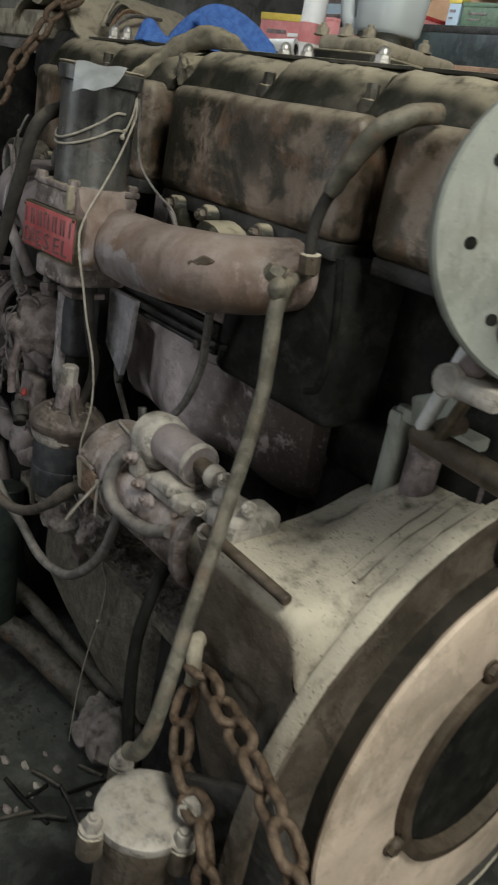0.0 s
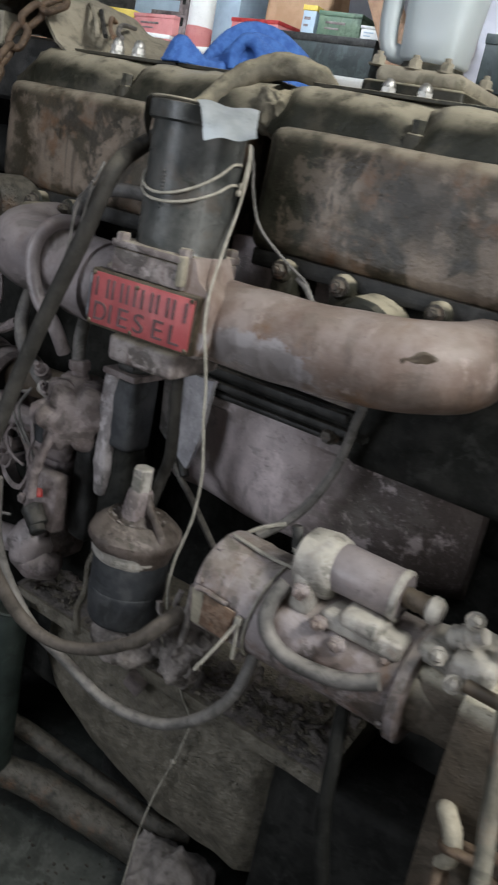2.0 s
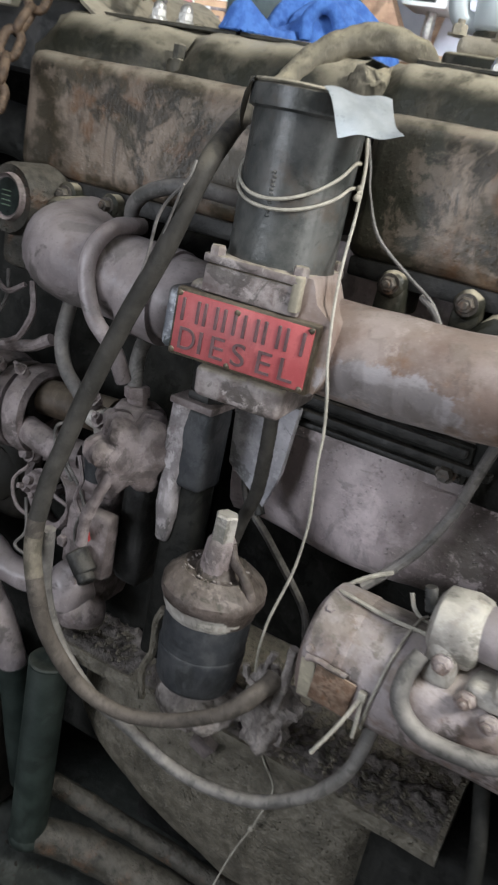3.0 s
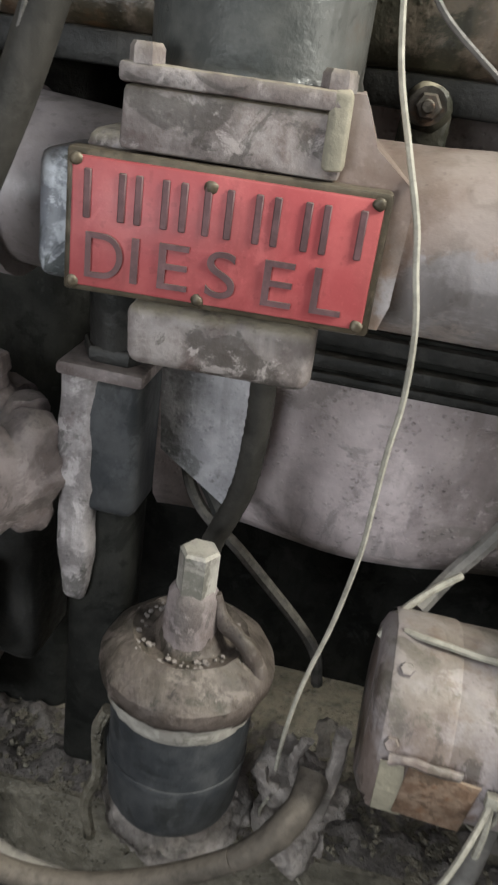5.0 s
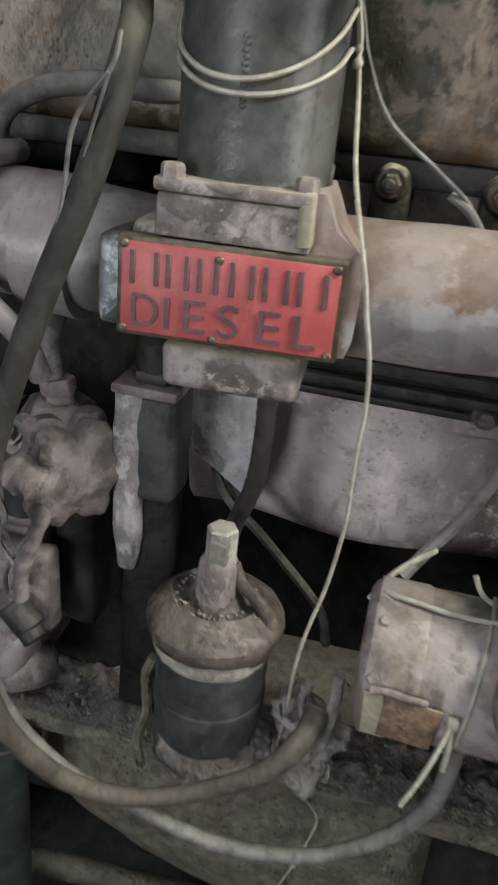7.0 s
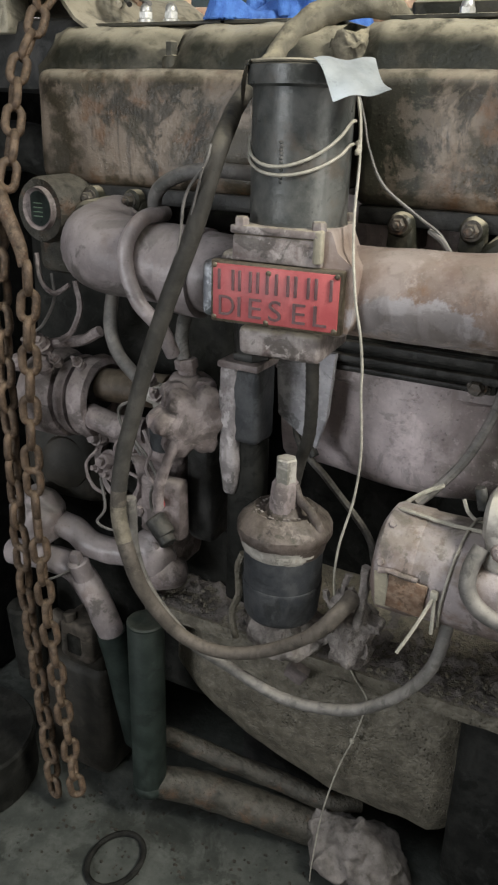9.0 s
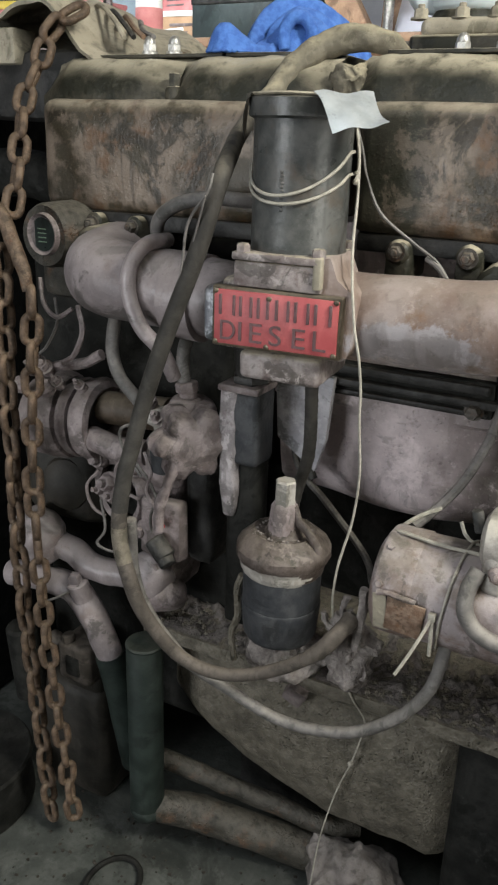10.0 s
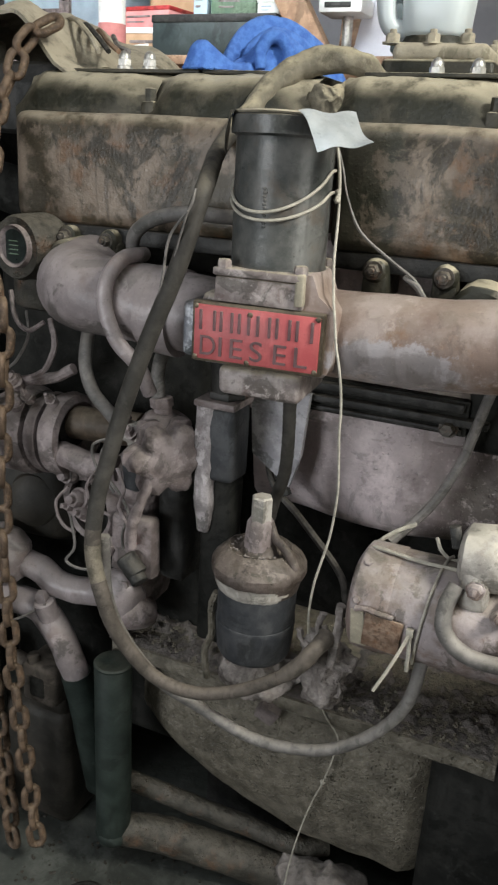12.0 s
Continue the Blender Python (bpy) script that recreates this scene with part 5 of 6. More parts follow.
part("shaft", roughen(cyl((-0.42, PY, PZ), (-0.26, PY, PZ + 0.012), 0.030, 24), 0.001, 0.02), M_brown, pump, "brown pump shaft")
part("volute", roughen(lathe([(-0.56, 0.05), (-0.545, 0.078), (-0.50, 0.082), (-0.475, 0.075), (-0.468, 0.05)], (0, PY + 0.01, PZ - 0.005), (1, 0, 0.06), 32), 0.005, 0.04), M_cast, pump)
part("outlet_bend", roughen(tube([(-0.405, 0.09, 0.868), (-0.375, 0.075, 0.872), (-0.33, 0.07, 0.868), (-0.28, 0.08, 0.868)], 0.022, 14), 0.001, 0.02), M_cast, pump)
for x, y, z in ((-0.515, 0.085, 0.992), (-0.488, 0.07, 0.985), (-0.535, 0.06, 0.95), (-0.47, 0.055, 0.955)):
    part("case_bolt", roughen(join(hexhead((x, y, z), (0, -0.4, 0.9), 0.011, 0.014), lump((x, y, z), 0.014, sub=2)), 0.002, 0.01), M_cast, pump)
part("top_bracket", roughen(tube([(-0.51, 0.08, 0.985), (-0.46, 0.075, 0.995), (-0.41, 0.085, 1.005), (-0.375, 0.09, 1.025)], 0.009, 8), 0.002, 0.02), M_cast, pump)

pump.location += Vector((0.005, 0, 0.012))

lift = thing("fuel_lift_pump", (-0.19, 0.08, 0.88), "lumpy dust-coated fuel pump with a many-sided end", "pump")
def lobed(at, axis, r, depth, lobes, amp, seg=64):
    """A thick disc with a notched, lobed edge."""
    bm = bmesh.new()
    m = Matrix.Translation(at) @ basis(axis)
    rings = []
    for z, k, a_ in ((0, 0.55, 0), (0.0, 0.86, 0.5), (0.12, 0.98, 1), (0.45, 1.0, 1), (0.5, 0.90, 0.7), (0.62, 0.92, 0.9), (0.86, 0.88, 0.8), (1.0, 0.7, 0.4), (1.08, 0.36, 0)):
        rings.append([bm.verts.new(m @ Vector((math.cos(t) * r * k * (1 + a_ * amp * (abs(math.cos(lobes * t / 2)) - 0.5)), math.sin(t) * r * k * (1 + a_ * amp * (abs(math.cos(lobes * t / 2)) - 0.5)), z * depth))) for t in [2 * math.pi * q / seg for q in range(seg)]])
    for p_, q_ in zip(rings, rings[1:]):
        for k in range(seg):
            bm.faces.new((p_[k], p_[(k + 1) % seg], q_[(k + 1) % seg], q_[k]))
    bm.faces.new(rings[0][::-1])
    bm.faces.new(rings[-1])
    return bm


part("pump_body", roughen(lathe([(-0.25, 0.026), (-0.235, 0.036), (-0.20, 0.04), (-0.18, 0.036)], (0, 0.085, 0.94), (1, -0.15, 0), 24), 0.004, 0.02), M_cast, lift, "", 50)
part("valve_cover_disc", roughen(lobed((-0.185, 0.065, 0.928), (0.75, -0.62, -0.05), 0.058, 0.052, 6, 0.42), 0.005, 0.014), M_cast, lift, "lobed dusty pump cover", 50)
part("upper_boss", roughen(lathe([(0.94, 0.030), (0.96, 0.032), (0.985, 0.026), (0.99, 0.02)], (-0.19, 0.07, 0), (0, 0, 1), 10), 0.004, 0.015), M_cast, lift, "", 50)
rnd = random.Random(3)
for k in range(6):
    a = 1.0472 * k + 0.5
    q = Vector((0.75, -0.62, -0.05)).normalized()
    e1 = q.orthogonal().normalized()
    e2 = q.cross(e1)
    part("rim_screw", roughen(hexhead(Vector((-0.158, 0.043, 0.926)) + 0.046 * (math.cos(a) * e1 + math.sin(a) * e2), q, 0.0075, 0.009, True), 0.0012, 0.008), M_cast, lift)
part("top_union", roughen(join(cyl((-0.185, 0.075, 0.965), (-0.19, 0.075, 1.01), 0.015, 12, 0.002), cyl((-0.189, 0.075, 0.998), (-0.192, 0.075, 1.015), 0.019, 6, 0.002)), 0.001, 0.02), M_cast, lift)
part("side_union", roughen(join(cyl((-0.255, 0.06, 0.955), (-0.21, 0.065, 0.945), 0.018, 12, 0.003), cyl((-0.235, 0.06, 0.95), (-0.215, 0.062, 0.946), 0.023, 6, 0.002)), 0.001, 0.02), M_pale, lift)
part("sediment_bowl", roughen(lathe([(0.86, 0.012), (0.866, 0.022), (0.905, 0.024), (0.91, 0.02)], (-0.218, 0.05, 0), (0, 0, 1), 20), 0.001, 0.02), M_filter, lift, "dark sediment bowl")
part("union_tube", tube([(-0.195, 0.075, 1.01), (-0.20, 0.078, 1.05), (-0.19, 0.075, 1.085), (-0.172, 0.08, 1.11)], 0.011, 12), M_cable, lift)
part("branch_arm", roughen(tube([(-0.165, 0.03, 0.935), (-0.175, 0.015, 0.895), (-0.19, 0.01, 0.85), (-0.205, 0.015, 0.815), (-0.21, 0.02, 0.77)], 0.009, 10), 0.002, 0.015), M_cast, lift)
tagged(part("feed_line", tube([(-0.335, 0.085, 1.115), (-0.325, 0.06, 1.06), (-0.305, 0.05, 1.02), (-0.275, 0.05, 0.99), (-0.25, 0.055, 0.965)], 0.011, 12), M_cable), "grey rubber feed line bending to the fuel pump", "hose")
lift.location.z += 0.007
gc = thing("gear_case", (-0.24, 0.2, 0.58), "grey dusty gear case below the fuel pump", "casing")
part("case_body", roughen(roughen(box((-0.318, 0.11, 0.58), (-0.232, 0.30, 0.86), 0.035, 5), 0.010, 0.06), 0.003, 0.015), M_cast, gc)
part("case_dome", roughen(lump((-0.268, 0.12, 0.845), 0.052, (1, 0.8, 1), sub=4), 0.012, 0.03), M_cast, gc)
part("case_foot", roughen(lump((-0.268, 0.11, 0.59), 0.055, (1.0, 0.8, 0.6), sub=4), 0.009, 0.03), M_cast, gc)
ring = roughen(lathe([(-0.03, 0.052), (-0.034, 0.062), (-0.02, 0.068), (0.03, 0.066), (0.05, 0.06)], (-0.345, 0.13, 0.775), (0.25, 1, 0.05), 40, False), 0.003, 0.03)
part("round_mouth", ring, M_cast, gc, "dusty rim of a round opening", 60)
# black disc: the opening's shade is drawn as colour
part("mouth_hollow", cyl((-0.345, 0.125, 0.775), (-0.335, 0.165, 0.777), 0.06, 32), M_pitch, gc, "black disc for the shade inside the opening")
part("side_web", roughen(roughen(box((-0.225, 0.115, 0.66), (-0.165, 0.22, 0.88), 0.02, 4), 0.008, 0.05), 0.003, 0.012), M_black, gc, "black web")
for x, y, z in ((-0.30, 0.085, 0.835), (-0.39, 0.09, 0.83), (-0.285, 0.08, 0.72), (-0.262, 0.09, 0.65)):
    part("case_bolt", roughen(join(hexhead((x, y, z), (0, -1, 0.2), 0.010, 0.012), lump((x, y + 0.012, z), 0.018, sub=3)), 0.003, 0.012), M_cast, gc)
gc.location.z += 0.008
oc = thing("front_casting", (-0.55, 0.17, 0.6), "dark dusty cast housing behind the chain", "casing")
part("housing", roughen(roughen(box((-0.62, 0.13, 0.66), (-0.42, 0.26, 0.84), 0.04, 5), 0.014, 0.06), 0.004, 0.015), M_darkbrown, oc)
part("cover_boss", roughen(lathe([(0, 0.05), (0.01, 0.055), (0.03, 0.05), (0.04, 0.03)], (-0.50, 0.15, 0.75), (0.2, -1, 0.1), 24), 0.005, 0.03), M_darkbrown, oc)
# black backing stands in for the shade between the pumps
tagged(part("dark_backing", roughen(box((-0.62, 0.19, 0.25), (-0.16, 0.30, 1.20), 0.03, 3), 0.008, 0.08), M_pitch), "black backing that paints in the shade behind the pumps", "casing")
con = thing("electrical_plug", (-0.225, 0.06, 0.72), "torn cable plug with a red sleeve", "plug")
part("plug_body", roughen(cyl((-0.245, 0.055, 0.735), (-0.215, 0.05, 0.708), 0.019, 14, 0.003), 0.001, 0.01), M_black, con)
part("socket", cyl((-0.222, 0.048, 0.714), (-0.206, 0.042, 0.700), 0.0145, 14, 0.002), M_black, con, "black socket")
part("red_sleeve", roughen(cyl((-0.235, 0.06, 0.772), (-0.228, 0.056, 0.758), 0.006, 10, 0.002), 0.001, 0.01), M_redplug, con, "red plastic sleeve")
part("bracket", roughen(box((-0.285, 0.07, 0.69), (-0.20, 0.10, 0.80), 0.008), 0.003, 0.02), M_cast, con)
for k, pts in enumerate((((-0.26, 0.04, 0.955), (-0.275, 0.03, 0.92), (-0.262, 0.03, 0.885), (-0.235, 0.03, 0.855), (-0.22, 0.035, 0.81), (-0.235, 0.045, 0.765)),
                         ((-0.262, 0.04, 0.95), (-0.29, 0.03, 0.935), (-0.285, 0.03, 0.90), (-0.25, 0.03, 0.86)),
                         ((-0.20, 0.03, 0.86), (-0.225, 0.035, 0.82), (-0.24, 0.04, 0.785), (-0.245, 0.05, 0.75)),
                         ((-0.36, 0.06, 0.78), (-0.345, 0.05, 0.73), (-0.36, 0.045, 0.70), (-0.33, 0.045, 0.692), (-0.29, 0.05, 0.70)),
                         ((-0.44, 0.06, 1.13), (-0.43, 0.05, 1.09), (-0.45, 0.045, 1.05), (-0.475, 0.05, 1.03)),
                         ((-0.42, 0.06, 0.585), (-0.46, 0.05, 0.555), (-0.50, 0.05, 0.53)))):
    tagged(part("loose_wire", tube(pts, 0.0026, 6), M_cable), "thin dusty grey wire among the pumps", "wire", "wires among the pumps")
for x, y, z, r in ((-0.355, 0.08, 0.805, 0.016), (-0.34, 0.075, 0.785, 0.011), (-0.37, 0.08, 0.79, 0.010)):
    tagged(part("terminal_nut", roughen(join(hexhead((x, y, z), (-0.2, -1, 0.3), r, 0.014, True, 0.01), cyl((x, y, z), (x, y + 0.12, z), r * 0.8, 8)), 0.002, 0.01), M_cast), "clotted terminal nut with wires", "terminal", "terminal nuts")

wp = thing("cooling_pipe", (-0.42, 0.10, 0.5), "dusty grey cooling pipe with a drain valve", "pipe")
part("upper_run", roughen(tube([(-0.62, 0.12, 0.62), (-0.54, 0.10, 0.625), (-0.47, 0.10, 0.617), (-0.42, 0.10, 0.595), (-0.35, 0.11, 0.595), (-0.29, 0.14, 0.60)], 0.026, 16), 0.002, 0.03), M_elbow, wp)
part("elbow_boss", roughen(lump((-0.285, 0.10, 0.615), 0.046, (0.95, 0.9, 1.15), sub=4), 0.005, 0.025), M_elbow, wp)
part("pipe_boss", roughen(lump((-0.535, 0.09, 0.635), 0.055, (0.9, 0.8, 1.1), sub=4), 0.007, 0.025), M_elbow, wp)
part("lower_run", roughen(tube([(-0.62, 0.09, 0.53), (-0.53, 0.085, 0.545), (-0.47, 0.085, 0.545), (-0.435, 0.085, 0.525), (-0.405, 0.09, 0.47), (-0.385, 0.10, 0.40)], 0.027, 16), 0.002, 0.03), M_elbow, wp)
part("valve_stem", roughen(join(cyl((-0.43, 0.08, 0.53), (-0.437, 0.07, 0.572), 0.021, 14, 0.003), cyl((-0.437, 0.07, 0.57), (-0.439, 0.067, 0.590), 0.013, 4, 0.002)), 0.001, 0.02), M_elbow, wp, "square-headed valve plug")
part("green_hose", roughen(tube([(-0.388, 0.10, 0.41), (-0.375, 0.11, 0.33), (-0.372, 0.13, 0.22), (-0.375, 0.16, 0.10)], 0.030, 16), 0.001, 0.03), M_green, wp, "dark green lower hose")
gp = thing("suction_pipe", (-0.265, 0.10, 0.1), "dark green painted pipe standing in front of the sump", "pipe")
part("riser", roughen(lathe([(0.10, 0.028), (0.12, 0.034), (0.50, 0.035), (0.505, 0.033)], (-0.267, 0.062, 0), (0, 0, 1), 24), 0.001, 0.04), M_green, gp)
part("rim", roughen(lathe([(0.504, 0.0353), (0.508, 0.0358), (0.511, 0.0335), (0.511, 0.030)], (-0.267, 0.062, 0), (0, 0, 1), 24), 0.0006, 0.01), M_green, gp)
part("foot_bend", roughen(lump((-0.267, 0.062, 0.118), 0.0355, (1, 1, 0.9), sub=3), 0.001, 0.03), M_green, gp)
part("ground_run", roughen(tube([(-0.255, 0.07, 0.120), (-0.20, 0.105, 0.104), (-0.13, 0.13, 0.088), (-0.05, 0.155, 0.068), (0.03, 0.18, 0.050), (0.10, 0.20, 0.042)], 0.036, 18, 8, (0.030, 0.036, 0.036, 0.037, 0.037)), 0.003, 0.03), M_runpipe, gp, "oily brown run of pipe below the sump")
part("upper_run", roughen(tube([(-0.30, 0.105, 0.205), (-0.235, 0.13, 0.185), (-0.13, 0.16, 0.152), (-0.04, 0.185, 0.128), (0.06, 0.2, 0.11), (0.12, 0.24, 0.10)], 0.02, 14), 0.002, 0.03), M_runpipe, gp, "oily brown upper pipe")

gp.location.x -= 0.006
wp.location += Vector((0.003, 0, 0.013))

# gauge at the head's foot
gg = thing("round_gauge", (-0.50, 0.14, 1.21), "small round gauge with a green dial in a dusty grey housing", "gauge")
part("housing", roughen(join(lathe([(0.0, 0.050), (0.01, 0.054), (0.08, 0.056), (0.12, 0.05)], (-0.502, 0.098, 1.212), (0.08, 1, 0), 28), box((-0.545, 0.13, 1.10), (-0.46, 0.22, 1.24), 0.02)), 0.001, 0.03), M_runpipe, gg)
part("bezel", lathe([(0.0, 0.030), (-0.004, 0.034), (0.006, 0.036), (0.01, 0.03)], (-0.500, 0.093, 1.215), (0.12, 1, 0), 28), M_cast, gg)
part("dial", cyl((-0.4995, 0.0925, 1.215), (-0.4985, 0.0995, 1.215), 0.028, 28), M_dial, gg, "dark green dial with pale marks")
for k in range(4):
    part("dial_mark", moved(box((-0.009, -0.001, -0.0007), (0.009, 0.001, 0.0007)), pose(-0.4995, 0.0912, 1.203 + 0.007 * k, 0, 0, 0)), M_dgreen, gg)

gg.location += Vector((0.012, 0, 0.011))

# chain with hook, hung over the engine's top
hc = thing("hoist_chain", (-0.50, 0.02, 1.25), "rusty steel chain with a hook hanging in two strands", "chain")
chain(hc, [(-0.50, 0.24, 1.585), (-0.535, 0.20, 1.553), (-0.541, 0.165, 1.495), (-0.538, 0.12, 1.435), (-0.518, 0.08, 1.365), (-0.503, 0.05, 1.306), (-0.497, 0.025, 1.255)], 0.060, 0.038, 0.0070, 30, 2)
hk = tube([(-0.507, 0.03, 1.235), (-0.512, 0.015, 1.262), (-0.500, 0.0, 1.272), (-0.485, 0.0, 1.255), (-0.468, 0.0, 1.215), (-0.452, 0.0, 1.18), (-0.446, 0.0, 1.15)], 0.011, 10, 6, (0.009, 0.011, 0.012, 0.012, 0.012, 0.011, 0.009))
part("hook", roughen(hk, 0.001, 0.02), M_chain, hc, "brown steel hook")
chain(hc, [(-0.495, 0.0, 1.215), (-0.499, 0.0, 1.12), (-0.505, 0.0, 1.0), (-0.509, 0.0, 0.825), (-0.510, 0.0, 0.643), (-0.505, 0.0, 0.47), (-0.490, 0.0, 0.272), (-0.478, 0.0, 0.06)], 0.060, 0.038, 0.0070, 0, 4)
chain(hc, [(-0.440, 0.0, 1.155), (-0.446, 0.0, 1.05), (-0.454, 0.0, 0.95), (-0.464, 0.0, 0.82), (-0.463, 0.0, 0.65), (-0.457, 0.0, 0.48), (-0.437, 0.0, 0.28), (-0.418, 0.0, 0.09)], 0.060, 0.038, 0.0070, 40, 6)

hc.location.x += 0.004

# ---- right-hand end ----
lv = thing("lever_bar", (0.55, 0.04, 1.25), "long dusty steel bar hanging from a fitting beside the manifold", "bar")
A0 = Vector((0.563, 0.037, 1.207))
part("bar", roughen(tube([A0 + Vector((-0.002, 0.012, 0.006)), A0 + Vector((0.004, -0.002, -0.03)), (0.578, 0.029, 1.12), (0.591, 0.018, 1.055), (0.622, -0.033, 0.914), (0.651, -0.083, 0.80), (0.678, -0.126, 0.69), (0.681, -0.142, 0.63), (0.669, -0.148, 0.595), (0.652, -0.150, 0.58)], 0.0105, 14, 8, (0.011, 0.0115, 0.0105, 0.0105, 0.0105, 0.011, 0.0125, 0.013)), 0.0008, 0.03), M_bar, lv)
part("top_fitting", roughen(join(hexhead(A0 + Vector((-0.012, 0.01, 0.012)), (-0.3, -0.8, 0.4), 0.013, 0.02), lump(A0, 0.0135, (1, 1, 1.3), sub=3), cyl(A0, A0 + Vector((-0.05, 0.10, 0.02)), 0.010, 12)), 0.004, 0.014), M_bar, lv)
part("upper_pipe", roughen(tube([(0.556, 0.087, 1.245), (0.555, 0.085, 1.285), (0.561, 0.085, 1.315), (0.575, 0.085, 1.342), (0.590, 0.085, 1.367)], 0.0085, 12), 0.001, 0.03), M_hose, lv, "dusty black pipe rising beside the head")
part("pipe_sleeve", roughen(tube([(0.572, 0.085, 1.338), (0.588, 0.085, 1.364), (0.606, 0.086, 1.392), (0.624, 0.094, 1.420), (0.634, 0.112, 1.434), (0.640, 0.138, 1.446), (0.642, 0.172, 1.452)], 0.0135, 14, 8, (0.011, 0.0135, 0.0145, 0.0145, 0.014, 0.013)), 0.0015, 0.02), M_bar, lv, "dusty braided sleeve bending over the head")
part("pipe_nut", roughen(cyl((0.556, 0.090, 1.228), (0.556, 0.087, 1.256), 0.015, 6, 0.002), 0.001, 0.02), M_bell, lv)
tagged(part("rear_tube", tube([(0.60, 0.10, 1.26), (0.605, 0.11, 1.19), (0.60, 0.12, 1.12), (0.58, 0.13, 1.07), (0.54, 0.15, 1.05)], 0.006, 10), M_pitch), "thin black tube behind the bar", "pipe")
tagged(part("slack_cable", tube([(0.42, 0.04, 0.71), (0.44, 0.0, 0.66), (0.46, -0.03, 0.58), (0.50, -0.05, 0.47), (0.55, -0.06, 0.36), (0.6, -0.06, 0.25)], 0.0105, 12), M_pitch), "black cable hanging below the starter", "cable")

rc = thing("rusty_chain", (0.62, -0.02, 0.64), "rusty chain slung from a hook below the starter boss", "chain")
part("hook", roughen(tube([(0.60, 0.03, 0.655), (0.597, 0.0, 0.682), (0.605, -0.025, 0.695), (0.622, -0.04, 0.68), (0.627, -0.04, 0.65), (0.615, -0.035, 0.63)], 0.010, 10, 6, (0.009, 0.0115, 0.0125, 0.012, 0.0105, 0.008)), 0.001, 0.02), M_tarp, rc, "pale worn steel hook")
chain(rc, [(0.616, -0.03, 0.66), (0.66, -0.045, 0.675), (0.728, -0.065, 0.685), (0.812, -0.09, 0.692), (0.878, -0.11, 0.686), (0.941, -0.13, 0.684), (0.985, -0.145, 0.64), (0.995, -0.15, 0.48)], 0.068, 0.044, 0.0072, 20, 8)
chain(rc, [(0.622, -0.035, 0.625), (0.632, -0.05, 0.59), (0.668, -0.07, 0.56), (0.715, -0.09, 0.548), (0.78, -0.11, 0.55), (0.82, -0.125, 0.52), (0.838, -0.13, 0.46), (0.84, -0.13, 0.35)], 0.068, 0.044, 0.0072, 50, 9)
bk = thing("hoist_bracket", (0.79, -0.1, 0.2), "black oily steel bracket with bolts behind the chain", "bracket")
part("plate", roughen(moved(box((-0.10, -0.012, -0.28), (0.10, 0.012, 0.14), 0.01), pose(0.82, -0.055, 0.46, 0, -28, 12)), 0.003, 0.04), M_black, bk)
part("bolt", hexhead((0.745, -0.095, 0.535), (0.1, -0.9, 0.35), 0.017, 0.018, True, 0.006), M_pale, bk)
part("foot", roughen(box((0.70, -0.10, FLOOR), (0.9, 0.04, 0.3), 0.015), 0.004, 0.05), M_pitch, bk)
can = thing("capped_cylinder", (0.655, -0.17, FLOOR), "dusty pale cap bolted on a round upright housing", "housing")
CX, CY, CZ = 0.692, -0.135, 0.508
part("barrel", roughen(lathe([(FLOOR, 0.07), (FLOOR + 0.05, 0.062), (CZ - 0.06, 0.06), (CZ - 0.035, 0.068), (CZ - 0.012, 0.07)], (CX, CY, 0), (0, 0, 1), 32), 0.002, 0.04), M_bell, can)
part("cap", roughen(lathe([(CZ - 0.02, 0.068), (CZ - 0.012, 0.072), (CZ - 0.002, 0.0715), (CZ + 0.002, 0.066), (CZ + 0.004, 0.05)], (CX, CY, 0), (0, 0, 1), 32), 0.0015, 0.03), M_pale, can, "pale dusty round cap")
for a, r in ((172, 0.092), (12, 0.072), (265, 0.08)):
    bx, by = CX + r * math.cos(radians(a)), CY + r * math.sin(radians(a))
    part("bolt_ear", roughen(cyl((bx, by, CZ - 0.05), (bx, by, CZ - 0.006), 0.019, 14, 0.003), 0.001, 0.01), M_bell, can)
    part("cap_bolt", roughen(hexhead((bx, by, CZ - 0.006), (0, 0, 1), 0.0135, 0.016, True, 0.005), 0.0006, 0.01), M_pale, can)

# adapter disc, shaft and rods above the housing
dk = thing("adapter_disc", (0.9, 0.0, 1.34), "pale grey-green round steel plate with bolt holes", "disc")
dn = Vector((0.80, -0.58, 0.10)).normalized()
dc = Vector((0.967, 0.045, 1.362))
part("plate", lathe([(-0.016, 0.149), (-0.014, 0.152), (0.0, 0.152), (0.003, 0.149)], dc, dn, 48), M_disc, dk)
du = dn.orthogonal().normalized()
dv = dn.cross(du)
for k in range(10):
    a = 0.12 + 0.6283 * k
    part("bolt_hole", cyl(dc + 0.118 * (math.cos(a) * du + math.sin(a) * dv) - dn * 0.002, dc + 0.118 * (math.cos(a) * du + math.sin(a) * dv) + dn * 0.0042, 0.0058, 14), M_pitch, dk)
part("hub", cyl(dc - dn * 0.30, dc - dn * 0.01, 0.06, 28, 0.005), M_pitch, dk)
sf = thing("clutch_shaft", (0.86, 0.10, 1.05), "brown steel cross shaft with rods and a clamp on the housing", "shaft")
part("shaft", roughen(cyl((0.795, 0.10, 1.092), (1.0, 0.06, 1.10), 0.016, 16, 0.003), 0.001, 0.02), M_brown, sf)
part("bright_rod", cyl((0.80, 0.095, 1.105), (0.885, 0.02, 1.235), 0.0095, 14, 0.001), M_steel, sf, "bright steel rod")
part("brown_rod", cyl((0.83, 0.09, 1.10), (0.90, 0.03, 1.20), 0.0075, 12, 0.001), M_frame, sf)
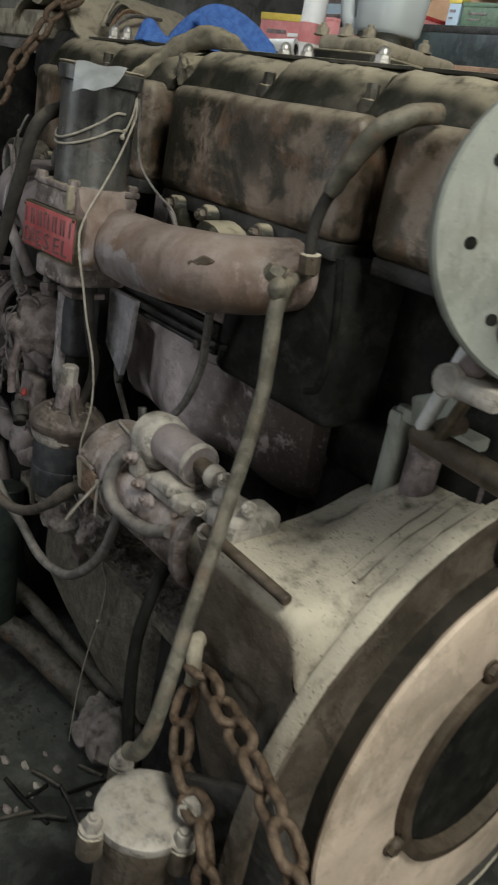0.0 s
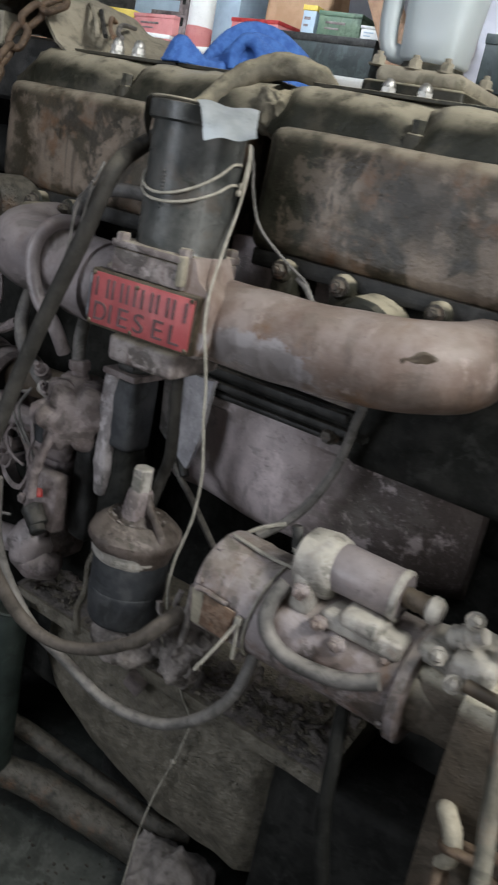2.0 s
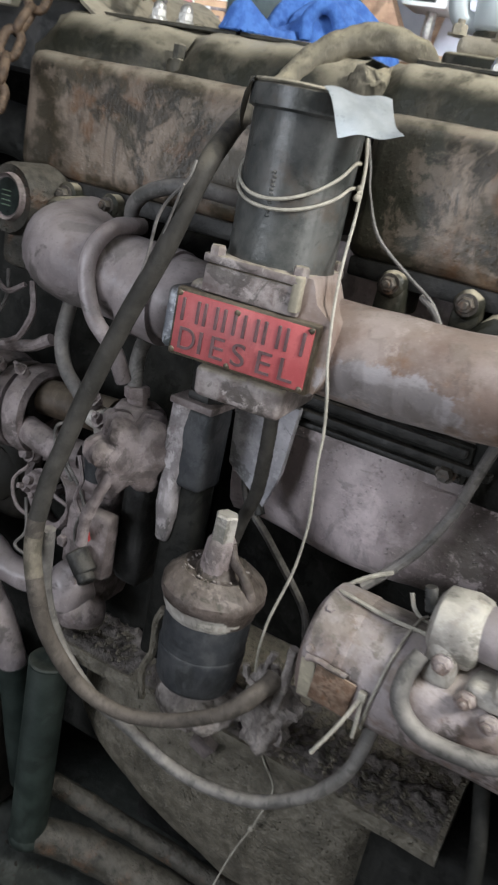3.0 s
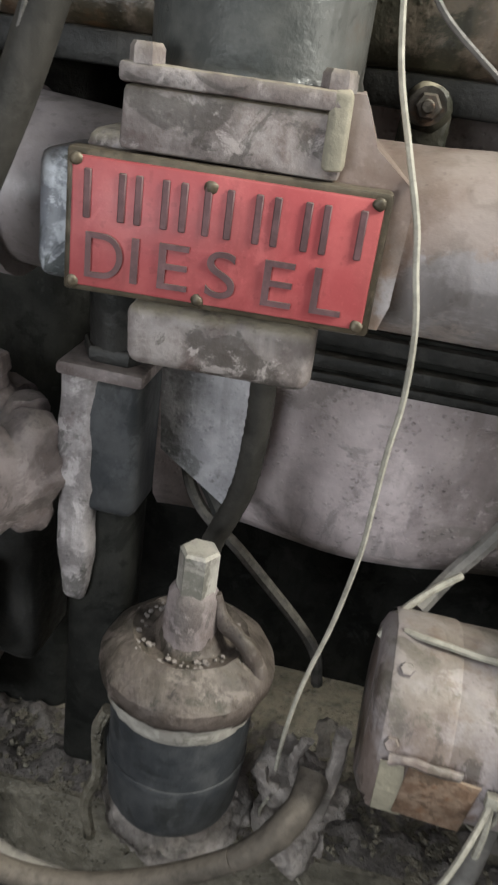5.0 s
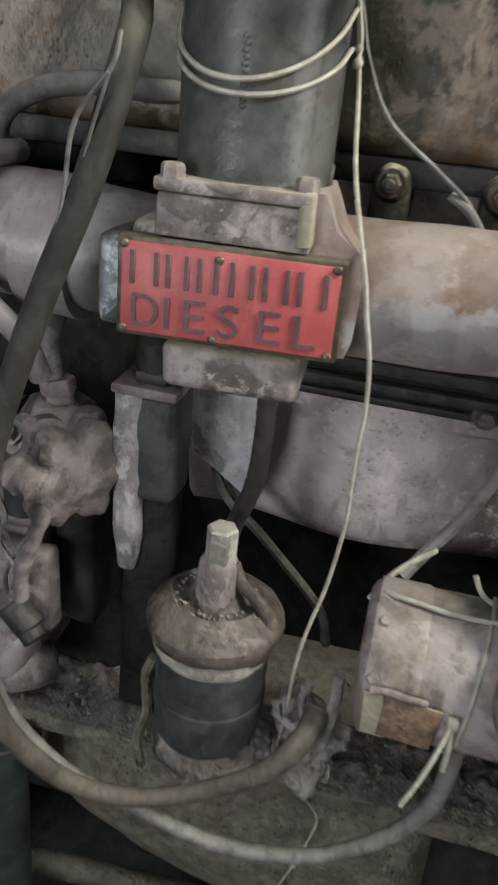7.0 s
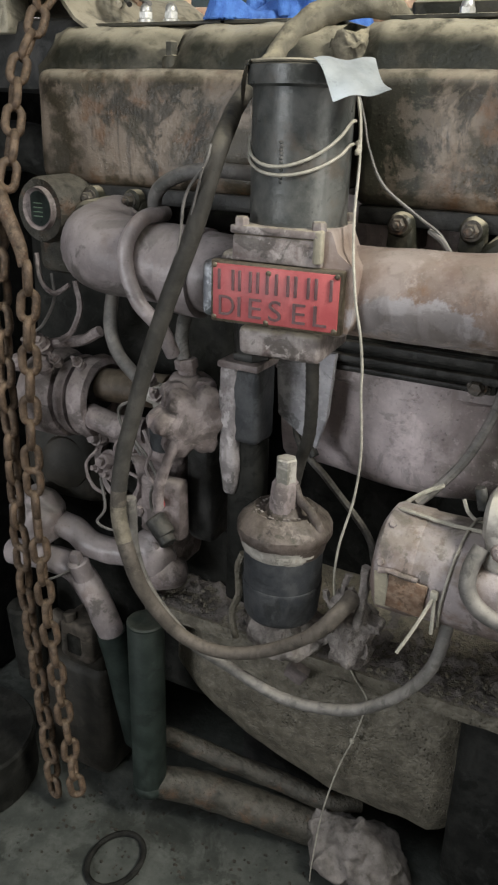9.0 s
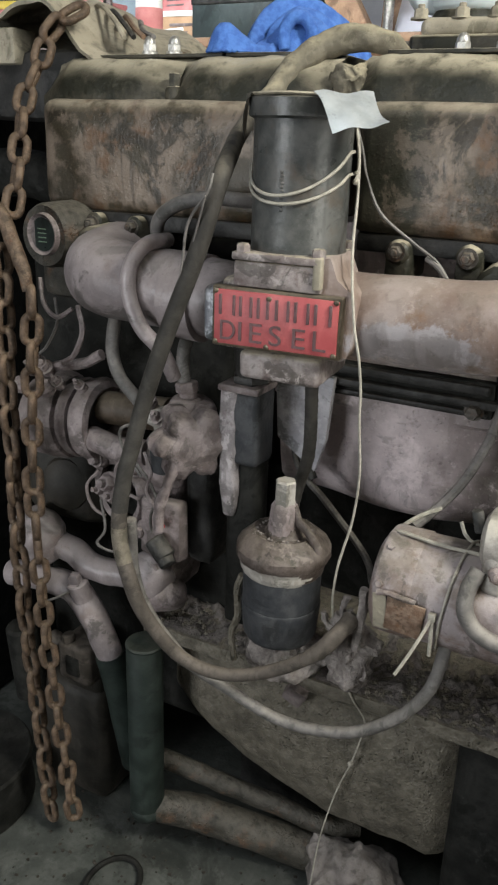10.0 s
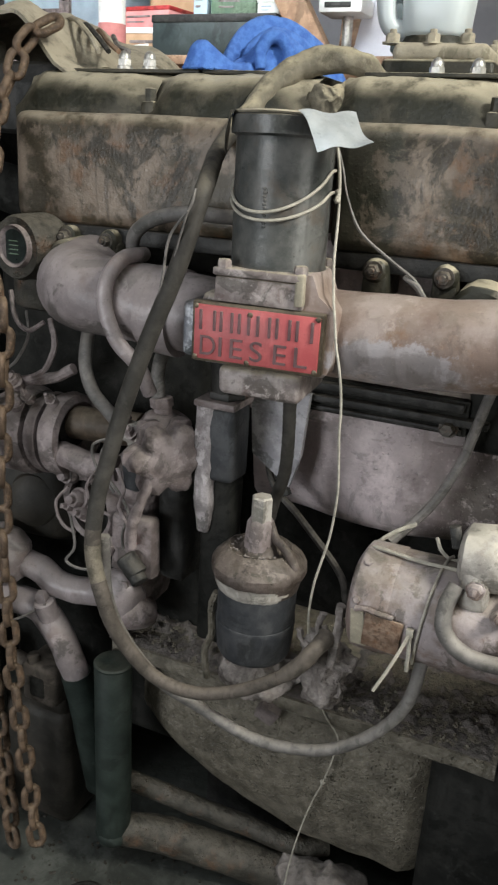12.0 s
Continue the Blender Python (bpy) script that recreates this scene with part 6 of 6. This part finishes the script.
part("long_arm", roughen(cyl((0.885, 0.02, 1.20), (1.02, -0.05, 1.37), 0.014, 16, 0.003), 0.001, 0.02), M_cast, sf)
part("clamp", roughen(join(box((0.885, -0.01, 1.185), (0.95, 0.04, 1.21), 0.008), cyl((0.888, -0.012, 1.20), (0.888, 0.045, 1.20), 0.018, 16, 0.003)), 0.001, 0.02), M_pale, sf)
part("stay_bracket", roughen(moved(box((-0.05, -0.01, -0.02), (0.05, 0.01, 0.02), 0.006), pose(0.745, 0.19, 1.10, 0, -25, -20)), 0.001, 0.03), M_disc, sf, "pale grey-green stay")
part("cross_link", roughen(cyl((0.78, 0.20, 1.09), (0.80, 0.09, 1.092), 0.014, 12, 0.002), 0.001, 0.02), M_brown, sf)

# ---- on the floor ----
rg = join(lump((0.135, 0.165, 0.045), 0.078, (1.25, 0.9, 0.85), 0.0, sub=5), lump((0.075, 0.185, 0.078), 0.036, (1.1, 1, 1), 0.0, sub=5))
for size, amt in ((0.07, 0.030), (0.03, 0.014), (0.012, 0.003)):
    roughen(rg, amt, size, size * 70)
for v in rg.verts:
    v.co.z = max(v.co.z, FLOOR + 0.001)
tagged(part("crumpled_rag", rg, M_rag, None, sharp=80), "crumpled dirty grey rag heaped under the sump", "rag")
tagged(part("rubber_ring", tube([(-0.285 + 0.05 * math.cos(2 * math.pi * k / 24), -0.045 + 0.065 * math.sin(2 * math.pi * k / 24), FLOOR + 0.006) for k in range(25)], 0.006, 8, 2), M_pitch), "thin black rubber ring lying on the floor", "ring")
rnd = random.Random(31)
for k, (a, b) in enumerate((((0.112, -0.071), (0.263, -0.040)), ((0.204, -0.151), (0.223, -0.054)), ((0.177, 0.024), (0.315, 0.008)), ((0.208, 0.017), (0.217, 0.130)),
                            ((0.150, 0.085), (0.205, 0.115)), ((0.254, 0.019), (0.294, 0.120)), ((0.181, -0.051), (0.170, 0.0)), ((0.12, -0.01), (0.19, 0.02)), ((0.235, -0.06), (0.275, -0.005)))):
    p, q = Vector((*a, FLOOR + 0.006)), Vector((*b, FLOOR + 0.006 + 0.004 * (k % 3)))
    mid = (p + q) / 2 + Vector((rnd.uniform(-0.006, 0.006), rnd.uniform(-0.006, 0.006), 0.003))
    tagged(part("scrap_rod", roughen(tube([p, mid, q], rnd.uniform(0.004, 0.0065), 7, 4), 0.0015, 0.02), (M_pitch, M_runpipe, M_black)[k % 3]), "thin dark scrap stick lying on the dirty floor", "scrap", "scraps on the floor")
for k, (x, y) in enumerate(((0.094, -0.018), (0.138, 0.040), (0.176, -0.040), (0.160, -0.019), (0.187, -0.097), (0.263, 0.095), (0.180, -0.119), (0.081, 0.036), (0.197, -0.08), (0.23, 0.07), (0.29, 0.05), (0.06, -0.05))):
    r = rnd.uniform(0.004, 0.010)
    tagged(part("rubble", lump((x, y, FLOOR + r * 0.4), r, (rnd.uniform(1.0, 1.9), 1, 0.5), r * 0.5, 0.012, 2, k), (M_pale, M_cast, M_dirt)[k % 3]), "small flat crumb of pale rubble on the floor", "rubble", "rubble on the floor")
dr = thing("oil_drum", (-0.66, 0.0, FLOOR), "squat black oil drum in the dark by the chain", "drum")
part("shell", roughen(lathe([(FLOOR, 0.15), (FLOOR + 0.01, 0.155), (FLOOR + 0.07, 0.15), (FLOOR + 0.115, 0.155), (FLOOR + 0.122, 0.15), (FLOOR + 0.118, 0.143)], (-0.71, -0.02, 0), (0, 0, 1), 36), 0.001, 0.05), M_pitch, dr)
part("lid", cyl((-0.71, -0.02, FLOOR + 0.10), (-0.71, -0.02, FLOOR + 0.108), 0.145, 36), M_pitch, dr)
gb = thing("gear_box", (-0.55, 0.14, FLOOR), "dark oily steering box with an open square mouth", "casing")
part("body", roughen(join(box((-0.60, 0.11, FLOOR), (-0.42, 0.28, 0.30), 0.03, 3), box((-0.53, 0.12, 0.27), (-0.43, 0.22, 0.36), 0.02, 3)), 0.006, 0.05), M_darkbrown, gb)
part("fitting", roughen(join(box((-0.500, 0.075, 0.335), (-0.418, 0.16, 0.425), 0.012, 3), cyl((-0.478, 0.09, 0.42), (-0.480, 0.09, 0.442), 0.013, 10, 0.003), cyl((-0.505, 0.10, 0.40), (-0.535, 0.10, 0.41), 0.018, 12, 0.003)), 0.003, 0.02), M_hose_worn, gb, "dusty brown fitting with a square mouth")
part("mouth", box((-0.478, 0.071, 0.355), (-0.442, 0.082, 0.402), 0.006), M_pitch, gb)
part("stub", roughen(cyl((-0.60, 0.10, 0.24), (-0.605, 0.09, 0.42), 0.034, 16, 0.006), 0.002, 0.03), M_pitch, gb)

for pts, r in ((((-0.47, 0.06, 1.16), (-0.455, 0.05, 1.12), (-0.43, 0.05, 1.10), (-0.405, 0.06, 1.115)), 0.004), (((-0.40, 0.07, 1.12), (-0.385, 0.06, 1.08), (-0.40, 0.055, 1.04), (-0.43, 0.06, 1.02)), 0.005),
               (((-0.30, 0.05, 0.88), (-0.315, 0.045, 0.85), (-0.30, 0.045, 0.82), (-0.27, 0.05, 0.805)), 0.003), (((-0.37, 0.07, 0.83), (-0.39, 0.06, 0.80), (-0.375, 0.055, 0.765), (-0.35, 0.06, 0.75)), 0.003),
               (((-0.25, 0.04, 0.90), (-0.232, 0.03, 0.87), (-0.24, 0.03, 0.835), (-0.222, 0.035, 0.80), (-0.228, 0.04, 0.775)), 0.0034)):
    tagged(part("loose_wire", roughen(tube(pts, r, 6), 0.0008, 0.01), M_cast), "thin dusty grey wire among the pumps", "wire", "wires among the pumps")
for x, y, z, r in ((-0.47, 0.06, 1.005, 0.014), (-0.44, 0.055, 0.985, 0.010), (-0.50, 0.06, 1.00, 0.012), (-0.395, 0.06, 0.985, 0.009), (-0.245, 0.045, 0.99, 0.012), (-0.225, 0.04, 0.965, 0.010)):
    tagged(part("pump_stud", roughen(join(hexhead((x, y, z), (0.1, -0.7, 0.6), r * 0.8, 0.012, True, 0.008), lump((x, y + 0.006, z - 0.006), r, sub=3)), 0.0025, 0.009), M_cast), "dust-coated stud and nut on the pump", "stud", "studs on the pumps")

# ---- on top of the engine ----
# the towel: soft folds falling away from their crests, and a loop at its front
CRESTS = [(spline([Vector(p) for p in pts], 10), fall) for pts, fall in (
    (((-0.221, 0.315, 1.545), (-0.219, 0.335, 1.570), (-0.209, 0.365, 1.598), (-0.186, 0.385, 1.611), (-0.153, 0.405, 1.608), (-0.122, 0.435, 1.590), (-0.090, 0.465, 1.560), (-0.074, 0.478, 1.530)), 150),
    (((-0.190, 0.335, 1.560), (-0.165, 0.355, 1.588), (-0.135, 0.375, 1.586), (-0.108, 0.405, 1.566), (-0.088, 0.43, 1.530)), 190),
    (((-0.155, 0.318, 1.574), (-0.135, 0.335, 1.578), (-0.108, 0.358, 1.562), (-0.090, 0.38, 1.530)), 210),
    (((-0.196, 0.30, 1.532), (-0.185, 0.315, 1.545), (-0.168, 0.325, 1.562), (-0.155, 0.33, 1.572)), 150),
    (((-0.259, 0.262, 1.530), (-0.252, 0.266, 1.552), (-0.236, 0.270, 1.558), (-0.216, 0.278, 1.541), (-0.196, 0.288, 1.530), (-0.172, 0.298, 1.530)), 130))]
cloth = bmesh.new()
nu, nv = 96, 104
g = []
for i in range(nu + 1):
    col_ = []
    for j in range(nv + 1):
        x, y = -0.285 + 0.235 * i / nu, 0.235 + 0.275 * j / nv
        wx, wy = x + 0.004 * noise.noise(Vector((x * 40, y * 40, 1))), y + 0.004 * noise.noise(Vector((x * 40, y * 40, 7)))
        top = max(p.z - fall * ((wx - p.x) ** 2 + (wy - p.y) ** 2) / (1 + 14 * math.hypot(wx - p.x, wy - p.y)) for crest, fall in CRESTS for p in crest)
        col_.append(cloth.verts.new((x, y, max(1.516, top + 0.0012 * noise.noise(Vector((x * 160, y * 160, 0)))))))
    g.append(col_)
for i in range(nu):
    for j in range(nv):
        quad = (g[i][j], g[i + 1][j], g[i + 1][j + 1], g[i][j + 1])
        if max(v.co.z for v in quad) > 1.5175:
            cloth.faces.new(quad)
bmesh.ops.delete(cloth, geom=[v for v in cloth.verts if not v.link_faces], context='VERTS')
bmesh.ops.solidify(cloth, geom=cloth.faces[:], thickness=0.003)
cloth = join(cloth, roughen(tube([(-0.151, 0.298, 1.520), (-0.154, 0.301, 1.546), (-0.144, 0.308, 1.566), (-0.127, 0.315, 1.567), (-0.114, 0.32, 1.550), (-0.116, 0.325, 1.530), (-0.124, 0.335, 1.522)], 0.009, 14, 10, (0.008, 0.010, 0.011, 0.010, 0.010, 0.009)), 0.0015, 0.02))
tagged(part("blue_towel", cloth, M_blue, None, sharp=80), "crumpled bright blue towel lying on the valve covers", "towel")
# the filler casting and its jug stand on the middle cover
fb = thing("filler_base", (0.08, 0.60, 1.514), "tan dusty casting with bolts carrying the white jug", "casting")
part("base", roughen(box((-0.012, 0.49, 1.512), (0.182, 0.76, 1.560), 0.010, 3), 0.002, 0.04), M_cover, fb)
part("upper_step", roughen(box((0.0, 0.51, 1.557), (0.165, 0.75, 1.588), 0.012, 3), 0.003, 0.03), M_tarp, fb)
part("jug_seat", roughen(lathe([(1.585, 0.066), (1.60, 0.064), (1.613, 0.056)], (0.040, 0.660, 0), (0, 0, 1), 28), 0.002, 0.03), M_cover, fb)
for x, y in ((-0.004, 0.525), (0.066, 0.527), (0.124, 0.53), (0.15, 0.66)):
    part("base_bolt", roughen(hexhead((x, y, 1.586), (0, 0, 1), 0.0125, 0.014, True, 0.007), 0.0008, 0.01), M_tarp, fb)
JB = Matrix.Translation((0.030, 0.025, 0.015)) @ Matrix.Translation((0.010, 0.635, 1.598)) @ Matrix.Diagonal((0.90, 0.90, 1.0, 1)) @ Matrix.Translation((-0.010, -0.635, -1.598))
jg = thing("plastic_jug", JB @ Vector((0.010, 0.635, 1.598)), "milky white plastic jug with a side handle, partly see-through", "jug")


def jug_shell():
    bm = bmesh.new()
    rings = []
    for z, w in ((0.0, 0.058), (0.008, 0.066), (0.06, 0.070), (0.12, 0.075), (0.19, 0.080), (0.24, 0.078), (0.275, 0.055), (0.295, 0.028), (0.32, 0.026)):
        ring = []
        for k in range(40):
            a = 2 * math.pi * k / 40
            c, s_ = math.cos(a), math.sin(a)
            q = (abs(c) ** 3.5 + abs(s_) ** 3.5) ** (-1 / 3.5) if z < 0.25 else 1.0
            dent = 1 - 0.06 * math.exp(-((z - 0.11) / 0.05) ** 2) * max(0, -s_) ** 3
            ring.append(bm.verts.new((0.010 + w * q * c, 0.635 + w * q * s_ * 0.95 * dent, 1.598 + z)))
        rings.append(ring)
    for p_, q_ in zip(rings, rings[1:]):
        for k in range(40):
            bm.faces.new((p_[k], p_[(k + 1) % 40], q_[(k + 1) % 40], q_[k]))
    bm.faces.new(rings[0][::-1])
    bm.faces.new(rings[-1])
    return bm


part("shell", moved(jug_shell(), JB), M_jug, jg, "", 60)
part("handle", moved(tube([(-0.03, 0.61, 1.815), (-0.07, 0.60, 1.80), (-0.088, 0.595, 1.76), (-0.092, 0.595, 1.70), (-0.090, 0.595, 1.65), (-0.078, 0.60, 1.615), (-0.04, 0.62, 1.608)], 0.02, 14, 8, (0.034, 0.032, 0.026, 0.022, 0.020, 0.018, 0.016)), JB), M_jug, jg)
part("lid", moved(cyl((0.010, 0.635, 1.917), (0.010, 0.635, 1.94), 0.03, 24, 0.003), JB), M_paleblue, jg)

# dusty canvas and planks thrown over the front end
cv = thing("canvas_heap", (-0.62, 0.40, 1.44), "dusty tan canvas and straps heaped on the engine's front end", "canvas")


def canvas(u, v):
    x, y = -0.86 + 0.37 * u, 0.22 + 0.43 * v + 0.10 * max(0, u - 0.75) * (1 - v)
    z = 1.540 + 0.06 * math.sin(3.1 * u) + 0.014 * abs(math.sin(7 * u + 6 * v)) - 0.03 * max(0, u - 0.72) / 0.28 - 0.02 * max(0, 0.2 - v) / 0.2 + 0.012 * math.sin(11 * u + 4 * v) + 0.012 * noise.noise(Vector((7 * u, 7 * v, 3)))
    return Vector((x, y, z))


part("canvas", crumpled(30, 24, canvas, 0.006), M_tarp, cv, "", 80)
part("padding", roughen(box((-0.80, 0.26, 1.40), (-0.52, 0.62, 1.52), 0.02), 0.004, 0.06), M_black, cv)
for k in range(4):
    part("strap", tube([(-0.66 + 0.03 * k, 0.42 + 0.02 * k, 1.585), (-0.58 + 0.03 * k, 0.36, 1.60 - 0.01 * k), (-0.50 + 0.02 * k, 0.30, 1.565 - 0.006 * k), (-0.46 + 0.02 * k, 0.27, 1.535)], 0.0045, 6), (M_tarp, M_black, M_wood, M_cable)[k], cv)
cv.location += Vector((0.02, 0, 0.006))
tagged(part("steel_bar", roughen(box((-1.15, 0.24, 1.50), (-0.66, 0.30, 1.56), 0.006), 0.002, 0.06), M_tarp), "dusty flat steel bar lying across the front end", "bar")
rad = thing("radiator_guard", (-1.05, 0.45, 0.9), "black radiator with a wire mesh guard", "radiator")
part("core", roughen(box((-1.30, 0.20, FLOOR), (-0.90, 0.85, 1.47), 0.015), 0.002, 0.1), M_pitch, rad)
for k in range(12):
    part("mesh_wire", cyl((-1.29 + 0.033 * k, 0.192, 0.95), (-1.29 + 0.033 * k, 0.192, 1.46), 0.0025, 6), M_green, rad)
for k in range(14):
    part("mesh_wire", cyl((-1.30, 0.19, 0.98 + 0.035 * k), (-0.90, 0.19, 0.98 + 0.035 * k), 0.0025, 6), M_green, rad)
part("hose_stub", roughen(tube([(-0.90, 0.40, 1.30), (-0.76, 0.40, 1.30), (-0.60, 0.42, 1.25)], 0.05, 16), 0.002, 0.05), M_pitch, rad)
# clod of dirt and torn gasket between the covers
gk = lump((-0.005, 0.245, 1.462), 0.035, (1.25, 1.0, 1.0), 0.0, sub=5)
for size, amt in ((0.04, 0.018), (0.018, 0.01), (0.007, 0.004)):
    roughen(gk, amt, size, size * 90)
tagged(part("dirt_clod", gk, M_hose_dusty, None, sharp=80), "dry clod of tan dirt between two valve covers", "dirt")

# ---- shelf behind the engine ----
ST = 1.80
shelf = thing("storage_shelf", (-1.7, 2.85, FLOOR), "tall wooden shelf crowded with boxes behind the engine", "shelf")
part("top_board", box((-4.2, 2.45, ST - 0.04), (0.4, 3.4, ST), 0.006), M_wood, shelf)
part("lower_board", box((-4.2, 2.45, 0.9), (0.4, 3.4, 0.94), 0.006), M_wood, shelf)
for x in (-4.1, -2.3, -0.9, 0.3):
    for y in (2.5, 3.35):
        part("leg", box((x - 0.04, y - 0.04, FLOOR), (x + 0.04, y + 0.04, ST - 0.04), 0.005), M_wood, shelf)
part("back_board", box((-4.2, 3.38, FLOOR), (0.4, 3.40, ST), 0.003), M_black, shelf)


def carton(at, size, mat, label, turn=0.0, stripe=None):
    t_ = thing("carton", at, label, "box", "boxes on the shelf")
    m = pose(*at, 0, 0, turn)
    w, d, h = size
    part("body", moved(box((-w / 2, -d / 2, 0), (w / 2, d / 2, h), 0.006), m), mat, t_)
    part("lid", moved(box((-w / 2 - 0.003, -d / 2 - 0.004, h * 0.84), (w / 2 + 0.003, d / 2 + 0.003, h + 0.004), 0.003), m), stripe or mat, t_)
    for k in range(0 if mat is M_teal else 2):
        part("print_bar", moved(box((-w * 0.32, -d / 2 - 0.003, h * (0.28 + 0.24 * k)), (w * (0.02 + 0.12 * k), -d / 2 + 0.002, h * (0.36 + 0.26 * k)), 0.001), m), M_cast if mat is not M_white else M_paleblue, t_)
    return t_


carton((-2.47, 2.70, ST), (0.32, 0.25, 0.10), M_pink, "pink carton with a pale lid on the shelf", 6, M_white)
carton((-2.43, 2.72, ST + 0.105), (0.30, 0.22, 0.09), M_pink, "pink carton stacked on another", -5)
carton((-2.86, 2.80, ST), (0.34, 0.25, 0.22), M_pink, "pink carton at the end of the row", 10, M_yellow)
carton((-2.53, 3.10, ST), (0.75, 0.3, 0.15), M_card, "long brown carton behind the pink ones", 0, M_white)
carton((-2.53, 3.10, ST + 0.155), (0.75, 0.3, 0.35), M_paleblue, "large pale blue metal case on a carton", 0)
carton((-1.79, 2.72, ST), (0.28, 0.22, 0.13), M_card, "brown cardboard carton on the shelf", 4, M_white)
carton((-1.81, 2.74, ST + 0.135), (0.30, 0.20, 0.09), M_pink, "red-pink carton lying on the cardboard one", -6, M_redplug)
carton((-1.43, 2.72, ST), (0.62, 0.26, 0.18), M_teal, "dark teal drawer case on the shelf", 0, M_black)
carton((-1.35, 2.70, ST + 0.185), (0.22, 0.14, 0.10), M_dgreen, "green tin standing on the drawer case", 3)
carton((-1.18, 2.68, ST + 0.185), (0.10, 0.10, 0.055), M_white, "small white carton on the drawer case", 4)
carton((-1.52, 2.68, ST + 0.185), (0.07, 0.08, 0.12), M_paleblue, "narrow blue and yellow packet on the drawer case", 3, M_yellow)
carton((-0.43, 2.45, ST), (0.22, 0.2, 0.2), M_teal, "dark teal box on the shelf", 8)
tubeo = thing("white_tube", (-1.30, 1.6, 1.588), "tall white cardboard tube standing on the crate", "tube")
part("wall", lathe([(1.589, 0.046), (2.35, 0.046), (2.36, 0.042)], (-1.30, 1.6, 0), (0, 0, 1), 28), M_white, tubeo)
part("band", lathe([(1.72, 0.0472), (1.79, 0.0472)], (-1.30, 1.6, 0), (0, 0, 1), 28, False), M_pink, tubeo, "pale red printed band")
post = thing("slotted_post", (-2.27, 2.66, ST), "grey slotted steel post on the shelf", "post")
part("angle", box((-2.305, 2.64, ST), (-2.245, 2.665, 2.85), 0.003), M_cast, post)
for k in range(9):
    part("slot", box((-2.285, 2.6375, ST + 0.06 + 0.1 * k), (-2.265, 2.6425, ST + 0.10 + 0.1 * k), 0.002), M_pitch, post)
bag = roughen(box((-1.93, 2.82, ST), (-1.55, 3.08, ST + 0.55), 0.05, 4), 0.0, 0.12)
bmesh.ops.subdivide_edges(bag, edges=bag.edges[:], cuts=3, use_grid_fill=True)
roughen(bag, 0.035, 0.16, 2.0)
roughen(bag, 0.012, 0.05, 3.0)
for v in bag.verts:
    v.co.z = max(v.co.z, ST + 0.001)
tagged(part("paper_bag", bag, M_card, None, sharp=70), "large crumpled brown paper bag on the shelf", "bag")
tagged(part("brace_timber", moved(box((-0.06, -0.04, -0.55), (0.06, 0.04, 0.75), 0.006), pose(-1.03, 2.55, 2.02, 0, -32, 0)), M_wood), "rough brown timber brace leaning over the shelf", "timber")
tagged(part("plywood_panel", moved(box((-0.24, -0.012, -0.02), (0.24, 0.012, 0.9), 0.003), pose(-0.77, 3.15, ST + 0.02, -6, 0, 4)), M_wood), "brown plywood panel standing on the shelf", "panel")
tagged(part("grey_sheet", moved(box((-0.14, -0.004, -0.005), (0.14, 0.004, 0.5), 0.002), pose(-0.71, 2.85, ST + 0.012, -10, 8, 0)), M_palewall), "pale grey metal sheet leaning on the panel", "sheet")
dp = thing("drill_stand", (-0.86, 2.80, ST), "bright steel drill stand with a white head", "drill stand")
part("column", cyl((-0.86, 2.8, ST), (-0.86, 2.8, 2.3), 0.022, 16), M_chrome, dp)
part("head", box((-0.97, 2.70, 2.0), (-0.77, 2.88, 2.07), 0.012), M_white, dp)
part("slot", box((-0.94, 2.694, 2.02), (-0.82, 2.703, 2.042), 0.003), M_black, dp)
part("foot", box((-0.98, 2.68, ST), (-0.75, 2.92, ST + 0.02), 0.004), M_cast, dp)
roll = thing("paper_roll", (-1.02, 1.15, 1.6), "white roll lying on a dusty crate", "roll")
part("roll", moved(lathe([(0, 0.02), (0, 0.034), (0.16, 0.034), (0.16, 0.02)], (0, 0, 0), (1, 0, 0), 24, False), pose(-1.06, 1.15, 1.625, 0, -8, 30)), M_white, roll)
part("core", moved(cyl((0.002, 0, 0), (0.155, 0, 0), 0.021, 18), pose(-1.06, 1.15, 1.625, 0, -8, 30)), M_black, roll)
crate = thing("tool_crate", (-0.8, 1.25, FLOOR), "dark crate stacked with tools behind the engine", "crate")
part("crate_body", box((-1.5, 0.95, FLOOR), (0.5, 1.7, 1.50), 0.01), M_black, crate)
part("crate_top", roughen(box((-1.52, 0.93, 1.50), (0.52, 1.72, 1.588), 0.008), 0.003, 0.08), M_wood, crate)
for k in range(9):
    x = -1.3 + 0.19 * k
    tagged(part("hand_tool", roughen(moved(cyl((-0.09, 0, 0), (0.09, 0, 0), 0.012 + 0.006 * (k % 3), 10, 0.003), pose(x, 1.05 + 0.05 * (k % 4), 1.606 + 0.004 * (k % 2), 0, 0, 37 * k)), 0.002, 0.03), (M_cast, M_white, M_black, M_paleblue)[k % 4]), "small hand tool lying on the crate", "tool", "tools on the crate")
